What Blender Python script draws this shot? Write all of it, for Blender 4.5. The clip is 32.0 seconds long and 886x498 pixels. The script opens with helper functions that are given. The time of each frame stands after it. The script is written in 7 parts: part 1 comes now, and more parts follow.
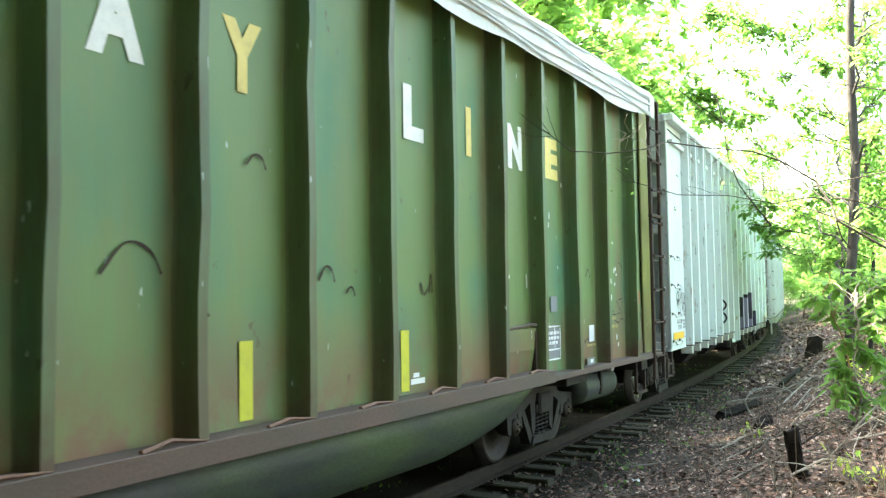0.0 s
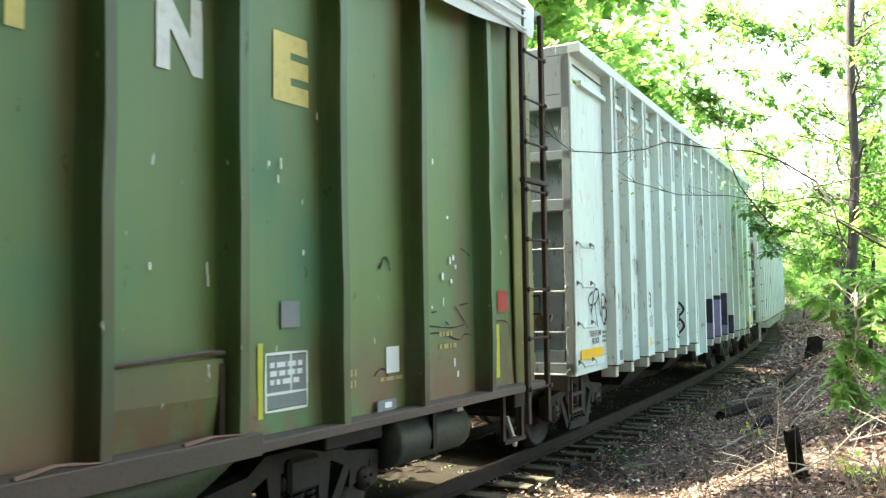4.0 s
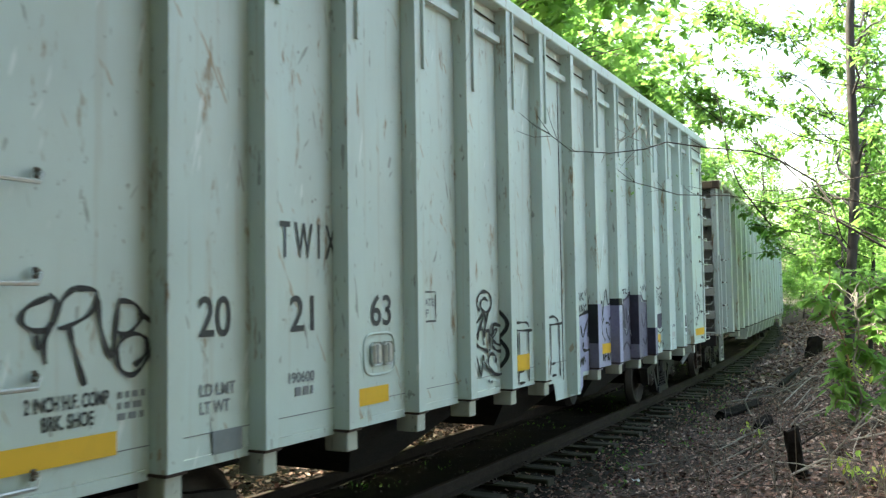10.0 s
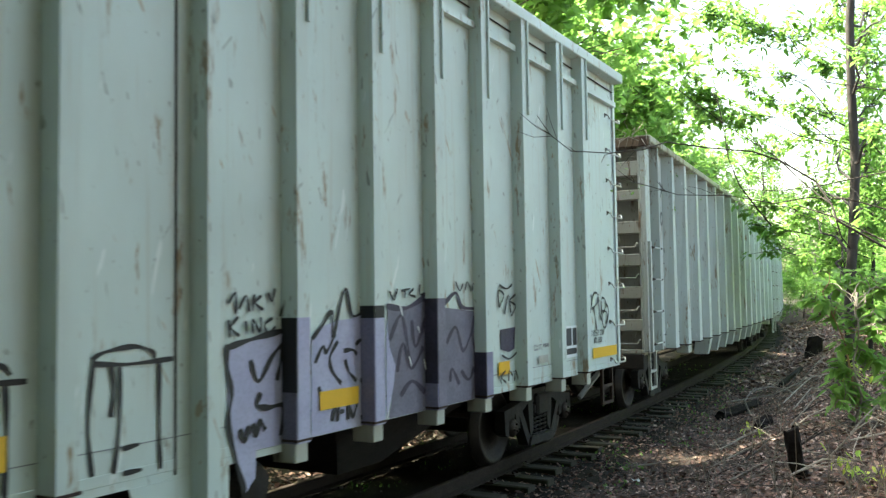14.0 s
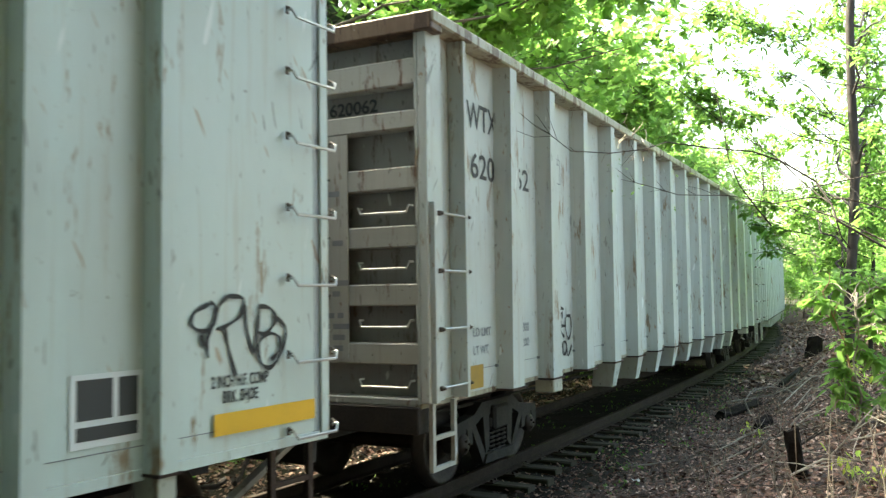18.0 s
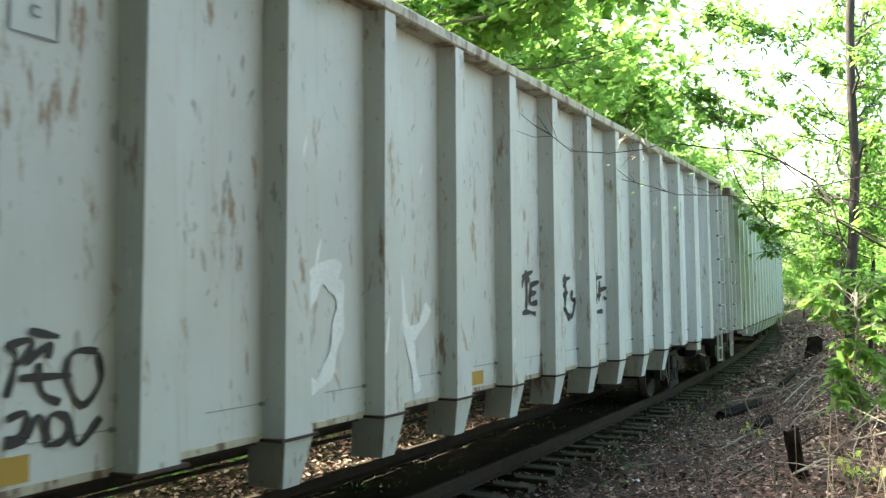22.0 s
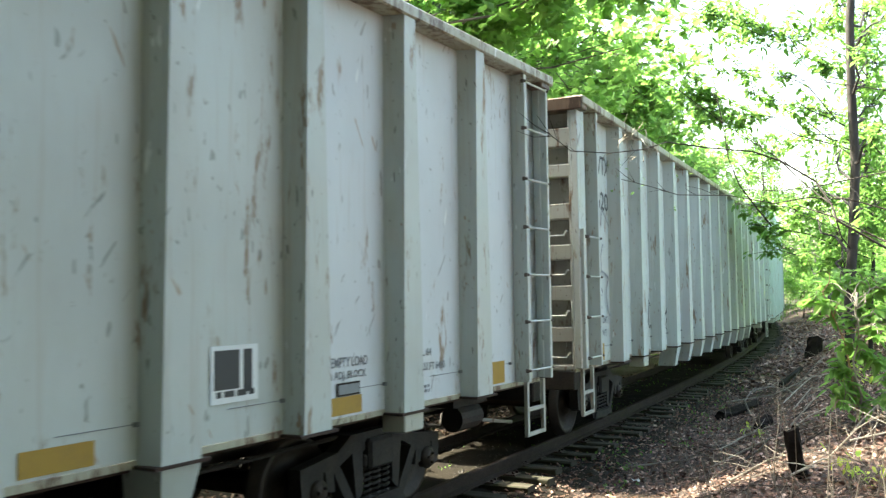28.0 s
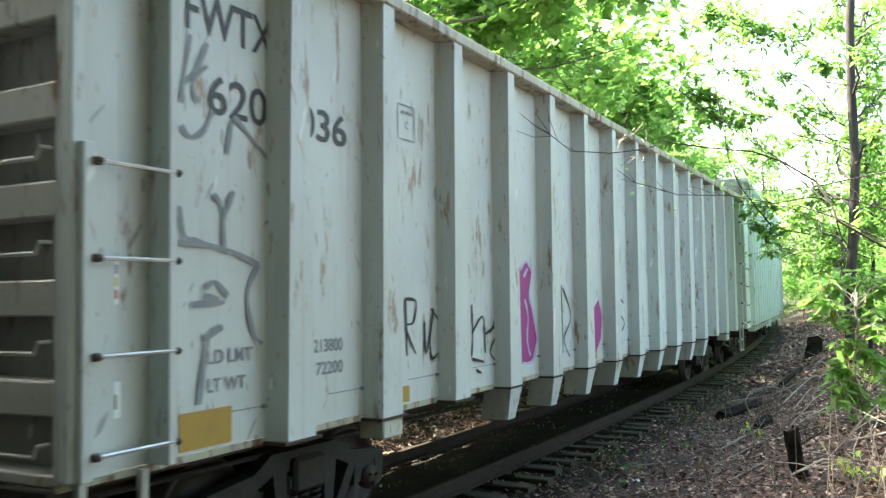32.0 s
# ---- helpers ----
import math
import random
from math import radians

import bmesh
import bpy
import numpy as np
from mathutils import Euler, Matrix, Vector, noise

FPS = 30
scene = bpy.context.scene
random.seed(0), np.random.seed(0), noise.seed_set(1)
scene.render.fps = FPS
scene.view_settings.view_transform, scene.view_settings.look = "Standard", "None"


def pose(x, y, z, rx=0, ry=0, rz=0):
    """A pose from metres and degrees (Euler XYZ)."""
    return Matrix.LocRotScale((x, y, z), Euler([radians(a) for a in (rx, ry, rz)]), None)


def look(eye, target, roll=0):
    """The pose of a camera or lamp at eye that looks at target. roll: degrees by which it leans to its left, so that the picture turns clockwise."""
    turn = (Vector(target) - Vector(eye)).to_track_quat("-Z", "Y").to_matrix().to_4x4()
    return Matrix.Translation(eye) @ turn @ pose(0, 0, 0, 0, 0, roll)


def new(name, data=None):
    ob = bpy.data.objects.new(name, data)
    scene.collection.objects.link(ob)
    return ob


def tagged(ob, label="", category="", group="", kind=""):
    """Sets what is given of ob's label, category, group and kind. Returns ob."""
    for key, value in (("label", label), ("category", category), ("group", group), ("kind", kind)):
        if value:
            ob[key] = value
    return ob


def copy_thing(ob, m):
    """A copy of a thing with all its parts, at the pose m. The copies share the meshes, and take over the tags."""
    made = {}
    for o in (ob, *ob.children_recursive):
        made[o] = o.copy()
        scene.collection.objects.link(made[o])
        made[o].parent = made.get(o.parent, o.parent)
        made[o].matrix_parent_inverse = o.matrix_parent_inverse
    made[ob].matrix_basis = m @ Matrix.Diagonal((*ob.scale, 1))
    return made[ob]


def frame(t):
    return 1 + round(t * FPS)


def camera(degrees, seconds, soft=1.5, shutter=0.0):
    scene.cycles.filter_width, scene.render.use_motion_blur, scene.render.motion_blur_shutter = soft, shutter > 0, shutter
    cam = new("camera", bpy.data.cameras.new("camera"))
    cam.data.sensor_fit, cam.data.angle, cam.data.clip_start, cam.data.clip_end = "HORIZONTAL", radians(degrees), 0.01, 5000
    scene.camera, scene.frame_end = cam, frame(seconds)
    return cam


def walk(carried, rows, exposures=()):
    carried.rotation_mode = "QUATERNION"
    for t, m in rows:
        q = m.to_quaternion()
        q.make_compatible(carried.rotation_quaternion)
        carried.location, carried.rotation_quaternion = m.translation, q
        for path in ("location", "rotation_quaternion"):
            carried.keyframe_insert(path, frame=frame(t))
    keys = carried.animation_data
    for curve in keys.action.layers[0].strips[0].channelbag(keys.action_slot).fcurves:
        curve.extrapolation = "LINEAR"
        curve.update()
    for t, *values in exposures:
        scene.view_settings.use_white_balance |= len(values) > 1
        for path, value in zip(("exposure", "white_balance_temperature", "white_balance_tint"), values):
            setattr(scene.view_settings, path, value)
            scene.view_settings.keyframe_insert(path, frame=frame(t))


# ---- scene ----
walk_rows = [(0.0, pose(0, 0, 2.107, 92.9425, 0, 0) @ pose(0, 0, 0, 0, 0, -0.458)),
             (32.0, pose(0, 0, 2.107, 92.9425, 0, 0) @ pose(0, 0, 0, 0, 0, -0.458))]
cam = camera(54.298, 32.0, soft=1.35, shutter=0.5)
EXPOSURES = [(0.0, 3.85, 7700, 0), (3.0, 3.65, 7700, 0), (6.0, 3.1, 7500, 0), (8.0, 2.93, 7450, 1), (10.0, 2.72, 7400, 1), (14.0, 2.75, 7400, 2), (17.0, 2.85, 7800, 1), (20.0, 3.0, 7700, 1), (24.0, 2.9, 7450, 2), (28.0, 2.95, 7250, 2), (31.0, 3.15, 7150, 3), (32.0, 3.1, 7150, 3)]
walk(cam, walk_rows, EXPOSURES)

# ---- the track's line: a gentle left-hand curve, canted a little; z = 0 is the rail's top ----
X0, HEAD0, CURVE, EASE, CANT = -6.5416, radians(31.4684), 0.0037679, -1.797e-05, radians(-0.437)


def track_point(s):
    """Place and heading (clockwise from +y) of the track's centre, s metres along it."""
    n = 12
    x = y = 0.0
    for i in range(n):
        q = s * (i + 0.5) / n
        a = HEAD0 - CURVE * q - EASE * q * q / 2
        x += math.sin(a)
        y += math.cos(a)
    return X0 + x * s / n, y * s / n, HEAD0 - CURVE * s - EASE * s * s / 2


def frame_matrix(px, py, dx, dy):
    """Axes of something standing on the track: x along it, y to its left, z up, canted."""
    c, k = math.cos(CANT), math.sin(CANT)
    ex = Vector((dx, dy, 0))
    right = Vector((dy * c, -dx * c, -k))
    up = ex.cross(-right)
    m = Matrix((ex, -right, up)).transposed().to_4x4()
    m.translation = (px, py, 0)
    return m


def on_track(s):
    x, y, a = track_point(s)
    return frame_matrix(x, y, math.sin(a), math.cos(a))


def car_matrix(s, base):
    x1, y1, _ = track_point(s - base)
    x2, y2, _ = track_point(s + base)
    d = math.hypot(x2 - x1, y2 - y1)
    return frame_matrix((x1 + x2) / 2, (y1 + y2) / 2, (x2 - x1) / d, (y2 - y1) / d)


# metres that the train has come at each full second
TRAVEL = [0.0, 1.214, 2.451, 3.71, 5.019, 6.372, 7.726, 9.059, 10.399, 11.776, 13.215, 14.731, 16.316, 17.951, 19.626,
          21.347, 23.11, 24.901, 26.694, 28.45, 30.245, 32.095, 33.946, 35.819, 37.677, 39.537, 41.423, 43.296, 45.157,
          47.032, 48.915, 50.766, 52.589]


def travel(t):
    i = min(int(t), 31)
    u = t - i
    def slope(j):
        return (TRAVEL[min(j + 1, 32)] - TRAVEL[max(j - 1, 0)]) / (min(j + 1, 32) - max(j - 1, 0))
    a, b, c, d = TRAVEL[i], slope(i), TRAVEL[i + 1], slope(i + 1)
    return (2 * u**3 - 3 * u**2 + 1) * a + (u**3 - 2 * u**2 + u) * b + (3 * u**2 - 2 * u**3) * c + (u**3 - u**2) * d


# ---- light: a bright sky, the sun high beyond the train ----
SUN_FROM = Vector((-0.548, 0.33, 0.73)).normalized()
world = bpy.data.worlds.new("sky")
scene.world = world
world.use_nodes = True
wn = world.node_tree.nodes
sky = wn.new("ShaderNodeTexSky")
sky.sky_type = "NISHITA"
sky.sun_disc = False
sky.sun_elevation = math.asin(SUN_FROM.z)
sky.sun_rotation = math.atan2(SUN_FROM.x, SUN_FROM.y)
sky.air_density, sky.dust_density = 1.2, 4.0
wn["Background"].inputs["Strength"].default_value = 0.15
world.node_tree.links.new(sky.outputs[0], wn["Background"].inputs["Color"])
sun = new("sun", bpy.data.lights.new("sun", "SUN"))
sun.data.energy, sun.data.angle, sun.data.color = 4.5, radians(0.6), (1.0, 0.95, 0.86)
sun.matrix_world = look(SUN_FROM * 60, (0, 0, 0))


# ---- materials ----
def nodes_of(name):
    m = bpy.data.materials.new(name)
    m.use_nodes = True
    nt = m.node_tree
    return m, nt, nt.nodes["Principled BSDF"]


def noise_node(nt, scale, detail=4, rough=0.55, stretch=None, coords="Object"):
    tc = nt.nodes.new("ShaderNodeTexCoord")
    mp = nt.nodes.new("ShaderNodeMapping")
    mp.inputs["Scale"].default_value = stretch or (1, 1, 1)
    n = nt.nodes.new("ShaderNodeTexNoise")
    n.inputs["Scale"].default_value, n.inputs["Detail"].default_value, n.inputs["Roughness"].default_value = scale, detail, rough
    nt.links.new(tc.outputs[coords], mp.inputs[0])
    nt.links.new(mp.outputs[0], n.inputs["Vector"])
    return n.outputs["Fac"]


def ramp(nt, fac, lo, hi, a=0.0, b=1.0):
    r = nt.nodes.new("ShaderNodeMapRange")
    r.inputs["From Min"].default_value, r.inputs["From Max"].default_value = lo, hi
    r.inputs["To Min"].default_value, r.inputs["To Max"].default_value = a, b
    nt.links.new(fac, r.inputs["Value"])
    return r.outputs[0]


def mix(nt, fac, a, b):
    m = nt.nodes.new("ShaderNodeMix")
    m.data_type = "RGBA"
    for sock, val in ((m.inputs["Factor"], fac), (m.inputs["A"], a), (m.inputs["B"], b)):
        if isinstance(val, (int, float)):
            sock.default_value = val
        elif isinstance(val, (tuple, list)):
            sock.default_value = (*val, 1)
        else:
            nt.links.new(val, sock)
    return m.outputs["Result"]


def times(nt, a, b):
    m = nt.nodes.new("ShaderNodeMath")
    m.operation = "MULTIPLY"
    for sock, val in zip(m.inputs, (a, b)):
        if isinstance(val, (int, float)):
            sock.default_value = val
        else:
            nt.links.new(val, sock)
    return m.outputs[0]


def bump(nt, bsdf, fac, strength, dist=0.01):
    b = nt.nodes.new("ShaderNodeBump")
    b.inputs["Strength"].default_value, b.inputs["Distance"].default_value = strength, dist
    nt.links.new(fac, b.inputs["Height"])
    nt.links.new(b.outputs[0], bsdf.inputs["Normal"])


def surface(name, base, other, scale=3.0, rough=0.6, metal=0.0, relief=0.2, fine=40.0, stretch=None, spec=0.5):
    """A two-scale surface: large patches of a second colour, fine grain, relief."""
    m, nt, b = nodes_of(name)
    big = ramp(nt, noise_node(nt, scale, 5, 0.6, stretch), 0.35, 0.7)
    small = noise_node(nt, fine, 3, 0.6)
    col = mix(nt, big, base, other)
    dark = tuple(c * 0.6 for c in base)
    col = mix(nt, ramp(nt, small, 0.45, 0.75, 0, 0.45), col, dark)
    nt.links.new(col, b.inputs["Base Color"])
    b.inputs["Metallic"].default_value = metal
    b.inputs["Specular IOR Level"].default_value = spec
    nt.links.new(ramp(nt, small, 0.2, 0.8, max(rough - 0.12, 0.05), min(rough + 0.12, 1)), b.inputs["Roughness"])
    if relief:
        bump(nt, b, small, relief)
    return m


def slanted(nt, angle, scale, stretch):
    """Noise drawn out along a line that leans by an angle in the sheet's plane."""
    tc = nt.nodes.new("ShaderNodeTexCoord")
    turn, size = nt.nodes.new("ShaderNodeMapping"), nt.nodes.new("ShaderNodeMapping")
    turn.inputs["Rotation"].default_value = (0, radians(angle), 0)
    size.inputs["Scale"].default_value = stretch
    n = nt.nodes.new("ShaderNodeTexNoise")
    n.inputs["Scale"].default_value, n.inputs["Detail"].default_value = scale, 3
    nt.links.new(tc.outputs["Object"], turn.inputs[0])
    nt.links.new(turn.outputs[0], size.inputs[0])
    nt.links.new(size.outputs[0], n.inputs["Vector"])
    return n.outputs["Fac"]


def paint(name, base, streak, rust, streaks=0.35, rusty=0.62, foot=0.0, rough=0.45):
    """Weathered paint on sheet steel: runs down the sheet, soft patches, rust spots, a rusted foot."""
    m, nt, b = nodes_of(name)
    runs = ramp(nt, noise_node(nt, 1.0, 5, 0.65, (1.9, 1.9, 0.7)), 0.42, 0.72, 0, streaks * 0.7)
    patch = ramp(nt, noise_node(nt, 0.8, 5, 0.65), 0.4, 0.7, 0, 0.35)
    col = mix(nt, patch, base, tuple(c * 0.82 for c in base))
    col = mix(nt, runs, col, streak)
    spots = ramp(nt, noise_node(nt, 2.2, 6, 0.75, (2.6, 2.6, 0.55)), rusty, rusty + 0.07)
    col = mix(nt, times(nt, spots, 0.9), col, tuple(c * 0.75 for c in rust))
    drips = ramp(nt, noise_node(nt, 1.0, 3, 0.6, (14.0, 14.0, 0.5)), rusty - 0.01, rusty + 0.06)
    col = mix(nt, times(nt, drips, 0.22), col, tuple((a + b2) / 2 for a, b2 in zip(rust, streak)))
    flecks = ramp(nt, noise_node(nt, 17.0, 3, 0.6, (1, 1, 0.6)), 0.69, 0.73)
    col = mix(nt, times(nt, flecks, 0.75), col, tuple(c * 0.5 for c in streak))
    scuffs = ramp(nt, noise_node(nt, 7.5, 2, 0.5, (1.9, 1.9, 0.55)), 0.70, 0.725)
    col = mix(nt, times(nt, scuffs, 0.6), col, tuple(c * 0.42 for c in streak))
    for angle, scale, least, tone in ((28, 2.4, 0.695, rust), (-35, 3.1, 0.70, tuple(c * 0.35 for c in streak)), (12, 3.6, 0.70, tuple(c * 0.30 for c in streak)), (-14, 2.0, 0.70, (0.80, 0.84, 0.82))):
        cut = ramp(nt, slanted(nt, angle, scale, (5.0, 5.0, 0.7)), least, least + 0.02)
        col = mix(nt, times(nt, cut, 0.65), col, tone)
    if foot:
        sep = nt.nodes.new("ShaderNodeSeparateXYZ")
        tc = nt.nodes.new("ShaderNodeTexCoord")
        nt.links.new(tc.outputs["Object"], sep.inputs[0])
        low = ramp(nt, sep.outputs["Z"], foot + 0.9, foot, 0, 1)
        worn = ramp(nt, noise_node(nt, 2.0, 5, 0.7, (1, 1, 0.6)), 0.3, 0.65)
        col = mix(nt, times(nt, times(nt, low, worn), 0.75), col, rust)
    nt.links.new(col, b.inputs["Base Color"])
    fine = noise_node(nt, 60, 3, 0.5)
    nt.links.new(ramp(nt, patch, 0, 0.35, rough, rough + 0.2), b.inputs["Roughness"])
    bump(nt, b, fine, 0.06)
    return m


def plain(name, colour, rough=0.6, metal=0.0, wear=0.25):
    """Small painted or metal things: one colour with slight wear."""
    m, nt, b = nodes_of(name)
    n = noise_node(nt, 9.0, 4, 0.65)
    nt.links.new(mix(nt, ramp(nt, n, 0.45, 0.75, 0, wear * 2), colour, tuple(c * 0.55 + 0.03 for c in colour)), b.inputs["Base Color"])
    b.inputs["Roughness"].default_value, b.inputs["Metallic"].default_value = rough, metal
    return m


def leaf_material(name, a, b_, c, glow=(0.31, 0.56, 0.14)):
    m, nt, b = nodes_of(name)
    geo = nt.nodes.new("ShaderNodeNewGeometry")
    rnd = geo.outputs["Random Per Island"]
    col = mix(nt, ramp(nt, rnd, 0.0, 0.6), a, b_)
    col = mix(nt, ramp(nt, rnd, 0.82, 1.0, 0, 0.9), col, c)
    nt.links.new(col, b.inputs["Base Color"])
    b.inputs["Roughness"].default_value = 0.5
    tr = nt.nodes.new("ShaderNodeBsdfTranslucent")
    nt.links.new(mix(nt, 0.6, col, glow), tr.inputs["Color"])
    ms = nt.nodes.new("ShaderNodeMixShader")
    ms.inputs[0].default_value = 0.56
    nt.links.new(b.outputs[0], ms.inputs[1])
    nt.links.new(tr.outputs[0], ms.inputs[2])
    nt.links.new(ms.outputs[0], nt.nodes["Material Output"].inputs[0])
    return m


def litter_material():
    """Dead leaves: each its own brown, from nearly black to pale tan."""
    m, nt, b = nodes_of("dead_leaf")
    rnd = nt.nodes.new("ShaderNodeNewGeometry").outputs["Random Per Island"]
    col = mix(nt, ramp(nt, rnd, 0.0, 0.7), (0.040, 0.021, 0.014), (0.21, 0.110, 0.074))
    col = mix(nt, ramp(nt, rnd, 0.70, 1.0), col, (0.50, 0.37, 0.30))
    nt.links.new(mix(nt, ramp(nt, noise_node(nt, 40.0, 3), 0.4, 0.7, 0, 0.5), col, (0.06, 0.035, 0.025)), b.inputs["Base Color"])
    b.inputs["Roughness"].default_value = 0.75
    return m


def green_material(name, base, teal, brown):
    """Faded green paint: teal where it wore less, brown runs and a rusty foot."""
    m, nt, b = nodes_of(name)
    a = ramp(nt, noise_node(nt, 0.9, 5, 0.6, (1.2, 1.2, 0.6)), 0.48, 0.66)
    col = mix(nt, a, base, teal)
    runs = ramp(nt, noise_node(nt, 1.0, 5, 0.65, (4.0, 4.0, 0.35)), 0.50, 0.72, 0, 0.45)
    col = mix(nt, runs, col, tuple(0.5 * x + 0.5 * y for x, y in zip(base, brown)))
    sep = nt.nodes.new("ShaderNodeSeparateXYZ")
    tc = nt.nodes.new("ShaderNodeTexCoord")
    nt.links.new(tc.outputs["Object"], sep.inputs[0])
    low = ramp(nt, sep.outputs["Z"], 2.05, 1.15, 0, 1)
    worn = ramp(nt, noise_node(nt, 1.6, 6, 0.7, (1, 1, 0.7)), 0.33, 0.56)
    col = mix(nt, times(nt, low, worn), col, brown)
    w1, w2 = nt.nodes.new("ShaderNodeMath"), nt.nodes.new("ShaderNodeMath")
    w1.operation, w2.operation = "ADD", "PINGPONG"
    w1.inputs[1].default_value, w2.inputs[1].default_value = 20 * 1.064 + 0.89, 0.532
    nt.links.new(sep.outputs["X"], w1.inputs[0])
    nt.links.new(w1.outputs[0], w2.inputs[0])
    by_rib = ramp(nt, w2.outputs[0], 0.26, 0.08, 0, 1)
    runs2 = ramp(nt, noise_node(nt, 1.0, 5, 0.7, (1.6, 1.6, 0.5)), 0.40, 0.62)
    col = mix(nt, times(nt, times(nt, by_rib, runs2), 0.7), col, tuple(0.3 * x + 0.7 * y for x, y in zip(base, brown)))
    spots = ramp(nt, noise_node(nt, 5.0, 5, 0.7, (1, 1, 0.6)), 0.66, 0.70)
    col = mix(nt, times(nt, spots, 0.6), col, tuple(c * 0.5 for c in brown))
    chips = ramp(nt, noise_node(nt, 11.0, 2, 0.5, (1.5, 1.5, 0.45)), 0.745, 0.765)
    col = mix(nt, times(nt, chips, 0.8), col, (0.45, 0.55, 0.50))
    nt.links.new(col, b.inputs["Base Color"])
    nt.links.new(ramp(nt, a, 0, 1, 0.5, 0.62), b.inputs["Roughness"])
    bump(nt, b, noise_node(nt, 55, 3, 0.5), 0.07)
    return m


GREEN = green_material("green_paint", (0.112, 0.208, 0.060), (0.078, 0.205, 0.105), (0.175, 0.080, 0.047))
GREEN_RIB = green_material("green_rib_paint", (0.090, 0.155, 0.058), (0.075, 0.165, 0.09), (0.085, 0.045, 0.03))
SILL = surface("rusty_sill", (0.11, 0.066, 0.052), (0.065, 0.06, 0.045), 2.5, 0.7, 0.0, 0.3, stretch=(0.4, 1, 1))
PALE = paint("pale_paint", (0.575, 0.675, 0.64), (0.50, 0.52, 0.46), (0.36, 0.24, 0.12), 0.5, 0.60)
PALE_GREY = paint("pale_grey_paint", (0.50, 0.555, 0.535), (0.42, 0.43, 0.38), (0.30, 0.19, 0.10), 0.7, 0.585)
# hopper end wall: the end's shade is mixed into a darker colour
END_WALL_SHADED = paint("end_wall_shaded_paint", (0.245, 0.285, 0.315), (0.15, 0.15, 0.14), (0.10, 0.05, 0.03), 0.6, 0.60)
OLIVE = green_material("olive_paint", (0.19, 0.185, 0.045), (0.15, 0.17, 0.05), (0.05, 0.03, 0.02))
PALE_BLUE = paint("pale_blue_paint", (0.575, 0.625, 0.65), (0.50, 0.53, 0.53), (0.30, 0.19, 0.10), 0.5, 0.61)
# gondola ends: shade is put into these paint colours, most in the recessed wall
GON_WALL_SHADED = paint("gondola_end_wall_shaded_paint", (0.30, 0.30, 0.275), (0.20, 0.18, 0.15), (0.13, 0.065, 0.035), 0.7, 0.57)
GON_END_SHADED = paint("gondola_end_shaded_paint", (0.42, 0.43, 0.39), (0.30, 0.28, 0.23), (0.18, 0.09, 0.05), 0.7, 0.58)
# hopper end beams and posts: flank paint darkened to carry the end's shade
PALE_END_SHADED = paint("pale_end_shaded_paint", (0.31, 0.355, 0.37), (0.25, 0.25, 0.22), (0.16, 0.08, 0.045), 0.6, 0.62)
CREAM = paint("cream_paint", (0.47, 0.49, 0.43), (0.36, 0.33, 0.24), (0.24, 0.13, 0.06), 0.55, 0.62)
CHORD = paint("chord_paint", (0.40, 0.40, 0.31), (0.24, 0.19, 0.11), (0.13, 0.065, 0.035), 0.7, 0.51)
RUST_CHORD = paint("rusted_chord_paint", (0.17, 0.115, 0.075), (0.10, 0.06, 0.035), (0.06, 0.03, 0.02), 0.7, 0.50)
FADED_WHITE = surface("faded_white_spray", (0.72, 0.77, 0.76), (0.62, 0.67, 0.66), 5.0, 0.6, 0, 0.0)
DARK_TWIG = surface("dark_twig", (0.022, 0.018, 0.014), (0.06, 0.05, 0.04), 5.0, 0.85, 0, 0.3)
RUSTY = surface("rusty_steel", (0.055, 0.03, 0.02), (0.025, 0.018, 0.015), 4.0, 0.8, 0.1, 0.4)
DARK = surface("grimy_steel", (0.016, 0.0145, 0.0135), (0.033, 0.027, 0.022), 5.0, 0.75, 0.2, 0.3)
BELLY = surface("mossy_belly_paint", (0.036, 0.042, 0.046), (0.070, 0.110, 0.042), 1.3, 0.6, 0.0, 0.2, stretch=(0.5, 1, 2))
BOLT = surface("weathered_bolt", (0.15, 0.13, 0.11), (0.07, 0.05, 0.04), 8.0, 0.7, 0.2, 0.2)
WHEEL = surface("wheel_steel", (0.028, 0.022, 0.018), (0.045, 0.033, 0.026), 6.0, 0.6, 0.5, 0.2)
RAIL = surface("rail_steel", (0.026, 0.018, 0.014), (0.042, 0.029, 0.022), 5.0, 0.8, 0.0, 0.2, spec=0.2)
GALV = plain("worn_metal", (0.50, 0.52, 0.50), 0.4, 0.6)
TARP = surface("white_tarpaulin", (0.66, 0.71, 0.70), (0.50, 0.57, 0.54), 2.0, 0.55, 0.0, 0.1)
WHITE = plain("white_lettering", (0.80, 0.84, 0.80), 0.6)
YELLOW = plain("yellow_lettering", (0.72, 0.62, 0.20), 0.6)
YELLOW_OLD = plain("faded_yellow_stencil", (0.40, 0.34, 0.13), 0.7)
LEMON = plain("yellow_stripe", (0.55, 0.56, 0.04), 0.5)
AMBER = plain("amber_reflector", (0.80, 0.46, 0.03), 0.4, 0, 0.1)
AMBER_OLD = plain("faded_reflector", (0.36, 0.22, 0.03), 0.5)
BLACK = plain("black_stencil", (0.035, 0.04, 0.042), 0.6, 0, 0.1)
GREYINK = plain("faded_stencil", (0.22, 0.24, 0.25), 0.7)
SPRAY = plain("black_spray", (0.010, 0.011, 0.012), 0.6, 0, 0.02)
LILAC = surface("lilac_spray", (0.46, 0.47, 0.62), (0.36, 0.35, 0.52), 3.0, 0.6, 0, 0.0)
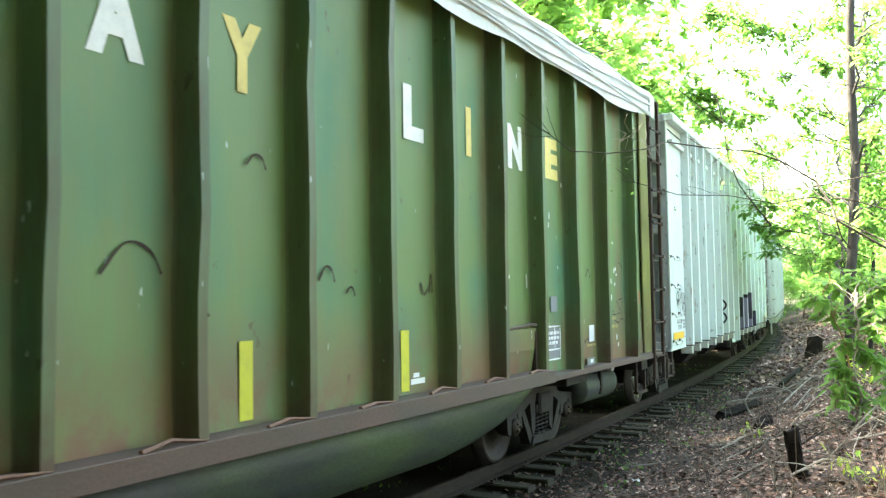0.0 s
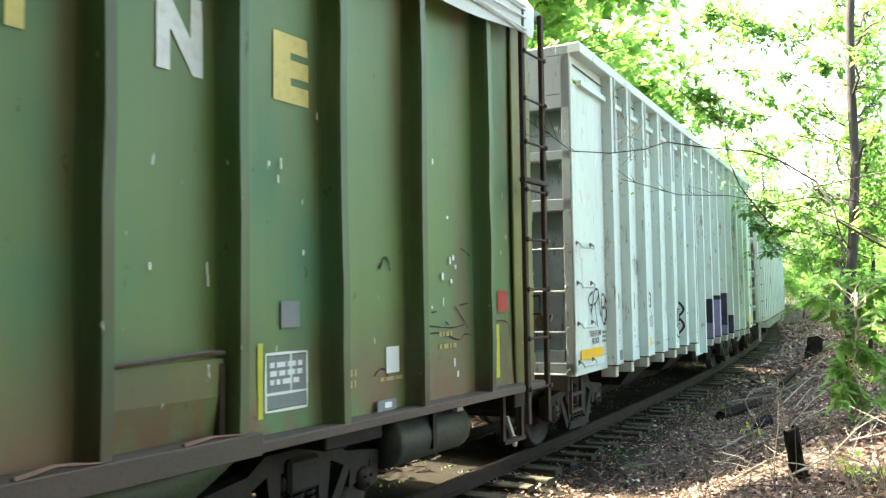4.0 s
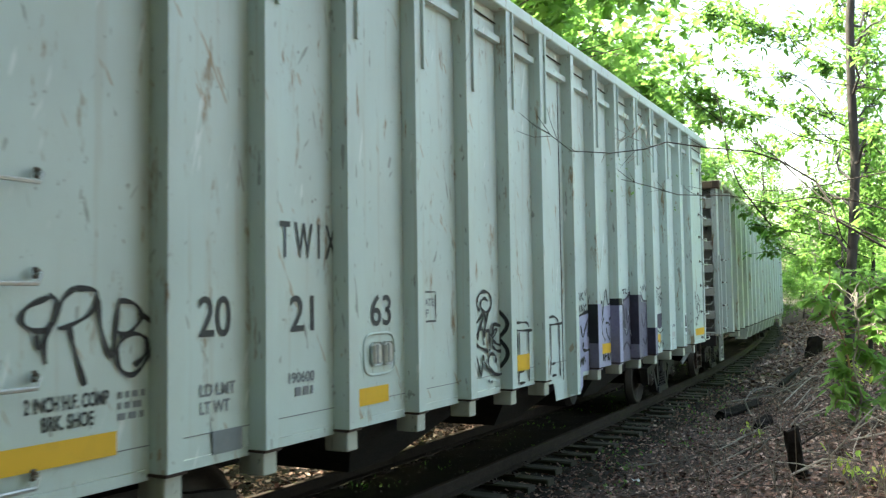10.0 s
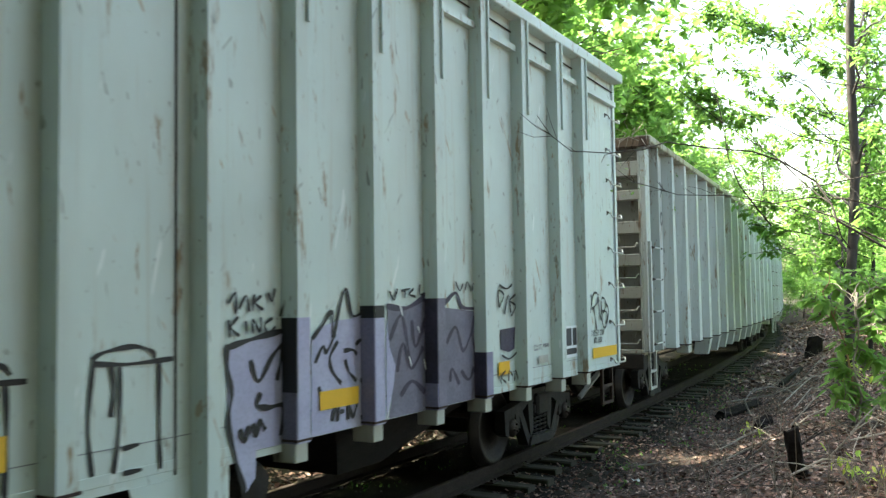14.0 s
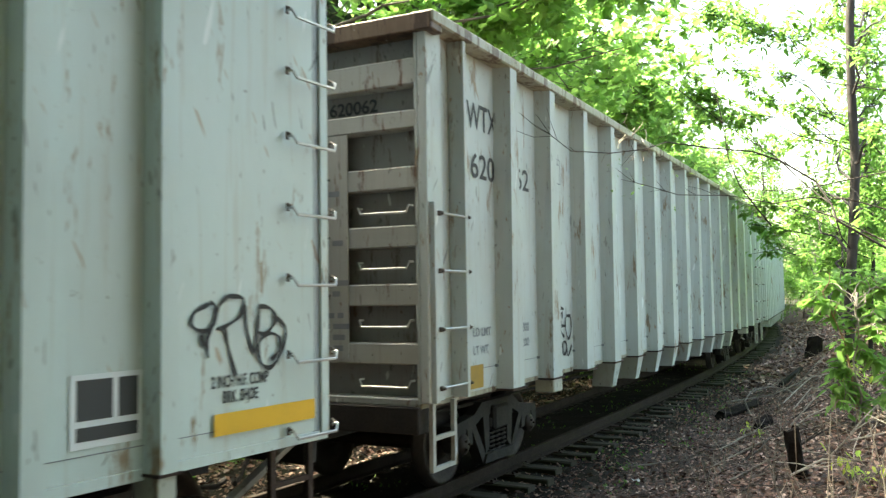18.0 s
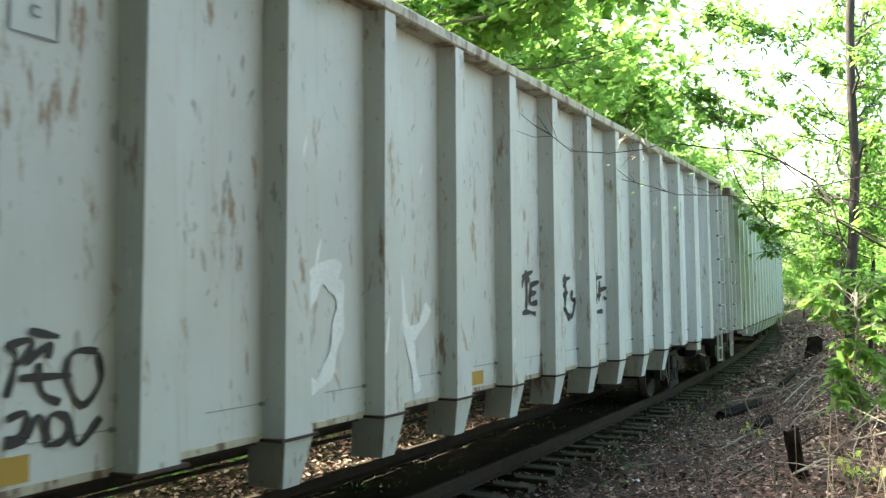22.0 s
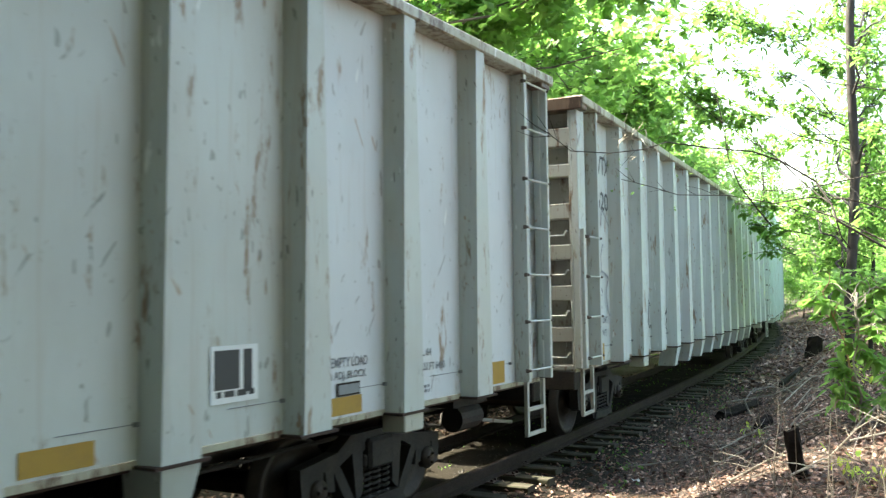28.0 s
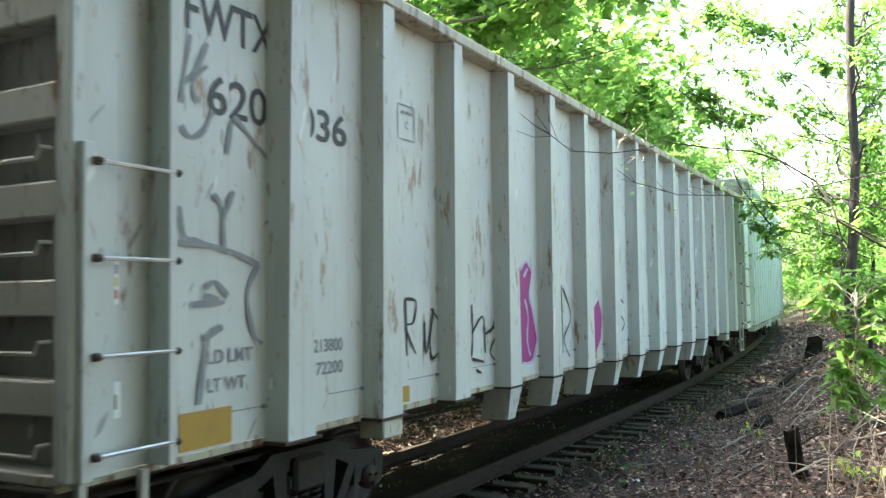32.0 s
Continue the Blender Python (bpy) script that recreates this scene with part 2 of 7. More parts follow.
DUSK = surface("dark_purple_spray", (0.035, 0.03, 0.05), (0.07, 0.06, 0.10), 3.0, 0.6, 0, 0.0)
SLATE = surface("slate_purple_spray", (0.14, 0.135, 0.185), (0.20, 0.19, 0.25), 3.0, 0.6, 0, 0.0)
PURPLE = surface("purple_spray", (0.20, 0.19, 0.30), (0.28, 0.27, 0.38), 3.0, 0.6, 0, 0.0)
MAGENTA = plain("magenta_spray", (0.30, 0.02, 0.18), 0.55)
RED = plain("red_patch", (0.52, 0.07, 0.05), 0.6)
SPRAY_WHITE = plain("white_spray", (0.74, 0.78, 0.78), 0.6, 0, 0.05)
WOOD = surface("tie_timber", (0.072, 0.062, 0.050), (0.036, 0.042, 0.022), 6.0, 0.95, 0, 0.6, stretch=(1, 0.15, 1), spec=0.15)
BARK = surface("bark", (0.10, 0.085, 0.065), (0.055, 0.048, 0.04), 6.0, 0.9, 0, 0.8, stretch=(1, 1, 0.25))
TWIG = surface("grey_twig", (0.27, 0.24, 0.20), (0.11, 0.09, 0.07), 8.0, 0.85, 0, 0.3)
BROWN_TWIG = surface("brown_twig", (0.095, 0.072, 0.058), (0.04, 0.030, 0.024), 8.0, 0.85, 0, 0.3)
PALE_TWIG = surface("bleached_twig", (0.42, 0.39, 0.33), (0.26, 0.23, 0.19), 8.0, 0.85, 0, 0.3)
DARK_BARK = surface("dark_bark", (0.058, 0.051, 0.046), (0.020, 0.017, 0.015), 5.0, 0.9, 0, 0.8, stretch=(1, 1, 0.2))
CINNAMON = surface("dead_cinnamon_stem", (0.34, 0.20, 0.12), (0.22, 0.14, 0.09), 7.0, 0.8, 0, 0.3)
BURNT = surface("charred_wood", (0.010, 0.008, 0.007), (0.022, 0.017, 0.014), 8.0, 0.95, 0, 0.6, spec=0.1)
LEAF = leaf_material("leaves", (0.045, 0.115, 0.022), (0.08, 0.19, 0.035), (0.16, 0.27, 0.05))
LEAF_LIGHT = leaf_material("light_leaves", (0.075, 0.18, 0.03), (0.12, 0.27, 0.045), (0.21, 0.34, 0.07))
LEAF_YELLOW = leaf_material("yellow_green_leaves", (0.26, 0.34, 0.03), (0.42, 0.46, 0.05), (0.55, 0.50, 0.06))
# dirt made near-black: the shade beneath the train is put into its colour
BED_DIRT_SHADED = surface("bed_dirt_shaded", (0.011, 0.009, 0.007), (0.022, 0.018, 0.012), 1.4, 0.95, 0, 0.9, 30.0, spec=0.1)
STONE = surface("ballast_stone", (0.085, 0.078, 0.07), (0.045, 0.042, 0.036), 3.0, 0.9, 0, 0.3)
LITTER = litter_material()
# leaves of the added out-of-view trees, dark so that little light passes
LEAF_BLOCKER = leaf_material("light_blocking_leaves", (0.024, 0.036, 0.018), (0.038, 0.054, 0.026), (0.052, 0.072, 0.03), (0.08, 0.11, 0.06))


def ground_material():
    m, nt, b = nodes_of("forest_floor")
    big = ramp(nt, noise_node(nt, 0.55, 6, 0.6), 0.38, 0.66)
    mid = ramp(nt, noise_node(nt, 5.0, 6, 0.7), 0.35, 0.7)
    fine = noise_node(nt, 28.0, 5, 0.7)
    col = mix(nt, big, (0.036, 0.020, 0.014), (0.068, 0.038, 0.027))
    col = mix(nt, mid, col, (0.015, 0.011, 0.009))
    col = mix(nt, ramp(nt, fine, 0.52, 0.72, 0, 0.8), col, (0.13, 0.092, 0.074))
    moss = ramp(nt, noise_node(nt, 1.3, 4, 0.6), 0.62, 0.72, 0, 0.5)
    col = mix(nt, moss, col, (0.05, 0.065, 0.02))
    nt.links.new(col, b.inputs["Base Color"])
    b.inputs["Roughness"].default_value = 0.95
    bump(nt, b, fine, 0.9, 0.03)
    return m


GROUND = ground_material()


# ---- mesh building ----
class Shape:
    """Collects vertices and faces of one mesh."""

    def __init__(self):
        self.v, self.f = [], []

    def add(self, verts, faces):
        k = len(self.v)
        self.v += [tuple(p) for p in verts]
        self.f += [tuple(i + k for i in f) for f in faces]
        return self

    def box(self, x0, x1, y0, y1, z0, z1, c=0.0):
        """A box; c: width of its chamfered edges."""
        if not c:
            return self.add([(x, y, z) for x in (x0, x1) for y in (y0, y1) for z in (z0, z1)],
                            [(0, 1, 3, 2), (4, 6, 7, 5), (0, 4, 5, 1), (2, 3, 7, 6), (0, 2, 6, 4), (1, 5, 7, 3)])
        vs, ix = [], {}
        lo, hi = (x0, y0, z0), (x1, y1, z1)
        for sx in (0, 1):
            for sy in (0, 1):
                for sz in (0, 1):
                    s = (sx, sy, sz)
                    for ax in range(3):
                        p = [(hi if s[k] else lo)[k] + (0 if k == ax else (-c if s[k] else c)) for k in range(3)]
                        ix[(s, ax)] = len(vs)
                        vs.append(p)
        fs = []
        for ax in range(3):
            b_, c_ = (ax + 1) % 3, (ax + 2) % 3
            for sd in (0, 1):
                ring = []
                for e, g in ((0, 0), (1, 0), (1, 1), (0, 1)):
                    s = [0, 0, 0]
                    s[ax], s[b_], s[c_] = sd, e, g
                    ring.append(ix[(tuple(s), ax)])
                fs.append(tuple(ring) if sd else tuple(reversed(ring)))
            for e in (0, 1):
                for g in (0, 1):
                    s0, s1 = [0, 0, 0], [0, 0, 0]
                    s0[b_] = s1[b_] = e
                    s0[c_] = s1[c_] = g
                    s1[ax] = 1
                    s0, s1 = tuple(s0), tuple(s1)
                    q = (ix[(s0, b_)], ix[(s1, b_)], ix[(s1, c_)], ix[(s0, c_)])
                    fs.append(q if e != g else tuple(reversed(q)))
        for s in [(a, b2, c2) for a in (0, 1) for b2 in (0, 1) for c2 in (0, 1)]:
            t = (ix[(s, 0)], ix[(s, 1)], ix[(s, 2)])
            fs.append(t if sum(s) % 2 else tuple(reversed(t)))
        return self.add(vs, fs)

    def prism(self, ring, y0, y1):
        """A polygon in (x, z), counter-clockwise, pushed from y0 to y1."""
        n = len(ring)
        return self.add([(x, y0, z) for x, z in ring] + [(x, y1, z) for x, z in ring],
                        [tuple(range(n)), tuple(range(2 * n - 1, n - 1, -1))] + [(i, i + n, (i + 1) % n + n, (i + 1) % n) for i in range(n)])

    def loft(self, rings, caps=True):
        """Joins rings of the same number of points."""
        n = len(rings[0])
        fs = []
        for k in range(len(rings) - 1):
            for i in range(n):
                j = (i + 1) % n
                fs.append((k * n + i, k * n + j, (k + 1) * n + j, (k + 1) * n + i))
        if caps:
            fs += [tuple(range(n - 1, -1, -1)), tuple(range((len(rings) - 1) * n, len(rings) * n))]
        return self.add([p for r in rings for p in r], fs)

    def tube(self, pts, r, n=6, r1=None):
        """A round bar along the points, from radius r to r1."""
        pts = [Vector(p) for p in pts]
        rings = []
        side = None
        for i, p in enumerate(pts):
            d = (pts[min(i + 1, len(pts) - 1)] - pts[max(i - 1, 0)]).normalized()
            if side is None:
                side = d.orthogonal().normalized()
            side = (side - d * side.dot(d)).normalized()
            other = d.cross(side)
            k = i / max(len(pts) - 1, 1)
            q = r if r1 is None else r + (r1 - r) * k
            rings.append([p + (side * math.cos(2 * math.pi * j / n) + other * math.sin(2 * math.pi * j / n)) * q for j in range(n)])
        return self.loft(rings)

    def lathe(self, prof, n=28, at=(0, 0, 0)):
        """A profile of (y, r) turned about the y axis."""
        rings = [[(at[0] + r * math.cos(2 * math.pi * j / n), at[1] + y, at[2] + r * math.sin(2 * math.pi * j / n)) for j in range(n)] for y, r in prof]
        return self.loft(rings)

    def mesh(self, name, smooth=False):
        me = bpy.data.meshes.new(name)
        me.from_pydata(self.v, [], self.f)
        if smooth:
            me.shade_smooth()
        me.update()
        return me


def part(name, shape, material, parent=None, label="", smooth=False, at=None):
    """Links a shape (or a ready mesh) as one object under a thing or a part."""
    me = shape if isinstance(shape, bpy.types.Mesh) else shape.mesh(name, smooth)
    if material and not me.materials:
        me.materials.append(material)
    ob = new(name, me)
    if parent:
        ob.parent = parent
    if at is not None:
        ob.matrix_basis = at
    if label:
        ob["label"] = label
    return ob


def lettering(parent, text, u0, w0, u1, w1, side_y, material, name="lettering", end_x=None, bold=0.025):
    """Words as raised paint on a car's flank, or on its end wall at end_x, between two corners."""
    cu = bpy.data.curves.new("text", "FONT")
    cu.body = text
    cu.offset = bold
    tmp = bpy.data.objects.new("text", cu)
    me = bpy.data.meshes.new_from_object(tmp)
    bpy.data.objects.remove(tmp)
    co = [v.co.copy() for v in me.vertices]
    x0, x1 = min(c.x for c in co), max(c.x for c in co)
    y0, y1 = min(c.y for c in co), max(c.y for c in co)
    for v, c in zip(me.vertices, co):
        a = u0 + (c.x - x0) / (x1 - x0) * (u1 - u0)
        h = w0 + (c.y - y0) / (y1 - y0) * (w1 - w0)
        v.co = (end_x, a, h) if end_x is not None else (a, side_y, h)
    me.name = name
    return part(name, me, material, parent)


# ---- ground, track ----
def lateral(x, y):
    """How far a place lies to the right of the track's centre, and how far along (metres)."""
    s = max(-60.0, min(150.0, (x - X0) * math.sin(HEAD0) + y * math.cos(HEAD0)))
    for _ in range(3):
        px, py, a = track_point(s)
        s = max(-60.0, min(150.0, s + (x - px) * math.sin(a) + (y - py) * math.cos(a)))
    px, py, a = track_point(s)
    return (x - px) * math.cos(a) - (y - py) * math.sin(a), s


def smooth01(q):
    q = max(0.0, min(1.0, q))
    return q * q * (3 - 2 * q)


def ground_z(x, y):
    d, s = lateral(x, y)
    z = -0.245
    z += 0.072 * smooth01((0.85 - abs(d)) / 0.3)
    if d > 0:
        z += -0.10 * smooth01((d - 1.2) / 0.8) + 0.82 * smooth01((d - 2.2) / 2.9) + 0.25 * smooth01((d - 6) / 8)
    else:
        z += -0.10 * smooth01((-d - 1.2) / 0.8) - 0.25 * smooth01((-d - 2.0) / 4.0)
    if abs(d) > 1.35:
        z += 0.05 * noise.noise((x * 0.9, y * 0.9, 0)) * min(1, abs(d) - 1.3) + 0.025 * noise.noise((x * 3.1, y * 3.1, 5))
    else:
        z += 0.035 * noise.noise((x * 2.6, y * 2.6, 5))
    return z


def build_ground():
    """One sheet that follows the track, fine near the camera, reaching far out."""
    sh = Shape()
    along = [-400, -150, -60, -30, -15, -8]
    q = -4.0
    while q < 40:
        along.append(q)
        q += 0.22 if q < 22 else 0.5
    along += [43, 47, 52, 58, 65, 75, 90, 110, 140, 200, 400, 1200]
    across = [-1000, -300, -100, -50, -30, -20, -14, -10, -7, -5]
    q = -3.6
    while q < 8.0:
        across.append(q)
        q += 0.2
    across += [9, 10, 12, 15, 20, 30, 50, 100, 300, 1000]
    for s in along:
        px, py, a = track_point(max(-60.0, min(150.0, s)))
        over = s - max(-60.0, min(150.0, s))
        px, py = px + over * math.sin(a), py + over * math.cos(a)
        for d in across:
            x, y = px + math.cos(a) * d, py - math.sin(a) * d
            far = abs(d) > 60 or s > 150 or s < -60
            sh.v.append((x, y, (0.8 if d > 0 else -0.6) if far else ground_z(x, y)))
    n = len(across)
    for i in range(len(along) - 1):
        for j in range(n - 1):
            sh.f.append((i * n + j, i * n + j + 1, (i + 1) * n + j + 1, (i + 1) * n + j))
    return part("ground", sh, GROUND, smooth=True)


ground = tagged(build_ground(), "brown forest floor of earth and dead leaves", "ground", kind="structure")


def build_track_bed():
    """Dark dirt packed round the ties, blackened for the shade under the train, feathering out under the ground's edge.
    """
    sh = Shape()
    across = [-4.0, -3.6, -3.1, -2.6, -2.2, -1.9] + [-1.7 + 0.2 * i for i in range(18)] + [1.95]
    rows = [-10 + 0.22 * i for i in range(190)] + [32.0 + 1.5 * i for i in range(45)]
    for s in rows:
        px, py, a = track_point(s)
        for j, d in enumerate(across):
            d2 = d + 0.16 * noise.noise((s * 0.8, j * 3.0, 9)) * (j in (0, 1, len(across) - 2, len(across) - 1))
            x, y = px + math.cos(a) * d2, py - math.sin(a) * d2
            z = ground_z(x, y) + (0.012 if 0 < j < len(across) - 1 else -0.06)
            sh.v.append((x, y, z + 0.012 * noise.noise((x * 7, y * 7, 1))))
    n = len(across)
    sh.f += [(i * n + j, i * n + j + 1, (i + 1) * n + j + 1, (i + 1) * n + j) for i in range(len(rows) - 1) for j in range(n - 1)]
    tagged(part("track_bed", sh, BED_DIRT_SHADED, smooth=True), "packed dirt round the ties, coloured near-black for the train's shade", "track bed", kind="structure")


build_track_bed()


def build_rails():
    for side in (-1, 1):
        prof = [(-0.07, -0.165), (0.07, -0.165), (0.07, -0.15), (0.012, -0.13), (0.010, -0.045), (0.036, -0.035),
                (0.036, -0.006), (0.026, 0.0), (-0.026, 0.0), (-0.036, -0.006), (-0.036, -0.035), (-0.010, -0.045), (-0.012, -0.13), (-0.07, -0.15)]
        rings = []
        s = -25.0
        while s <= 120:
            m = on_track(s)
            rings.append([m @ Vector((0, side * 0.754 + a, b)) for a, b in prof])
            s += 1.5
        tagged(part("rail", Shape().loft(rings), RAIL), "dull brown steel rail spiked to timber ties", "rail", "rails of the track", "structure")


build_rails()


def build_ties():
    rng = random.Random(4)
    shapes = []
    for k in range(5):
        sh = Shape()
        w, h = 0.105 + 0.012 * rng.random(), 0.16
        rings = []
        for i in range(9):
            y = -1.33 + 2.66 * i / 8
            j = [rng.uniform(-0.012, 0.012) for _ in range(8)]
            rings.append([(-w + j[0], y, -h), (w + j[1], y, -h), (w + j[2], y, -0.015 + j[3] * 0.5), (w - 0.02, y, j[4] * 0.5),
                          (-w + 0.02, y, j[5] * 0.5), (-w + j[6], y, -0.015 + j[7] * 0.5)])
        sh.loft(rings)
        me = sh.mesh("tie")
        me.materials.append(WOOD)
        shapes.append(me)
    plate = Shape().box(-0.09, 0.09, -0.13, 0.13, 0, 0.018, 0.004)
    for sx in (-0.05, 0.05):
        for sy in (-0.088, 0.088):
            plate.box(sx - 0.011, sx + 0.011, sy - 0.016, sy + 0.016, 0.015, 0.045)
    plate = plate.mesh("tie_plate")
    plate.materials.append(RUSTY)
    s = -6.0
    while s < 95:
        m = on_track(s) @ pose(0, rng.uniform(-0.12, 0.12), -0.182 + rng.uniform(-0.035, 0.008), 0, 0, rng.uniform(-2.5, 2.5))
        ob = tagged(part("railway_tie", rng.choice(shapes), None, at=m), "weathered dark timber railway tie bedded in dirt", "railway tie", "ties of the track")
        if s < 40:
            for y in (-0.754, 0.754):
                part("tie_plate", plate, None, ob, at=pose(0, y, 0.0))
        s += 0.545 + rng.uniform(-0.04, 0.04)


build_ties()


# ---- running gear ----
def wheelset_mesh():
    sh = Shape()
    for side in (-1, 1):
        prof = [(0.67, 0.10), (0.68, 0.17), (0.715, 0.20), (0.715, 0.37), (0.685, 0.40), (0.685, 0.482), (0.712, 0.482), (0.722, 0.457), (0.815, 0.452),
                (0.82, 0.40), (0.765, 0.37), (0.752, 0.22), (0.79, 0.17), (0.83, 0.14), (0.83, 0.06)]
        sh.lathe([(y * side, r) for y, r in prof], 36)
        sh.lathe([(1.00 * side, 0.055), (1.005 * side, 0.105), (1.075 * side, 0.11), (1.08 * side, 0.085), (1.10 * side, 0.08), (1.10 * side, 0.01)], 18)
        for k in range(3):
            a = 2 * math.pi * k / 3
            x, z = 0.05 * math.cos(a), 0.05 * math.sin(a)
            sh.lathe([(1.095 * side, 0.016), (1.125 * side, 0.014), (1.126 * side, 0.002)], 6, (x, 0, z))
    sh.lathe([(-1.02, 0.07), (-0.70, 0.09), (0.70, 0.09), (1.02, 0.07)], 16)
    me = sh.mesh("wheelset", True)
    me.materials.append(WHEEL)
    return me


def side_frame_mesh():
    sh = Shape()
    y0, y1 = 0.93, 1.06
    top = [(-1.12, 0.60), (-1.12, 0.68), (-0.62, 0.74), (-0.42, 0.86), (0.42, 0.86), (0.62, 0.74), (1.12, 0.68), (1.12, 0.60), (0.60, 0.62), (0.40, 0.70), (-0.40, 0.70), (-0.60, 0.62)]
    sh.prism(top, y0, y1)
    for k in (-1, 1):
        for a, b, c, d in (((-0.40, 0.70), (-0.24, 0.70), (-0.24, 0.34), (-0.34, 0.26)),
                           ((-0.70, 0.62), (-0.58, 0.62), (-0.30, 0.20), (-0.42, 0.18)),
                           ((-1.12, 0.62), (-0.98, 0.62), (-1.00, 0.36), (-1.10, 0.40)),
                           ((-0.80, 0.62), (-0.68, 0.62), (-0.66, 0.42), (-0.76, 0.44))):
            ring = [(x * k, z) for x, z in (a, b, c, d)]
            sh.prism(ring if k < 0 else ring[::-1], y0, y1)
        sh.box(min(k * 0.79, k * 1.0), max(k * 0.79, k * 1.0), 0.95, 1.05, 0.50, 0.625, 0.01)
    sh.prism([(-0.42, 0.17), (0.42, 0.17), (0.36, 0.27), (-0.36, 0.27)], y0 - 0.02, y1 + 0.03)
    me = sh.mesh("side_frame")
    me.materials.append(DARK)
    return me


def spring_mesh():
    sh = Shape()
    pts = [(0.062 * math.cos(a * 0.7), 1.0 + 0.062 * math.sin(a * 0.7), 0.27 + 0.28 * a / 50) for a in range(51)]
    sh.tube(pts, 0.015, 5)
    me = sh.mesh("spring")
    me.materials.append(DARK)
    return me


WHEELSET, SIDE_FRAME, SPRING = wheelset_mesh(), side_frame_mesh(), spring_mesh()
SPRING_SEAT = Shape().box(-0.24, 0.24, 0.90, 1.08, 0.55, 0.66, 0.015).mesh("spring_seat")
SPRING_SEAT.materials.append(DARK)
MIRROR = Matrix.Rotation(math.pi, 4, "Z")
BOLSTER = Shape().box(-0.2, 0.2, -1.12, 1.12, 0.52, 0.80, 0.03).lathe([(-0.05, 0.02), (-0.05, 0.1), (0.05, 0.1), (0.05, 0.02)], 12, (0, 0, 0.86)).mesh("truck")
BOLSTER.materials.append(DARK)
BRAKE_BEAM = Shape().box(-0.04, 0.04, -0.72, 0.72, 0.36, 0.44, 0.01).box(-0.03, 0.03, -0.80, -0.70, 0.30, 0.62, 0.01).box(-0.03, 0.03, 0.70, 0.80, 0.30, 0.62, 0.01).mesh("brake_beam")
BRAKE_BEAM.materials.append(RUSTY)
WHEELSETS = []
CARS = []


def add_truck(car, u, base):
    t = part("truck", BOLSTER, None, car, "grimy cast-steel truck", at=pose(u, CURVE * (u * u - base * base) / 2, 0, 0, 0, math.degrees(CURVE * u)))
    part("side_frame", SIDE_FRAME, None, t)
    part("side_frame", SIDE_FRAME, None, t, at=MIRROR)
    for m in (pose(0, 0, 0), MIRROR):
        part("spring_seat", SPRING_SEAT, None, t, at=m)
        for q in (-0.15, 0.0, 0.15):
            part("spring", SPRING, None, t, at=m @ pose(q, 0, 0))
    for x in (-0.89, 0.89):
        WHEELSETS.append((part("wheelset", WHEELSET, None, t, at=pose(x, 0, 0.457)), x))
        part("brake_beam", BRAKE_BEAM, None, t, at=pose(x * 0.40, 0, 0))


def coupler(car, x, out):
    sh = Shape().box(min(x, x + out * 0.35), max(x, x + out * 0.35), -0.075, 0.075, 0.79, 0.93, 0.02)
    sh.box(min(x + out * 0.3, x + out * 0.60), max(x + out * 0.3, x + out * 0.60), -0.16, 0.10, 0.72, 1.0, 0.04)
    sh.box(min(x + out * 0.5, x + out * 0.66), max(x + out * 0.5, x + out * 0.66), 0.02, 0.14, 0.74, 0.98, 0.03)
    part("coupler", sh, RUSTY, car)
    pts = [(x, 0.3, 0.75), (x + out * 0.12, 0.3, 0.62), (x + out * 0.32, 0.25, 0.42), (x + out * 0.52, 0.15, 0.40), (x + out * 0.6, 0.1, 0.46)]
    part("air_hose", Shape().tube(pts, 0.025, 7), DARK, car)


def new_car(name, label, q, base):
    car = new(name)
    car.matrix_basis = car_matrix(q, base)
    CARS.append((car, q, base))
    return tagged(car, label, "freight car", "cars of the train")


def dished(u0, u1, w0, w1, y, bulge, seed, nx=4, nz=10, thick=0.006):
    """A thin steel sheet on a flank, slightly dished and uneven; y is signed."""
    sh = Shape()
    out = 1 if y > 0 else -1
    for i in range(nx + 1):
        for j in range(nz + 1):
            a, b = i / nx, j / nz
            k = bulge * math.sin(math.pi * a) ** 0.8 * math.sin(math.pi * b) ** 0.6
            k += 0.004 * noise.noise((seed * 7.3 + a * 2, b * 5, seed)) * math.sin(math.pi * a)
            sh.v.append((u0 + (u1 - u0) * a, y - out * k, w0 + (w1 - w0) * b))
    n = nz + 1
    for i in range(nx):
        for j in range(nz):
            q = (i * n + j, (i + 1) * n + j, (i + 1) * n + j + 1, i * n + j + 1)
            sh.f.append(q if out < 0 else q[::-1])
    k = len(sh.v)
    thick += abs(bulge) + 0.006
    sh.add([(u0, y - out * thick, w0), (u1, y - out * thick, w0), (u1, y - out * thick, w1), (u0, y - out * thick, w1)], [])
    sh.f.append((k, k + 3, k + 2, k + 1) if out < 0 else (k, k + 1, k + 2, k + 3))
    return sh


def hat_rib(x, y_in, y_out, w0, w1, foot0, face0, foot1, face1):
    """A folded hat-section rib on a flank: widths of its foot and face below and above."""
    def ring(z, foot, face):
        return [(x - foot / 2, y_in, z), (x - face / 2, y_out, z), (x + face / 2, y_out, z), (x + foot / 2, y_in, z)]
    return Shape().loft([ring(w0, foot0, face0), ring(w1, foot1, face1)])


def grab(car, pts, r=0.011, name="grab_iron", material=None):
    part(name, Shape().tube(pts, r, 6), material or GALV, car)


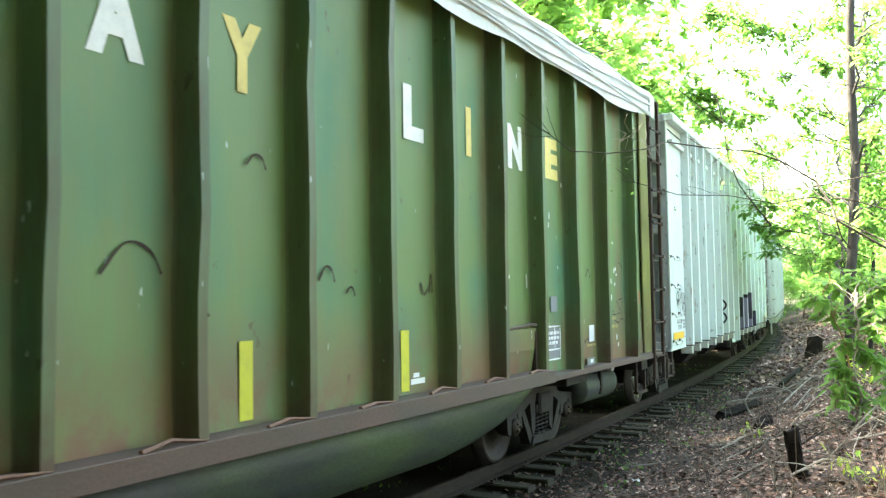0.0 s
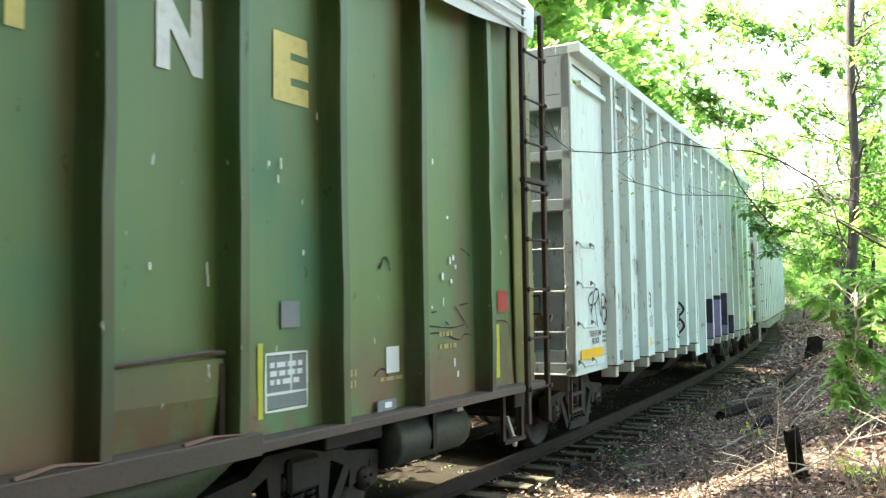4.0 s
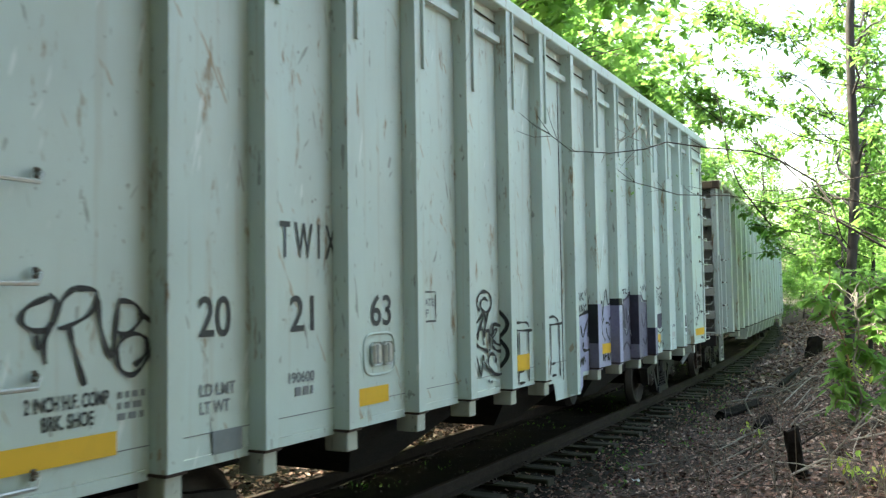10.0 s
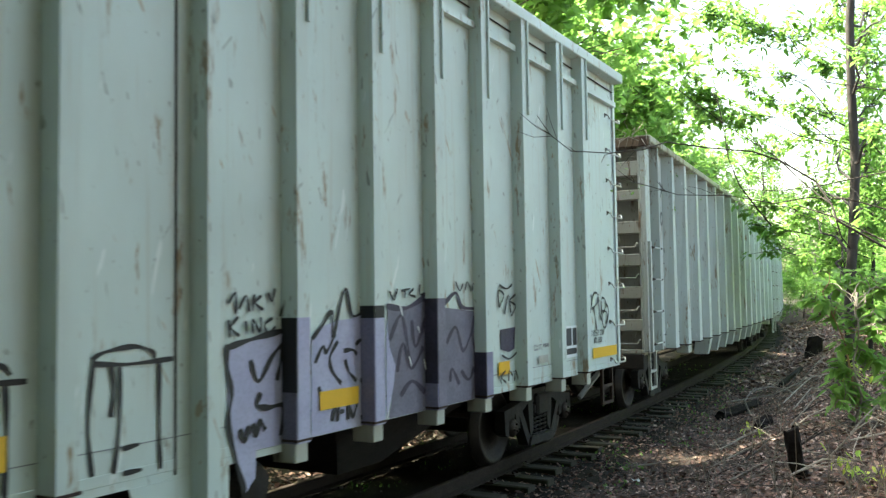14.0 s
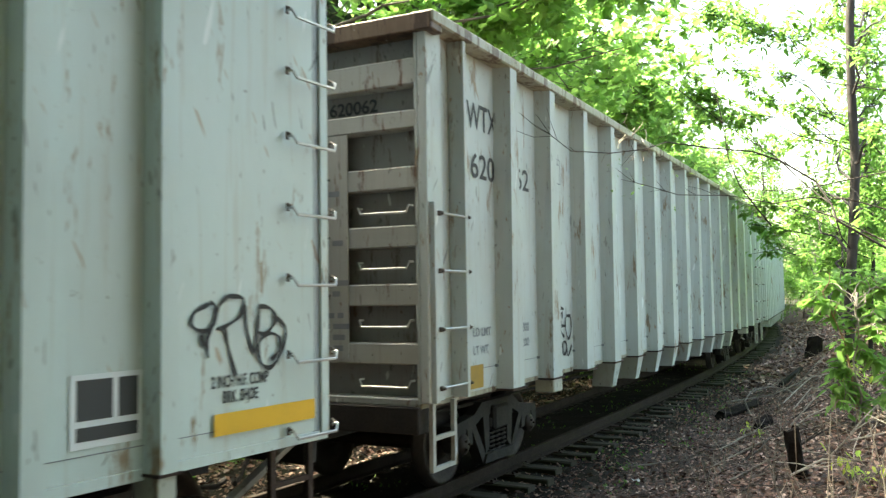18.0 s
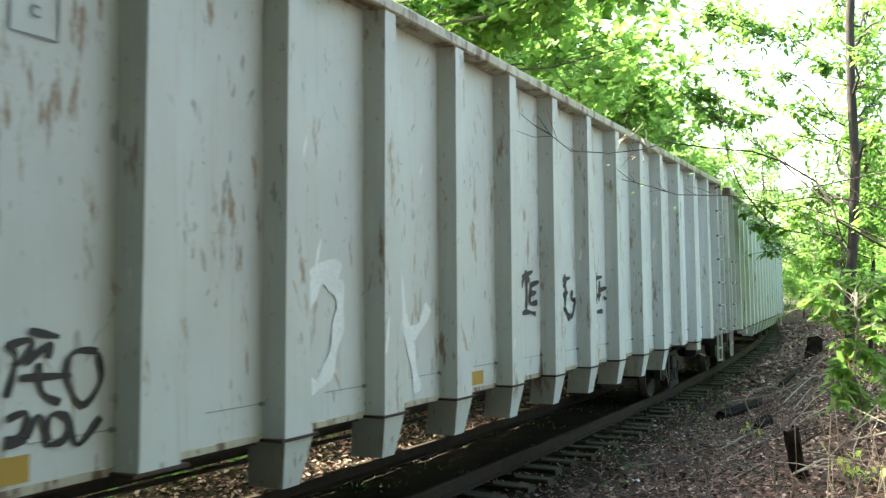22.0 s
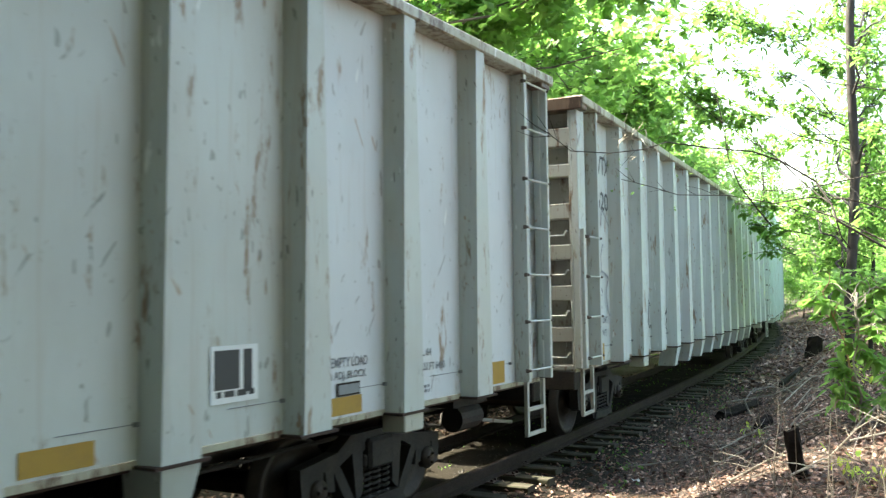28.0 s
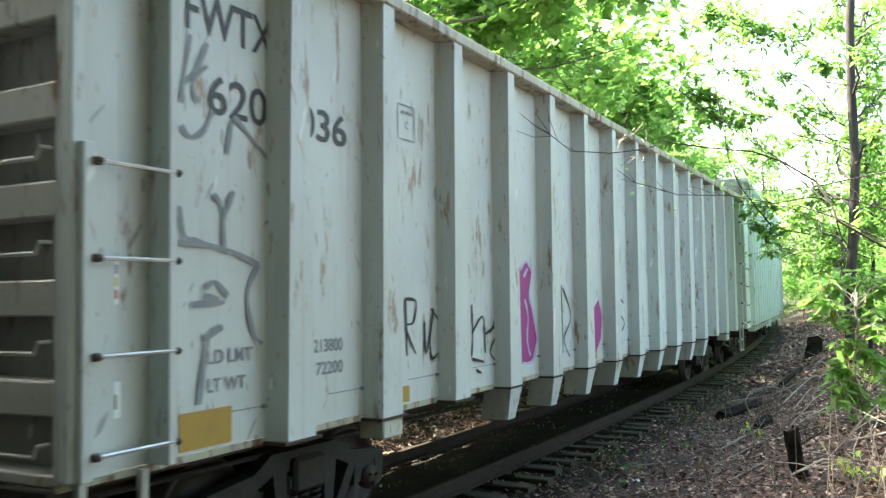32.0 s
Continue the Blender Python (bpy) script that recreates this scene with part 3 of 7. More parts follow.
def side_grab(car, u0, u1, w, y, drop=0.05, out=0.07, material=None):
    """A bent bar bolted to the flank."""
    o = math.copysign(out, y)
    sh = Shape().tube([(u0, y, w), (u0, y + o * 0.8, w), (u0 + 0.03, y + o, w - drop), (u1 - 0.03, y + o, w - drop), (u1, y + o * 0.8, w), (u1, y, w)], 0.012, 6)
    iron = part("grab_iron", sh, material or GALV, car)
    for u in (u0, u1):
        part("bolt", Shape().box(u - 0.016, u + 0.016, min(y, y + o * 0.2), max(y, y + o * 0.2), w - 0.025, w + 0.035, 0.005).lathe([(y + o * 0.2, 0.014), (y + o * 0.5, 0.012), (y + o * 0.52, 0.003)], 6, (u, 0, w + 0.012)), BOLT, iron)


def end_grab(car, x, y0, y1, w, drop=0.06, out=-0.07, material=None):
    sh = Shape().tube([(x, y0, w), (x + out, y0, w), (x + out, y0 - math.copysign(0.03, y0 - y1), w - drop), (x + out, y1 + math.copysign(0.03, y0 - y1), w - drop), (x + out, y1, w), (x, y1, w)], 0.012, 6)
    part("grab_iron", sh, material or GALV, car)


def stirrup(car, u0, u1, w0, w1, y, mid=1, material=None, lean=0.0):
    sh = Shape()
    for u in (u0, u1):
        sh.box(u - 0.025, u + 0.025, y - 0.02, y + 0.02, w0, w1)
    for k in range(mid + 1):
        z = w0 + 0.02 + (w1 - w0) * 0.45 * k
        sh.box(u0, u1, y - 0.02, y + 0.02, z - 0.018, z + 0.018)
    part("step", sh, material or GON_END_SHADED, car)


def patch(car, name, u0, u1, w0, w1, y, material, label=""):
    """A flat sticker, plate or painted block, 3 mm proud of the flank."""
    part(name, Shape().box(u0, u1, min(y, y + math.copysign(0.003, y)), max(y, y + math.copysign(0.003, y)), w0, w1), material, car, label)


def strokes(car, name, lines, width, y, material, label=""):
    """Brush strokes of paint: ribbons along points (u, w) with round bends, 4 mm proud."""
    out = math.copysign(1.0, y)
    first = None
    for li, pts in enumerate(lines):
        sh = Shape()
        fine = []
        n = len(pts)
        for i in range(n - 1):
            p0, p1, p2, p3 = pts[max(i - 1, 0)], pts[i], pts[i + 1], pts[min(i + 2, n - 1)]
            for k in range(5):
                t = k / 5
                fine.append(tuple(0.5 * (2 * p1[c] + (p2[c] - p0[c]) * t + (2 * p0[c] - 5 * p1[c] + 4 * p2[c] - p3[c]) * t * t + (3 * p1[c] - p0[c] - 3 * p2[c] + p3[c]) * t**3) for c in (0, 1)))
        fine.append(pts[-1])
        k0 = len(sh.v)
        for i, (u, w) in enumerate(fine):
            a, b = fine[max(i - 1, 0)], fine[min(i + 1, len(fine) - 1)]
            dx, dz = b[0] - a[0], b[1] - a[1]
            d = math.hypot(dx, dz) or 1
            h = width / 2 * (0.75 + 0.25 * math.sin(i * 0.9))
            o = y + out * (0.0008 * li + 0.00005 * i)
            sh.v += [(u - dz / d * h, o, w + dx / d * h), (u + dz / d * h, o, w - dx / d * h)]
        for i in range(len(fine) - 1):
            q = k0 + 2 * i
            sh.f.append((q, q + 1, q + 3, q + 2))
        if first is None:
            first = part(name, sh, material, car, label)
        else:
            part("stroke", sh, material, first)


def bars(car, u0, u1, w0, w1, rows, y, material, name="stencil", seed=1):
    """Writing too small to read: rows of short bars."""
    rng = random.Random(seed)
    sh = Shape()
    h = (w1 - w0) / (rows * 1.6)
    o = math.copysign(0.003, y)
    for r in range(rows):
        z = w1 - h - r * h * 1.6
        u = u0
        while u < u1 - 0.02:
            n = min(rng.uniform(0.04, 0.12) * (u1 - u0) / 0.4, u1 - u)
            sh.box(u, u + n, min(y, y + o), max(y, y + o), z, z + h)
            u += n + 0.025
    ob = part(name, sh, material, car)
    tagged(ob, kind="stuff")


# ---- pale deep-ribbed gondola (two alike, then others farther back) ----
def ribbed_gondola(name, label, q, detail):
    base = 7.4
    car = new_car(name, label, q, base)
    u0, u1, w0, w1, yi, yo = -10.80, 10.45, 1.13, 4.50, 1.50, 1.68
    ribs = [-8.97] + [-9.035 + 1.2746 * i for i in range(1, 15)]
    for side in (-1, 1):
        y_in, y_out = yi * side, yo * side
        edges = [-10.12] + ribs + [9.88]
        for i in range(len(edges) - 1):
            part("panel", dished(edges[i], edges[i + 1], w0, w1, y_in, 0.003, i + 17 * side, 3, 8), PALE_BLUE if i >= 13 else PALE_GREY, car)
        for i in range(len(edges) - 1):
            a, b = edges[i] + (0.55 if i else 0.2), edges[i + 1] - 0.2
            part("seam", Shape().box(a, b, min(y_in, y_in + 0.005 * side), max(y_in, y_in + 0.005 * side), 1.337, 1.343).box(b - 0.014, b + 0.014, min(y_in, y_in + 0.03 * side), max(y_in, y_in + 0.03 * side), 1.326, 1.354), GREYINK, car)
        for i, x in enumerate(ribs):
            part("rib", hat_rib(x, y_in, y_out, w0 - 0.03, w1 + 0.02, 0.36, 0.31, 0.30, 0.17), PALE_GREY, car)
            part("rib_shoe", Shape().box(x - 0.21, x + 0.21, min(y_in, y_out + 0.02 * side), max(y_in, y_out + 0.02 * side), w0 - 0.05, w0 - 0.03), RUSTY, car)
            if 3 <= i <= 11:
                def leg(z, y, f, d):
                    return [(x - f, y - 0.30 * side, z), (x - d, y, z), (x + d, y, z), (x + f, y - 0.30 * side, z)]
                part("floor_beam", Shape().loft([leg(0.74, y_out - 0.07 * side, 0.11, 0.095), leg(w0 - 0.05, y_out, 0.19, 0.155)]), PALE_GREY, car)
            elif i in (1, 13):
                part("jacking_pad", Shape().box(x - 0.15, x + 0.15, min(y_out * 0.86, y_out), max(y_out * 0.86, y_out), 0.93, w0 - 0.05, 0.012).box(x - 0.05, x + 0.07, min(y_out, y_out + side * 0.004), max(y_out, y_out + side * 0.004), 0.97, 1.03), CREAM, car)
        part("top_chord", Shape().box(u0 - 0.05, u1 + 0.12, min(y_in - 0.04 * side, y_out + 0.02 * side), max(y_in - 0.04 * side, y_out + 0.02 * side), w1, w1 + 0.115, 0.015), CHORD, car)
        part("side_sill", Shape().box(u0, u1, min(y_in - 0.05 * side, y_in + 0.003 * side), max(y_in - 0.05 * side, y_in + 0.003 * side), w0 - 0.05, w0 - 0.004, 0.003), CHORD, car)
        # corner bays with ladders
        for a, b, far in ((u0, -10.12, False), (9.88, u1, True)):
            part("corner_sheet", Shape().box(a, b, min(y_in, y_in - 0.01 * side), max(y_in, y_in - 0.01 * side), w0, w1), PALE_BLUE if far else PALE_GREY, car)
            x = a if not far else b
            part("corner_post", Shape().box(min(x, x + (0.3 if not far else -0.06)), max(x, x + (0.3 if not far else -0.06)), min(y_in, y_in + 0.09 * side), max(y_in, y_in + 0.09 * side), w0, w1, 0.01), PALE_GREY, car)
            x = -10.16 if not far else 9.86
            part("ladder_stile", Shape().box(x - 0.03, x + 0.03, min(y_in, y_out - 0.01 * side), max(y_in, y_out - 0.01 * side), w0, w1, 0.006), PALE_GREY, car)
            if far:
                part("ladder_stile", Shape().box(u1 - 0.05, u1, min(y_in, y_out - 0.01 * side), max(y_in, y_out - 0.01 * side), w0, w1, 0.006), PALE_GREY, car)
            rungs = (1.256, 1.775, 2.295, 2.81) if not far else (1.25, 1.78, 2.29, 2.81, 3.34, 3.90, 4.42)
            for w in rungs:
                ua, ub = (-10.68, -10.12) if not far else (9.84, 10.44)
                sh = Shape().tube([(ua, y_out - 0.02 * side, w), (ub, y_out - 0.02 * side, w)], 0.013, 6)
                rung = part("rung", sh, GALV, car)
                for u in (ua, ub):
                    part("bracket", Shape().box(u - 0.022, u + 0.022, min(y_out - 0.05 * side, y_out - 0.01 * side), max(y_out - 0.05 * side, y_out - 0.01 * side), w - 0.022, w + 0.022, 0.006).lathe([(y_out - 0.01 * side, 0.016), (y_out + 0.01 * side, 0.014), (y_out + 0.012 * side, 0.003)], 6, (u, 0, w)), BOLT, rung)
            if not far:
                part("ladder_post", Shape().box(-10.76, -10.68, min(y_in, y_out - 0.04 * side), max(y_in, y_out - 0.04 * side), w0, 2.91, 0.006), PALE_GREY, car)
            ua, ub = (-10.70, -10.28) if not far else (9.98, 10.40)
            stirrup(car, ua, ub, 0.52, 1.12, (yo - 0.12) * side)
        # the ends
    for x, out in ((u0, -1), (u1, 1)):
        xi = x - out * 0.18
        # recessed wall coloured darker than its beams to stand for shade
        part("end_wall", Shape().box(min(xi, xi - out * 0.01), max(xi, xi - out * 0.01), -yi, yi, w0, w1), GON_WALL_SHADED, car)
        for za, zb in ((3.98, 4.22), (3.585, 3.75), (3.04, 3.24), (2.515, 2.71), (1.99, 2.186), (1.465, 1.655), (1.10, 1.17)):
            part("end_beam", Shape().box(min(xi, x), max(xi, x), -yi, yi, za, zb, 0.012), GON_END_SHADED, car)
        part("end_plate", Shape().box(min(x, x + out * 0.012), max(x, x + out * 0.012), -0.76, 0.60, 1.5, 3.58), GON_END_SHADED, car)
        for w in (2.09, 2.626, 3.17):
            part("tie_loop", Shape().tube([(x + out * 0.012, -0.56, w), (x + out * 0.04, -0.54, w), (x + out * 0.04, -0.40, w), (x + out * 0.012, -0.38, w)], 0.012, 5), RUSTY, car)
        if out < 0:
            for k, (za, zb) in enumerate(((2.55, 2.62), (3.05, 3.08), (2.05, 2.25), (1.62, 1.95))):
                sh = Shape()
                rng = random.Random(k)
                for r in range(1 + (zb - za > 0.1) + 2 * (zb - za > 0.25)):
                    q = 0.30
                    while q > -0.70:
                        n = rng.uniform(0.06, 0.2)
                        sh.box(x - 0.017, x - 0.012, q - n, q, zb - 0.07 - 0.1 * r, zb - 0.02 - 0.1 * r)
                        q -= n + 0.04
                tagged(part("stencil", sh, GREYINK, car), kind="stuff")
        part("end_chord", Shape().box(min(xi, x + out * 0.06), max(xi, x + out * 0.06), -yo, yo, w1 - 0.06, w1 + 0.105, 0.012), RUST_CHORD, car)
        part("end_sill", Shape().box(min(xi, x + out * 0.05), max(xi, x + out * 0.05), -1.5, 1.5, 0.86, 1.10, 0.012), DARK, car)
        for side in (-1, 1):
            part("end_post", Shape().box(min(xi, x), max(xi, x), min(side * 1.465, side * yi), max(side * 1.465, side * yi), w0 - 0.06, w1, 0.008), PALE_GREY, car)
        for w in (1.33, 1.86, 2.38, 2.88):
            for side in (-1, 1):
                end_grab(car, x, side * 1.44, side * 0.91, w, 0.06, out * 0.07)
        coupler(car, x, out)
    part("floor", Shape().box(u0 + 0.1, u1 - 0.1, -1.44, 1.44, 1.05, 1.10), RUSTY, car)
    part("centre_sill", Shape().box(u0, u1, -0.32, 0.32, 0.70, 1.04, 0.01), DARK, car)
    part("brake_pipe", Shape().tube([(u0 + 0.2, -0.9, 0.86), (-2, -0.95, 0.80), (3, -0.95, 0.80), (u1 - 0.2, -0.9, 0.86)], 0.022, 6), DARK, car)
    part("air_reservoir", Shape().lathe([(-0.5, 0.02), (-0.48, 0.15), (-0.4, 0.19), (0.4, 0.19), (0.48, 0.15), (0.5, 0.02)], 16, (5.2, -0.7, 0.78)), DARK, car)
    part("brake_cylinder", Shape().tube([(9.05, -1.15, 0.80), (9.5, -1.15, 0.80)], 0.13, 14).box(9.0, 9.7, -1.2, -0.4, 0.92, 1.0), DARK, car)
    part("brake_rod", Shape().tube([(9.2, -1.15, 0.8), (10.3, -1.2, 0.62)], 0.02, 6), GON_WALL_SHADED, car)
    for u in (-8.05, 7.85):
        add_truck(car, u, base)
    for i, x in enumerate((-9.95, -7.52, -2.36, 1.55, 4.05, 6.59, 9.24)):
        n = 0.46 if i in (0, 2, 4) else 0.43 if i == 5 else 0.32
        patch(car, "reflector", x, x + n, 1.15, 1.38 if i in (0, 6) else 1.29, -yi - 0.004, AMBER_OLD)
    y = -yi - 0.004
    patch(car, "data_plate", 5.38, 5.82, 1.38, 1.76, y, SPRAY_WHITE)
    patch(car, "data_plate_field", 5.41, 5.64, 1.47, 1.73, y - 0.003, BLACK)
    patch(car, "data_plate_field", 5.68, 5.76, 1.44, 1.73, y - 0.003, BLACK)
    bars(car, 5.43, 5.78, 1.395, 1.46, 1, y - 0.003, BLACK)
    patch(car, "routing_frame", 6.69, 6.99, 1.295, 1.40, y - 0.006, DARK)
    patch(car, "routing_board", 6.705, 6.975, 1.31, 1.385, y - 0.012, GREYINK)
    lettering(car, "IL 64", 7.92, 1.53, 8.10, 1.60, y, GREYINK)
    lettering(car, "CU FT 6400", 7.92, 1.40, 8.34, 1.47, y, GREYINK)
    bars(car, 7.92, 8.08, 1.19, 1.27, 2, y, GREYINK, seed=3)
    lettering(car, "EMPTY LOAD", 6.63, 1.52, 7.11, 1.60, y, GREYINK)
    lettering(car, "& ADJ. BLOCK", 6.60, 1.41, 7.09, 1.49, y, GREYINK)
    lettering(car, "LD LMT", -9.71, 1.66, -9.28, 1.75, y, GREYINK)
    lettering(car, "LT WT", -9.71, 1.48, -9.35, 1.57, y, GREYINK)
    lettering(car, "213800", -8.60, 1.66, -8.22, 1.76, y, GREYINK)
    lettering(car, "72200", -8.57, 1.49, -8.22, 1.59, y, GREYINK)
    patch(car, "sticker", -10.55, -10.40, 1.42, 1.62, -yi - 0.012, SPRAY_WHITE)
    patch(car, "sticker_emblem", -10.52, -10.43, 1.47, 1.55, -yi - 0.016, GREEN)
    patch(car, "sticker", 10.05, 10.20, 1.46, 1.64, -yi - 0.004, SPRAY_WHITE)
    patch(car, "sticker_emblem", 10.08, 10.17, 1.51, 1.59, -yi - 0.008, GREEN_RIB)
    strokes(car, "stencil_frame", [[(-7.34, 3.47), (-7.34, 3.78)], [(-7.34, 3.78), (-7.05, 3.78)], [(-7.05, 3.78), (-7.05, 3.47)], [(-7.05, 3.47), (-7.34, 3.47)]], 0.016, y, GREYINK)
    lettering(car, "C", -7.22, 3.57, -7.16, 3.64, y, GREYINK)
    bars(car, -7.28, -7.1, 3.69, 3.73, 1, y, GREYINK, seed=6)
    return car


def marks(car, name4, first, second, whole):
    y = -1.504
    lettering(car, name4, -9.90, 3.76, -9.05, 4.03, y, BLACK, bold=0.012)
    lettering(car, first, -9.70, 3.26, -9.12, 3.52, y, BLACK, bold=0.012)
    lettering(car, second, -8.76, 3.26, -8.14, 3.51, y, BLACK, bold=0.012)
    lettering(car, whole, 0.107, 3.80, -0.99, 3.93, 0, BLACK, end_x=-10.638)


gon_a = ribbed_gondola("gondola_car", "pale grey high-sided gondola car with deep side ribs", 47.20, True)
marks(gon_a, "FWTX", "620", "062", "FWTX 620062")
gon_b = ribbed_gondola("gondola_car", "pale grey ribbed gondola car with magenta and black scrawls", 69.50, True)
marks(gon_b, "FWTX", "620", "036", "FWTX 620036")
Y = -1.505
strokes(gon_a, "graffiti", [[(-4.50, 2.16), (-4.70, 2.22), (-4.88, 2.05), (-4.98, 1.75), (-4.95, 1.48), (-4.80, 1.40), (-4.62, 1.52), (-4.52, 1.75), (-4.46, 2.0), (-4.50, 2.2)], [(-4.46, 2.26), (-4.62, 2.32), (-4.82, 2.2)]], 0.17, Y, FADED_WHITE, "faint white spray loop")
strokes(gon_a, "graffiti", [[(-3.74, 2.95), (-3.66, 2.6), (-3.54, 2.1), (-3.40, 1.7), (-3.30, 1.35), (-3.26, 1.2)], [(-3.04, 1.98), (-3.2, 1.80), (-3.38, 1.72)], [(-3.55, 2.0), (-3.38, 1.6)]], 0.15, Y, FADED_WHITE, "faint white spray strokes")
strokes(gon_a, "graffiti", [[(-1.09, 2.41), (-0.96, 2.26), (-0.98, 2.11), (-1.03, 1.95), (-1.07, 1.72)], [(-1.07, 2.03), (-0.95, 2.01), (-0.98, 1.9), (-1.06, 1.86)], [(-0.72, 2.36), (-0.7, 2.1), (-0.73, 1.91)], [(-0.84, 2.27), (-0.52, 2.35)], [(-0.87, 2.16), (-0.78, 2.26), (-0.61, 2.24)], [(-0.61, 2.18), (-0.33, 2.23)], [(-0.57, 2.18), (-0.61, 1.98), (-0.4, 1.98)], [(-0.61, 2.08), (-0.43, 2.1)], [(-1.09, 1.72), (-0.9, 1.84), (-0.7, 1.87), (-0.46, 1.84)]], 0.072, Y, SPRAY, "black spray tag")
strokes(gon_a, "graffiti", [[(0.27, 2.31), (0.25, 2.06), (0.24, 1.7)], [(0.25, 2.06), (0.46, 2.19)], [(0.27, 2.23), (0.75, 2.29)], [(0.54, 2.33), (0.58, 2.19), (0.38, 2.17), (0.34, 1.92)], [(0.46, 2.05), (0.66, 2.1)], [(0.58, 2.17), (0.56, 1.91)], [(0.82, 2.12), (0.79, 2.0), (0.92, 1.98), (0.78, 1.78), (0.58, 1.84)], [(0.24, 1.69), (0.42, 1.86), (0.58, 1.86), (0.7, 1.73)], [(0.43, 1.65), (0.48, 1.63)]], 0.072, Y, SPRAY, "black spray tag")
strokes(gon_a, "graffiti", [[(1.57, 2.25), (1.54, 1.88)], [(1.81, 2.39), (1.78, 2.2), (1.57, 2.17)], [(1.61, 2.28), (2.08, 2.32)], [(1.8, 2.26), (1.82, 1.93)], [(1.66, 2.02), (2.02, 2.06)], [(1.97, 2.26), (1.92, 1.96)], [(1.96, 2.12), (2.27, 2.15), (2.32, 2.01), (2.13, 2.01)], [(1.53, 1.68), (1.74, 1.8), (2.07, 1.82)], [(1.72, 1.7), (1.76, 1.66)]], 0.072, Y, SPRAY, "black spray tag")
strokes(gon_a, "graffiti", [[(-7.33, 1.86), (-7.28, 1.78), (-7.33, 1.59)], [(-7.33, 1.85), (-7.19, 1.87), (-7.23, 1.78), (-7.3, 1.74)], [(-7.23, 1.75), (-7.08, 1.85), (-7.1, 1.77)], [(-7.26, 1.68), (-6.95, 1.67)], [(-7.15, 1.75), (-7.13, 1.6), (-7.02, 1.53)], [(-6.78, 1.79), (-6.94, 1.79), (-6.98, 1.66), (-6.88, 1.5), (-6.76, 1.62), (-6.78, 1.78)], [(-7.21, 1.92), (-7.03, 1.88)], [(-7.33, 1.48), (-7.22, 1.5), (-7.24, 1.4), (-7.34, 1.38)], [(-7.22, 1.37), (-7.15, 1.48), (-7.09, 1.34)], [(-7.11, 1.33), (-7.08, 1.47), (-6.97, 1.44), (-7.0, 1.33), (-7.11, 1.32)], [(-6.97, 1.44), (-6.91, 1.29), (-6.76, 1.42)], [(-7.34, 1.35), (-7.22, 1.36)]], 0.045, Y, SPRAY, "black spray tag")
strokes(gon_b, "graffiti", [[(-9.86, 3.73), (-9.91, 3.48), (-9.94, 3.28)], [(-9.71, 3.71), (-9.84, 3.42), (-9.79, 3.31)], [(-9.94, 3.4), (-9.71, 3.56)], [(-9.94, 3.14), (-9.86, 3.08), (-9.74, 3.14), (-9.66, 3.28)], [(-9.53, 3.02), (-9.47, 3.26), (-9.39, 3.23), (-9.12, 3.04)], [(-9.66, 2.74), (-9.58, 2.66), (-9.56, 2.4)], [(-9.47, 2.78), (-9.56, 2.6)], [(-9.96, 2.64), (-9.91, 2.46), (-9.79, 2.43), (-9.53, 2.38)], [(-9.96, 2.42), (-9.58, 2.4), (-9.22, 2.3)], [(-9.22, 2.3), (-9.34, 2.1), (-9.28, 1.84), (-9.19, 1.76)], [(-9.74, 2.14), (-9.64, 2.18), (-9.53, 2.09)], [(-9.84, 2.04), (-9.56, 2.05)], [(-9.74, 2.09), (-9.61, 2.07)], [(-9.79, 1.42), (-9.71, 1.82), (-9.58, 1.89)], [(-9.76, 1.82), (-9.58, 1.89)]], 0.045, Y, GREYINK, "grey marker scrawl")
strokes(gon_b, "graffiti", [[(-7.25, 2.05), (-7.23, 1.55)], [(-7.25, 2.05), (-7.06, 2.02), (-7.12, 1.84), (-7.25, 1.8), (-7.08, 1.56)], [(-6.91, 1.84), (-6.89, 1.55), (-6.75, 1.88)], [(-6.74, 1.96), (-6.81, 1.67), (-6.76, 1.49), (-6.52, 1.71), (-6.8, 1.96)]], 0.035, Y, SPRAY, "thin black spray tag")
strokes(gon_b, "graffiti", [[(-5.92, 1.98), (-5.91, 1.69), (-5.94, 1.46)], [(-5.93, 1.69), (-5.66, 1.85), (-5.62, 1.47)], [(-5.49, 1.67), (-5.26, 1.93)], [(-5.61, 1.67), (-5.23, 1.75), (-5.5, 1.49), (-5.33, 1.36)], [(-5.94, 1.43), (-5.65, 1.38)], [(-5.85, 1.31), (-5.72, 1.27)]], 0.035, Y, SPRAY, "thin black spray tag")
part("graffiti", Shape().prism([(-4.64, 1.28), (-4.33, 1.3), (-4.18, 1.54), (-4.29, 1.82), (-4.4, 2.08), (-4.31, 2.35), (-4.48, 2.47), (-4.67, 2.38), (-4.73, 1.31)], Y - 0.003, Y), MAGENTA, gon_b, "magenta spray shape")
strokes(gon_b, "graffiti", [[(-4.56, 2.28), (-4.43, 2.38)], [(-4.54, 2.02), (-4.45, 1.82), (-4.49, 1.56), (-4.4, 1.36)], [(-4.66, 2.36), (-4.48, 2.46), (-4.31, 2.34), (-4.4, 2.07), (-4.27, 1.82), (-4.19, 1.54), (-4.33, 1.3), (-4.64, 1.29)]], 0.05, Y - 0.006, LILAC, "lilac spray outline")
strokes(gon_b, "graffiti", [[(-3.3, 2.19), (-3.29, 1.32)], [(-3.24, 2.15), (-2.96, 1.78), (-3.24, 1.5), (-3.04, 1.26)]], 0.035, Y, SPRAY, "thin black spray tag")
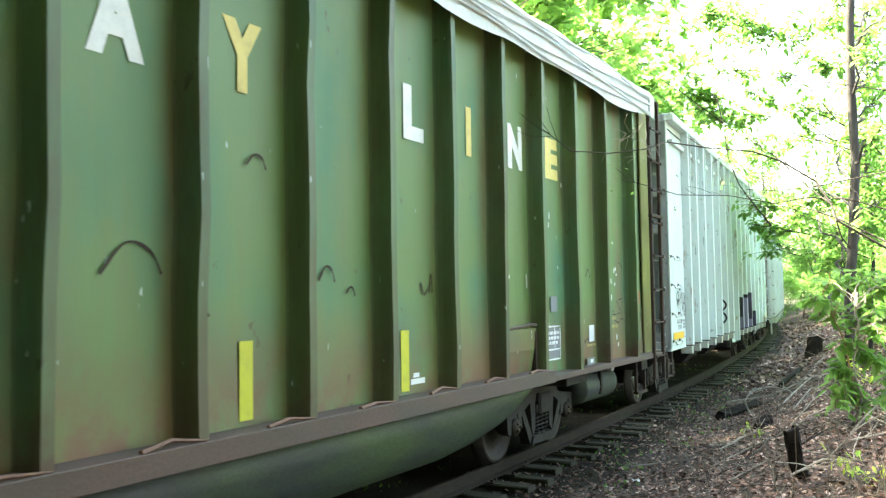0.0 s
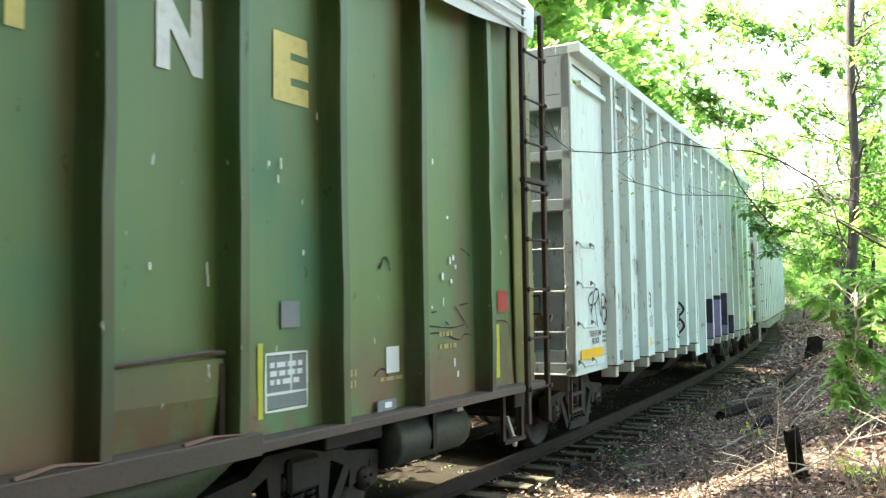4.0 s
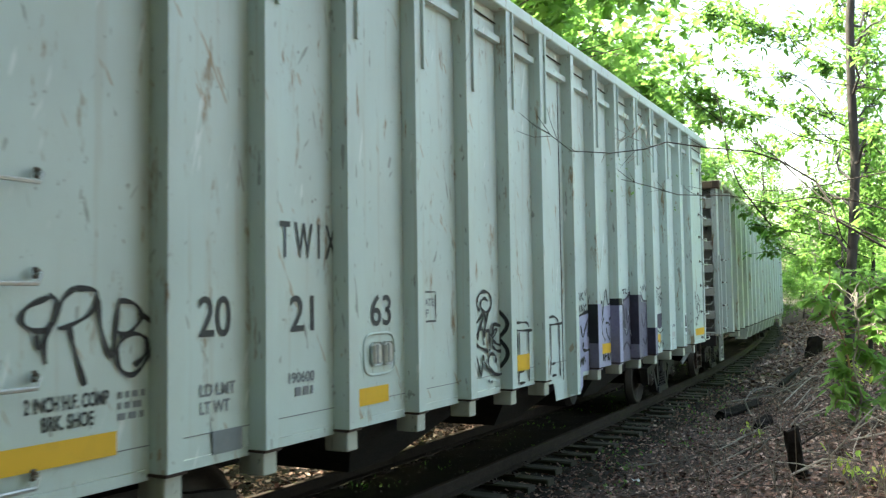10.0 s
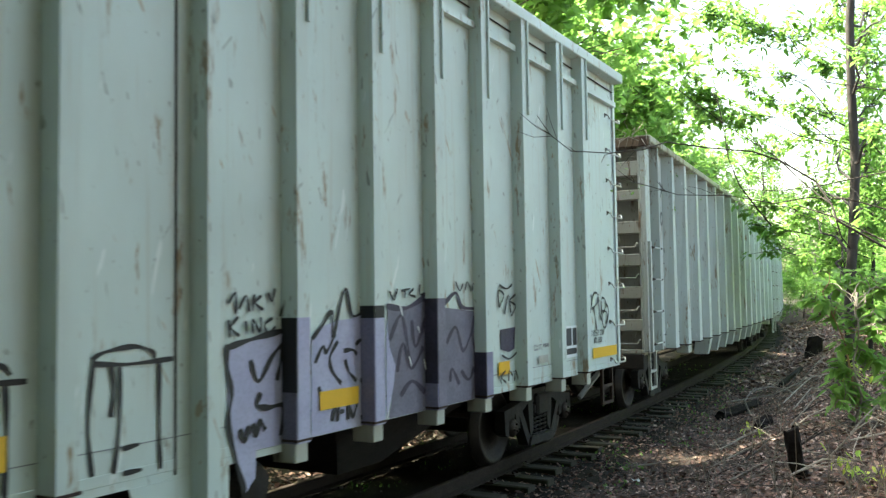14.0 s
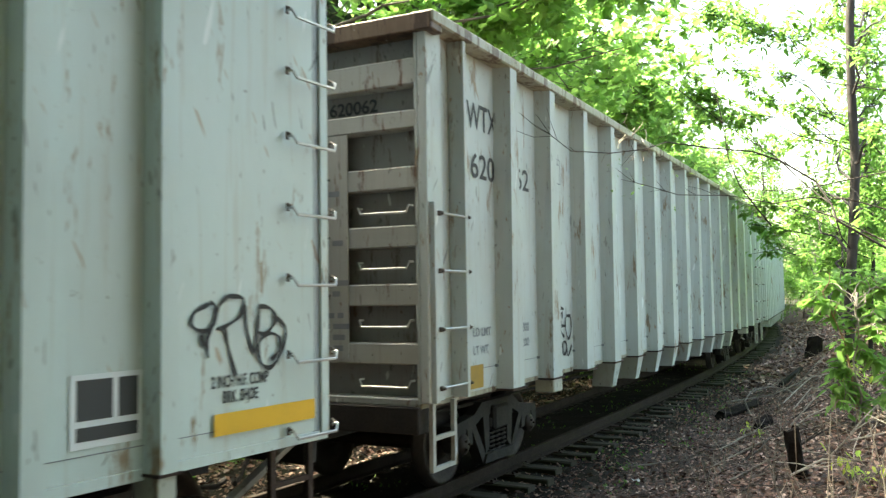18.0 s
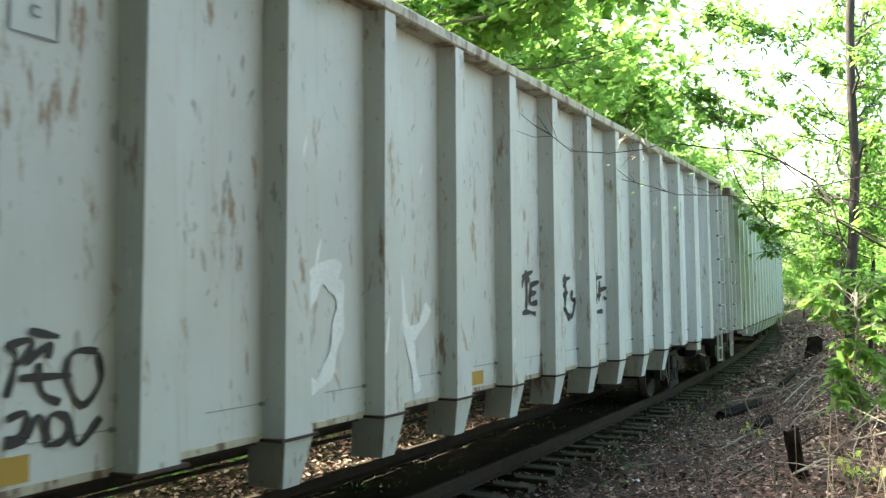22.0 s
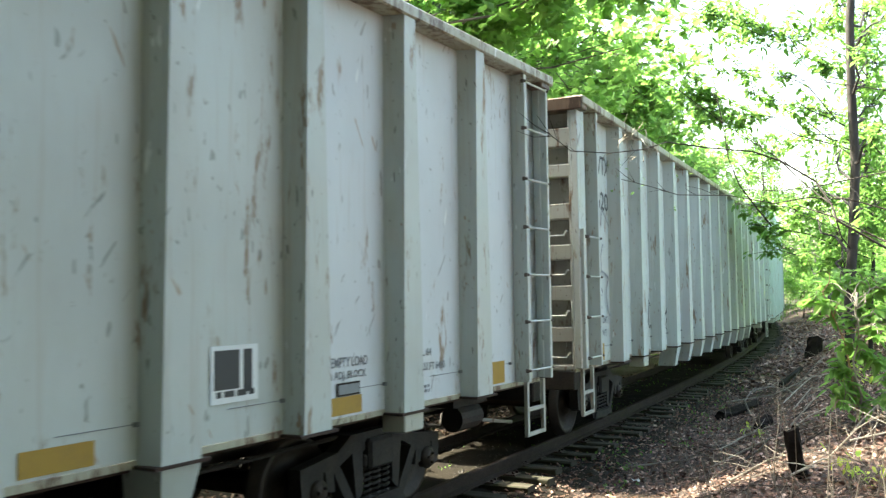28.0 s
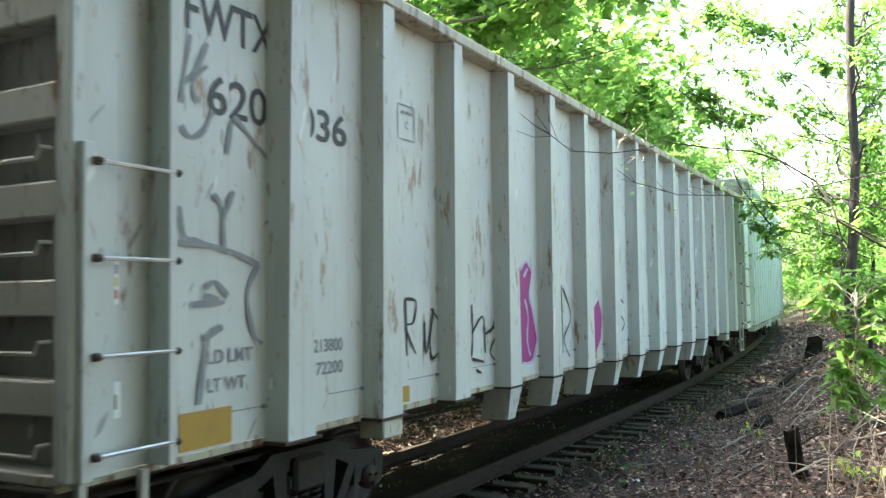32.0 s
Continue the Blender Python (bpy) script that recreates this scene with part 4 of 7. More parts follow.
part("graffiti", Shape().prism([(-2.06, 1.44), (-1.95, 1.25), (-1.72, 1.42), (-1.64, 1.74), (-1.78, 1.99), (-2.0, 1.87)], Y - 0.003, Y), MAGENTA, gon_b, "magenta spray shape")
strokes(gon_b, "graffiti", [[(-0.52, 1.92), (-0.74, 2.0), (-0.92, 1.88), (-0.70, 1.74), (-0.50, 1.62), (-0.66, 1.5), (-0.95, 1.54)]], 0.04, Y, SPRAY, "black spray tag")
patch(gon_b, "sticker", -10.55, -10.42, 2.05, 2.30, -1.512, SPRAY_WHITE)
for w, m in ((2.22, PURPLE), (2.15, LEMON), (2.08, RED)):
    patch(gon_b, "sticker_band", -10.54, -10.43, w, w + 0.05, -1.516, m)


# ---- pale blue-white hopper car with narrow posts ----
TAG = [[(-7.91, 2.14), (-7.98, 2.08), (-8.03, 1.98), (-8.09, 1.86), (-8.08, 1.75)], [(-7.91, 2.14), (-7.77, 2.12), (-7.8, 2.01), (-7.94, 1.94), (-8.01, 1.93)], [(-7.94, 1.94), (-7.91, 1.82), (-7.84, 1.62)], [(-8.07, 2.09), (-8.19, 2.04), (-8.22, 1.97), (-8.14, 1.92), (-8.04, 1.95), (-8.02, 2.07), (-8.07, 2.1)], [(-7.76, 2.08), (-7.74, 1.92), (-7.67, 1.76), (-7.64, 1.92), (-7.62, 2.06)], [(-7.62, 2.07), (-7.51, 2.05), (-7.46, 1.97), (-7.56, 1.88), (-7.64, 1.9)], [(-7.48, 2.0), (-7.36, 1.91), (-7.4, 1.76), (-7.51, 1.65), (-7.61, 1.69), (-7.63, 1.81), (-7.54, 1.88), (-7.43, 1.85), (-7.43, 1.76), (-7.51, 1.7)], [(-8.14, 1.9), (-8.12, 1.83), (-8.05, 1.96)]]
SCRAWL_HEAD = [[(-3.03, 1.91), (-3.09, 1.97), (-3.07, 2.05), (-2.96, 2.11), (-2.81, 2.09), (-2.75, 2.0), (-2.8, 1.92), (-2.92, 1.9), (-3.01, 1.95), (-3.0, 2.01), (-2.92, 2.04), (-2.84, 2.01)], [(-3.34, 1.7), (-3.28, 1.69)], [(-3.27, 1.74), (-3.1, 1.8), (-2.96, 1.88), (-2.99, 1.8), (-3.12, 1.66), (-3.17, 1.6)], [(-3.14, 1.79), (-3.19, 1.67), (-3.27, 1.53)], [(-2.93, 1.89), (-2.9, 1.78), (-2.95, 1.67), (-2.95, 1.56)], [(-2.84, 1.9), (-2.9, 1.76)]]
SCRAWL_LETTERS = [[(-3.1, 1.62), (-3.06, 1.71), (-2.99, 1.73), (-2.95, 1.65), (-2.9, 1.7), (-2.82, 1.69), (-2.82, 1.59), (-2.82, 1.49)], [(-2.72, 1.77), (-2.5, 1.73), (-2.36, 1.63), (-2.37, 1.53), (-2.47, 1.48), (-2.63, 1.48), (-2.74, 1.53), (-2.74, 1.59), (-2.63, 1.55), (-2.47, 1.53)], [(-2.79, 1.64), (-2.68, 1.71), (-2.65, 1.69), (-2.76, 1.61)], [(-2.72, 1.78), (-2.76, 1.64)]]
SCRAWL_FOOT = [[(-3.16, 1.58), (-3.05, 1.54), (-2.86, 1.49)], [(-3.25, 1.43), (-3.21, 1.48), (-3.15, 1.46), (-3.09, 1.34), (-3.05, 1.25), (-3.01, 1.36), (-2.99, 1.45), (-2.95, 1.37), (-2.82, 1.28), (-2.64, 1.23), (-2.48, 1.25), (-2.34, 1.33), (-2.37, 1.45), (-2.51, 1.48)], [(-2.68, 1.36), (-2.7, 1.43), (-2.8, 1.46), (-2.87, 1.4), (-2.85, 1.33), (-2.73, 1.25)], [(-2.86, 1.2), (-2.86, 1.17)], [(-2.8, 1.18), (-2.79, 1.15)]]
COLUMN_A = [[(-2.27, 1.72), (-2.2, 1.75), (-2.02, 1.76), (-1.81, 1.75), (-1.75, 1.7)], [(-2.27, 1.69), (-2.02, 1.67), (-1.66, 1.66)], [(-2.25, 1.69), (-2.28, 1.46), (-2.28, 1.18)], [(-2.21, 1.66), (-2.24, 1.42), (-2.26, 1.09)], [(-2.11, 1.66), (-2.09, 1.41), (-2.13, 1.08)], [(-2.04, 1.65), (-2.04, 1.36), (-2.08, 1.08)], [(-1.78, 1.66), (-1.77, 1.42), (-1.78, 1.08)], [(-2.06, 1.21), (-1.92, 1.21)], [(-2.05, 1.08), (-1.9, 1.08)]]
COLUMN_B = [[(-1.27, 1.74), (-1.18, 1.78), (-0.97, 1.8), (-0.84, 1.76), (-0.83, 1.72)], [(-1.27, 1.72), (-1.02, 1.7), (-0.68, 1.71)], [(-1.26, 1.71), (-1.29, 1.38), (-1.26, 1.1)], [(-1.14, 1.7), (-1.12, 1.55), (-1.14, 1.41)], [(-1.08, 1.69), (-1.08, 1.36), (-1.12, 1.09)], [(-0.79, 1.7), (-0.79, 1.34), (-0.78, 1.06)], [(-1.06, 1.22), (-0.94, 1.23)], [(-1.06, 1.08), (-0.92, 1.08)]]


def post_hopper(name, label, q, full=True):
    base = 6.2
    car = new_car(name, label, q, base)
    car_u = 0.0
    u0, u1, w0, w1, yi, yo = -8.82 + car_u, 7.83 + car_u, 1.07, 5.28, 1.55, 1.69
    posts = [c + car_u for c in (-7.32, -6.46, -5.50, -4.45, -3.45, -2.47, -1.52, 0.41, 1.38, 2.39, 3.35, 4.34, 5.36, 6.22)]
    for side in (-1, 1):
        y_in, y_out = yi * side, yo * side
        edges = [u0] + posts + [u1]
        for i in range(len(edges) - 1):
            a, b = edges[i], edges[i + 1]
            if abs((a + b) / 2 - (-0.45 + car_u)) < 0.2:
                m = -0.66 + car_u
                part("panel", dished(a, m, 0.98, 4.82, y_in, 0.003, i + side, 3, 8), PALE, car)
                part("door_sheet", Shape().prism([(m - 0.35, 0.98), (m - 0.27, 0.76), (m + 0.46, 0.76), (m + 0.46, 0.98)], min(y_in, y_in + 0.006 * side), max(y_in, y_in + 0.006 * side)), PALE, car)
                part("panel", dished(m, b, 0.98, 4.82, y_in, 0.003, i + side + 40, 3, 8), PALE, car)
                part("door_post", hat_rib(m + 0.19, y_in, y_out, 0.80, w1 - 0.1, 0.13, 0.11, 0.13, 0.11), PALE, car)
                part("door_gap", Shape().box(m - 0.008, m + 0.012, min(y_in, y_in + 0.004 * side), max(y_in, y_in + 0.004 * side), 1.0, 4.8), DARK, car)
            else:
                part("panel", dished(a, b, w0 + 0.03, 4.82, y_in, 0.003, i + 13 * side, 3, 8), PALE, car)
            part("upper_panel", dished(a, b, 4.88, w1 - 0.10, y_in, 0.004, i + 31 * side, 2, 3), PALE, car)
        for k, x in enumerate(posts):
            part("rib", hat_rib(x, y_in, y_out, w0, w1 - 0.1, 0.15, 0.13, 0.15, 0.13), PALE, car)
            part("rust_lip", Shape().box(x - 0.085, x + 0.085, min(y_in, y_out + 0.008 * side), max(y_in, y_out + 0.008 * side), w0 - 0.018, w0), RUSTY, car)
            part("rib_foot", Shape().box(x - 0.07, x + 0.07, min(y_in * 0.94, y_out - 0.02 * side), max(y_in * 0.94, y_out - 0.02 * side), 0.90, w0 - 0.018, 0.008), CREAM, car)
            part("rib_flange", Shape().box(x + 0.05, x + 0.08, min(y_out, y_out + 0.025 * side), max(y_out, y_out + 0.025 * side), 4.1, w1 - 0.1), PALE, car)
        part("waist_rail", Shape().prism([(u0 + 0.3, 4.81), (u1 - 0.1, 4.81), (u1 - 0.1, 4.88), (u0 + 0.3, 4.88)], min(y_in, y_in + 0.07 * side), max(y_in, y_in + 0.07 * side)), PALE, car)
        part("top_chord", Shape().box(u0, u1, min(y_in - 0.05 * side, y_out + 0.015 * side), max(y_in - 0.05 * side, y_out + 0.015 * side), w1 - 0.11, w1 + 0.03, 0.012), PALE, car)
        part("side_sill", Shape().box(u0, u1, min(y_in - 0.06 * side, y_in + 0.003 * side), max(y_in - 0.06 * side, y_in + 0.003 * side), w0 - 0.04, w0 + 0.026, 0.003), PALE, car)
        for x, d in ((u0, 1), (u1, -1)):
            part("corner_post", Shape().box(min(x, x + d * 0.09), max(x, x + d * 0.09), min(y_in, y_in + 0.02 * side), max(y_in, y_in + 0.02 * side), w0, w1 - 0.1, 0.006), PALE, car)
        for w in (1.20, 1.69, 2.21, 2.72):
            side_grab(car, u0 + 0.08, u0 + 0.66, w, y_in + 0.02 * side)
        for w in (1.14, 1.67, 2.21, 2.71, 3.22, 3.69, 4.13, 4.63):
            side_grab(car, u1 - 0.46, u1 + 0.02, w, y_in + 0.02 * side)
        stirrup(car, u0 + 0.1, u0 + 0.5, 0.55, 1.03, 1.45 * side, 1, RUSTY)
        stirrup(car, u1 - 0.5, u1 - 0.1, 0.50, 1.03, 1.45 * side, 1, RUSTY)
        part("sill_seam", Shape().box(u0 + 0.1, u1 - 0.1, min(y_in, y_in + 0.004 * side), max(y_in, y_in + 0.004 * side), 1.228, 1.234), GREYINK, car)
        for i in range(len(edges) - 1):
            part("upper_rod", Shape().tube([(edges[i] + 0.07, y_in + 0.012 * side, 5.05 + 0.006 * (i % 3)), (edges[i + 1] - 0.07, y_in + 0.012 * side, 5.04)], 0.009, 5), DARK, car)
    for x, out in ((u0, -1), (u1, 1)):
        xi = x - out * 0.14
        # end sheets and beams use colours with the shade already in them
        part("end_wall", Shape().box(min(xi, xi - out * 0.01), max(xi, xi - out * 0.01), -yi, yi, w0, w1 - 0.1), END_WALL_SHADED, car)
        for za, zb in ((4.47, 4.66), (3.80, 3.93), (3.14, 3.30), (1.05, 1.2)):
            part("end_beam", Shape().box(min(xi, x), max(xi, x), -yi, yi, za, zb, 0.012), PALE_END_SHADED, car)
        part("end_chord", Shape().box(min(xi, x), max(xi, x), -yi, yi, w1 - 0.12, w1 + 0.02, 0.012), PALE_END_SHADED, car)
        part("end_head_sheet", Shape().box(min(x, x - out * 0.02), max(x, x - out * 0.02), -yi, yi, 4.66, w1 - 0.12), PALE_END_SHADED, car)
        part("lower_plate", Shape().box(min(xi, x - out * 0.02), max(xi, x - out * 0.02), -1.4, 1.4, 1.2, 1.35), END_WALL_SHADED, car)
        frame_bars = Shape().tube([(xi + out * 0.03, -1.05, 2.06), (xi + out * 0.03, -1.05, 1.82), (xi + out * 0.03, -0.45, 1.82), (xi + out * 0.03, -0.45, 2.06), (xi + out * 0.03, -1.05, 2.06)], 0.012, 5)
        frame_bars.tube([(xi + out * 0.03, -0.75, 2.06), (xi + out * 0.03, -0.73, 1.82)], 0.008, 5)
        part("placard_frame", frame_bars, DARK, car)
        part("brake_box", Shape().box(min(xi, x), max(xi, x), -0.62, 0.1, 1.35, 1.78, 0.03), RUSTY, car)
        part("rust_blotch", Shape().prism([(0, 0), (0.12, -0.02), (0.20, 0.12), (0.24, 0.20), (0.10, 0.16), (0.03, 0.22), (-0.04, 0.1)], 0, 0.003), RUST_CHORD, car, at=Matrix.Translation((xi + out * 0.008, -1.0, 1.62)) @ Matrix.Rotation(-math.pi / 2, 4, "Z"))
        part("bent_rod", Shape().tube([(xi + out * 0.03, -0.95, 2.55), (xi + out * 0.03, -0.75, 2.35), (xi + out * 0.03, -0.68, 2.1)], 0.012, 5), DARK, car)
        for side in (-1, 1):
            part("end_post", Shape().box(min(xi, x), max(xi, x), min(side * 1.43, side * yi), max(side * 1.43, side * yi), w0 - 0.04, w1 - 0.12, 0.01), PALE_END_SHADED, car)
            part("ladder_strap", Shape().box(min(xi, x + out * 0.01), max(xi, x + out * 0.01), side * 0.915 - 0.035, side * 0.915 + 0.035, 1.1, 3.22), PALE_END_SHADED, car)
            for w in (1.12, 1.65, 2.17, 2.71):
                end_grab(car, x, side * 1.48, side * 0.86, w, 0.06, out * 0.08)
        part("end_sill", Shape().box(min(xi, x), max(xi, x), -1.45, 1.45, 0.84, 1.05, 0.012), DARK, car)
        coupler(car, x, out)
        for k in (-1, 1):
            part("end_brace", Shape().tube([(x - out * 0.15, k * 1.38, 1.05), (x - out * 0.75, k * 1.2, 0.62)], 0.04, 5), GON_WALL_SHADED, car)
    part("floor", Shape().box(u0 + 0.1, u1 - 0.1, -1.48, 1.48, 1.02, 1.06), RUSTY, car)
    part("centre_sill", Shape().box(u0, u1, -0.32, 0.32, 0.66, 1.01, 0.01), DARK, car)
    for a in (-4.1, -1.0, 2.2):
        sh = Shape().loft([[(a - 0.35, -0.9, 0.48), (a + 0.35, -0.9, 0.48), (a + 0.35, 0.9, 0.48), (a - 0.35, 0.9, 0.48)],
                           [(a - 1.1, -1.45, 1.01), (a + 1.1, -1.45, 1.01), (a + 1.1, 1.45, 1.01), (a - 1.1, 1.45, 1.01)]])
        part("hopper", sh, DARK, car)
    part("air_reservoir", Shape().lathe([(-0.45, 0.02), (-0.43, 0.15), (-0.36, 0.19), (0.36, 0.19), (0.43, 0.15), (0.45, 0.02)], 16, (0.3, -0.9, 0.72)), DARK, car)
    for u in (-7.2 + car_u, 6.0 + car_u):
        add_truck(car, u, base)
    if not full:
        return car
    y = -yi - 0.004
    s = car_u
    yo_ = -yo - 0.004
    for a, b, c, d in ((-8.61, -7.64, 1.22, 1.35), (-5.27, -4.82, 1.20, 1.34), (-2.27, -1.78, 1.22, 1.40), (0.75, 1.25, 1.22, 1.36), (3.80, 4.07, 1.22, 1.36), (6.68, 7.66, 1.20, 1.34)):
        patch(car, "reflector", a + s, b + s, c, d, y - 0.014, AMBER)
    lettering(car, "20", -7.00 + s, 1.83, -6.71 + s, 2.09, y, BLACK, bold=0.012)
    lettering(car, "21", -6.10 + s, 1.83, -5.82 + s, 2.09, y, BLACK, bold=0.012)
    lettering(car, "63", -5.05 + s, 1.83, -4.74 + s, 2.09, y, BLACK, bold=0.012)
    lettering(car, "T W I X", -6.21 + s, 2.36, -5.53 + s, 2.62, y, BLACK, bold=0.012)
    lettering(car, "LD LMT", -6.99 + s, 1.46, -6.67 + s, 1.54, y, GREYINK)
    lettering(car, "LT WT", -6.99 + s, 1.35, -6.72 + s, 1.43, y, GREYINK)
    lettering(car, "190600", -6.12 + s, 1.46, -5.82 + s, 1.54, y, GREYINK)
    bars(car, -6.05 + s, -5.82 + s, 1.33, 1.43, 1, y, GREYINK, seed=2)
    lettering(car, "2 INCH H.F. COMP", -8.20 + s, 1.50, -7.68 + s, 1.58, y, BLACK)
    lettering(car, "BRK. SHOE", -8.10 + s, 1.40, -7.78 + s, 1.48, y, BLACK)
    bars(car, -7.62 + s, -7.42 + s, 1.38, 1.56, 3, y, GREYINK, seed=4)
    lettering(car, "202163", 1.15, 4.74, 0.20, 4.95, 0, BLACK, end_x=u0 - 0.004)
    lettering(car, "PLATE", -4.25 + s, 1.98, -3.99 + s, 2.05, y, GREYINK)
    lettering(car, "F", -4.15 + s, 1.88, -4.09 + s, 1.95, y, GREYINK)
    strokes(car, "stencil_frame", [[(-4.29 + s, 1.84), (-4.29 + s, 2.11)], [(-4.29 + s, 2.11), (-3.96 + s, 2.11)], [(-3.96 + s, 2.11), (-3.96 + s, 1.84)], [(-3.96 + s, 1.84), (-4.29 + s, 1.84)]], 0.018, y, BLACK)
    patch(car, "consolidated_panel", -6.884, -6.614, 1.09, 1.237, y - 0.006, GREYINK, "dark grey stencil panel")
    # routing plate, data plate, badges
    ring = [(-4.925 + s + 0.235 * math.copysign(abs(math.cos(q * math.pi / 12)) ** 0.5, math.cos(q * math.pi / 12)), 1.60 + 0.17 * math.copysign(abs(math.sin(q * math.pi / 12)) ** 0.5, math.sin(q * math.pi / 12))) for q in range(25)]
    part("pressed_rim", Shape().tube([(a, y + 0.002, b) for a, b in ring], 0.012, 6), PALE, car, smooth=True)
    for a in (-5.07, -4.90):
        part("routing_clip", Shape().box(a + s, a + 0.145 + s, y - 0.035, y, 1.505, 1.70, 0.03), GALV, car, "dull grey steel clip")
        part("routing_shadow_gap", Shape().box(a + 0.045 + s, a + 0.075 + s, y - 0.037, y - 0.03, 1.53, 1.68), GREYINK, car)
    patch(car, "routing_board", 4.84 + s, 5.12 + s, 1.27, 1.36, y - 0.02, GALV)
    patch(car, "data_plate", 5.66 + s, 6.13 + s, 1.27, 1.67, y, SPRAY_WHITE)
    patch(car, "data_plate_field", 5.70 + s, 5.93 + s, 1.42, 1.64, y - 0.003, BLACK)
    patch(car, "data_plate_field", 5.97 + s, 6.10 + s, 1.42, 1.64, y - 0.003, BLACK)
    patch(car, "data_plate_field", 5.70 + s, 6.10 + s, 1.31, 1.385, y - 0.003, BLACK)
    lettering(car, "CU. FT.", 4.76 + s, 1.42, 5.0 + s, 1.49, y, GREYINK)
    bars(car, 5.03 + s, 5.2 + s, 1.42, 1.49, 1, y, GREYINK)
    lettering(car, "2 INCH H.F. COMP", 6.67 + s, 1.50, 7.19 + s, 1.58, y, BLACK)
    lettering(car, "BRK. SHOE", 6.77 + s, 1.40, 7.09 + s, 1.48, y, BLACK)
    # black tags of looping letters near both ends
    for du, dw in ((0.0, 0.0), (14.72, -0.05)):
        strokes(car, "graffiti", [[(u + du, w + dw) for u, w in line] for line in TAG], 0.034, y - 0.002, SPRAY, "black spray tag")
    # the large black scrawl with a round head
    for k, lines in enumerate((SCRAWL_HEAD, SCRAWL_LETTERS, SCRAWL_FOOT)):
        strokes(car, "graffiti", lines, 0.042, y - 0.002 - 0.005 * k, SPRAY, "large black spray scrawl")
    wrap = Shape()
    for lo, hi in ((1.28, 1.62), (1.60, 1.92)):
        ring = [(-1.555 - 0.115 * math.sin(q * math.pi / 8), lo + (hi - lo) * q / 8) for q in range(9)]
        k0 = len(wrap.v)
        for q, (yy, w) in enumerate(ring):
            wrap.v += [(-2.549 + s, yy, w), (-2.549 + s, min(yy + 0.05, -1.552), w + 0.02 * (4 - q) / 4)]
        wrap.f += [(k0 + 2 * q, k0 + 2 * q + 1, k0 + 2 * q + 3, k0 + 2 * q + 2) for q in range(8)]
    part("graffiti", wrap, SPRAY, car, "black spray running onto a post")
    for lines in (COLUMN_A, COLUMN_B):
        strokes(car, "graffiti", lines, 0.034, y - 0.002, SPRAY, "black spray shapes like columns")
    # the large lilac and purple piece, on the sheets and over the posts
    part("graffiti", Shape().prism([(-0.21, 1.3), (-0.14, 1.035), (-0.04, 0.77), (0.05, 0.85), (0.06, 1.035), (0.43, 1.035), (0.44, 1.85), (0.28, 1.82), (0.0, 1.78), (-0.22, 1.74)], y - 0.001 - 0.002, y - 0.001), LILAC, car, "lilac spray field")
    part("graffiti", Shape().prism([(0.66, 1.035), (1.36, 1.035), (1.38, 1.95), (1.19, 1.9), (0.99, 1.89), (0.8, 1.85), (0.67, 1.75)], y - 0.001 - 0.002, y - 0.001), LILAC, car, "lilac spray field")
    part("graffiti", Shape().prism([(1.7, 1.64), (1.81, 1.48), (1.78, 1.31), (1.7, 1.035), (2.32, 1.035), (2.34, 2.04), (2.0, 1.96), (1.7, 1.98)], y - 0.001 - 0.002, y - 0.001), SLATE, car, "slate purple spray field")
    part("graffiti", Shape().prism([(1.67, 1.035), (1.78, 1.31), (1.81, 1.48), (1.72, 1.64), (1.68, 1.87)], y - 0.003 - 0.002, y - 0.003), LILAC, car, "pale lilac spray edge")
    part("graffiti", Shape().prism([(2.66, 1.035), (3.32, 1.035), (3.35, 1.91), (2.68, 1.96)], y - 0.001 - 0.002, y - 0.001), SLATE, car, "slate purple spray field")
    part("graffiti", Shape().prism([(3.88, 1.49), (4.08, 1.45), (4.22, 1.48), (4.25, 1.72), (3.87, 1.7)], y - 0.001 - 0.002, y - 0.001), DUSK, car, "dark spray block")
    strokes(car, "graffiti", [[(-0.21, 1.75), (0.0, 1.79), (0.28, 1.83), (0.57, 1.86)], [(-0.22, 1.77), (-0.22, 1.63), (-0.18, 1.44), (-0.21, 1.26), (-0.13, 0.97), (-0.05, 0.78)], [(0.0, 1.65), (0.08, 1.5), (0.22, 1.66), (0.34, 1.75)], [(0.35, 1.81), (0.31, 1.62), (0.27, 1.49)], [(0.4, 1.81), (0.38, 1.59), (0.35, 1.48)], [(0.46, 1.81), (0.46, 1.6), (0.42, 1.46)], [(0.1, 1.42), (0.06, 1.34), (0.17, 1.31), (0.34, 1.3), (0.3, 1.1)], [(-0.11, 1.2), (-0.06, 1.11), (-0.02, 1.21)], [(0.02, 1.22), (0.05, 1.13), (0.09, 1.23), (0.14, 1.16)]], 0.05, y - 0.006, SPRAY, "black spray outlines")
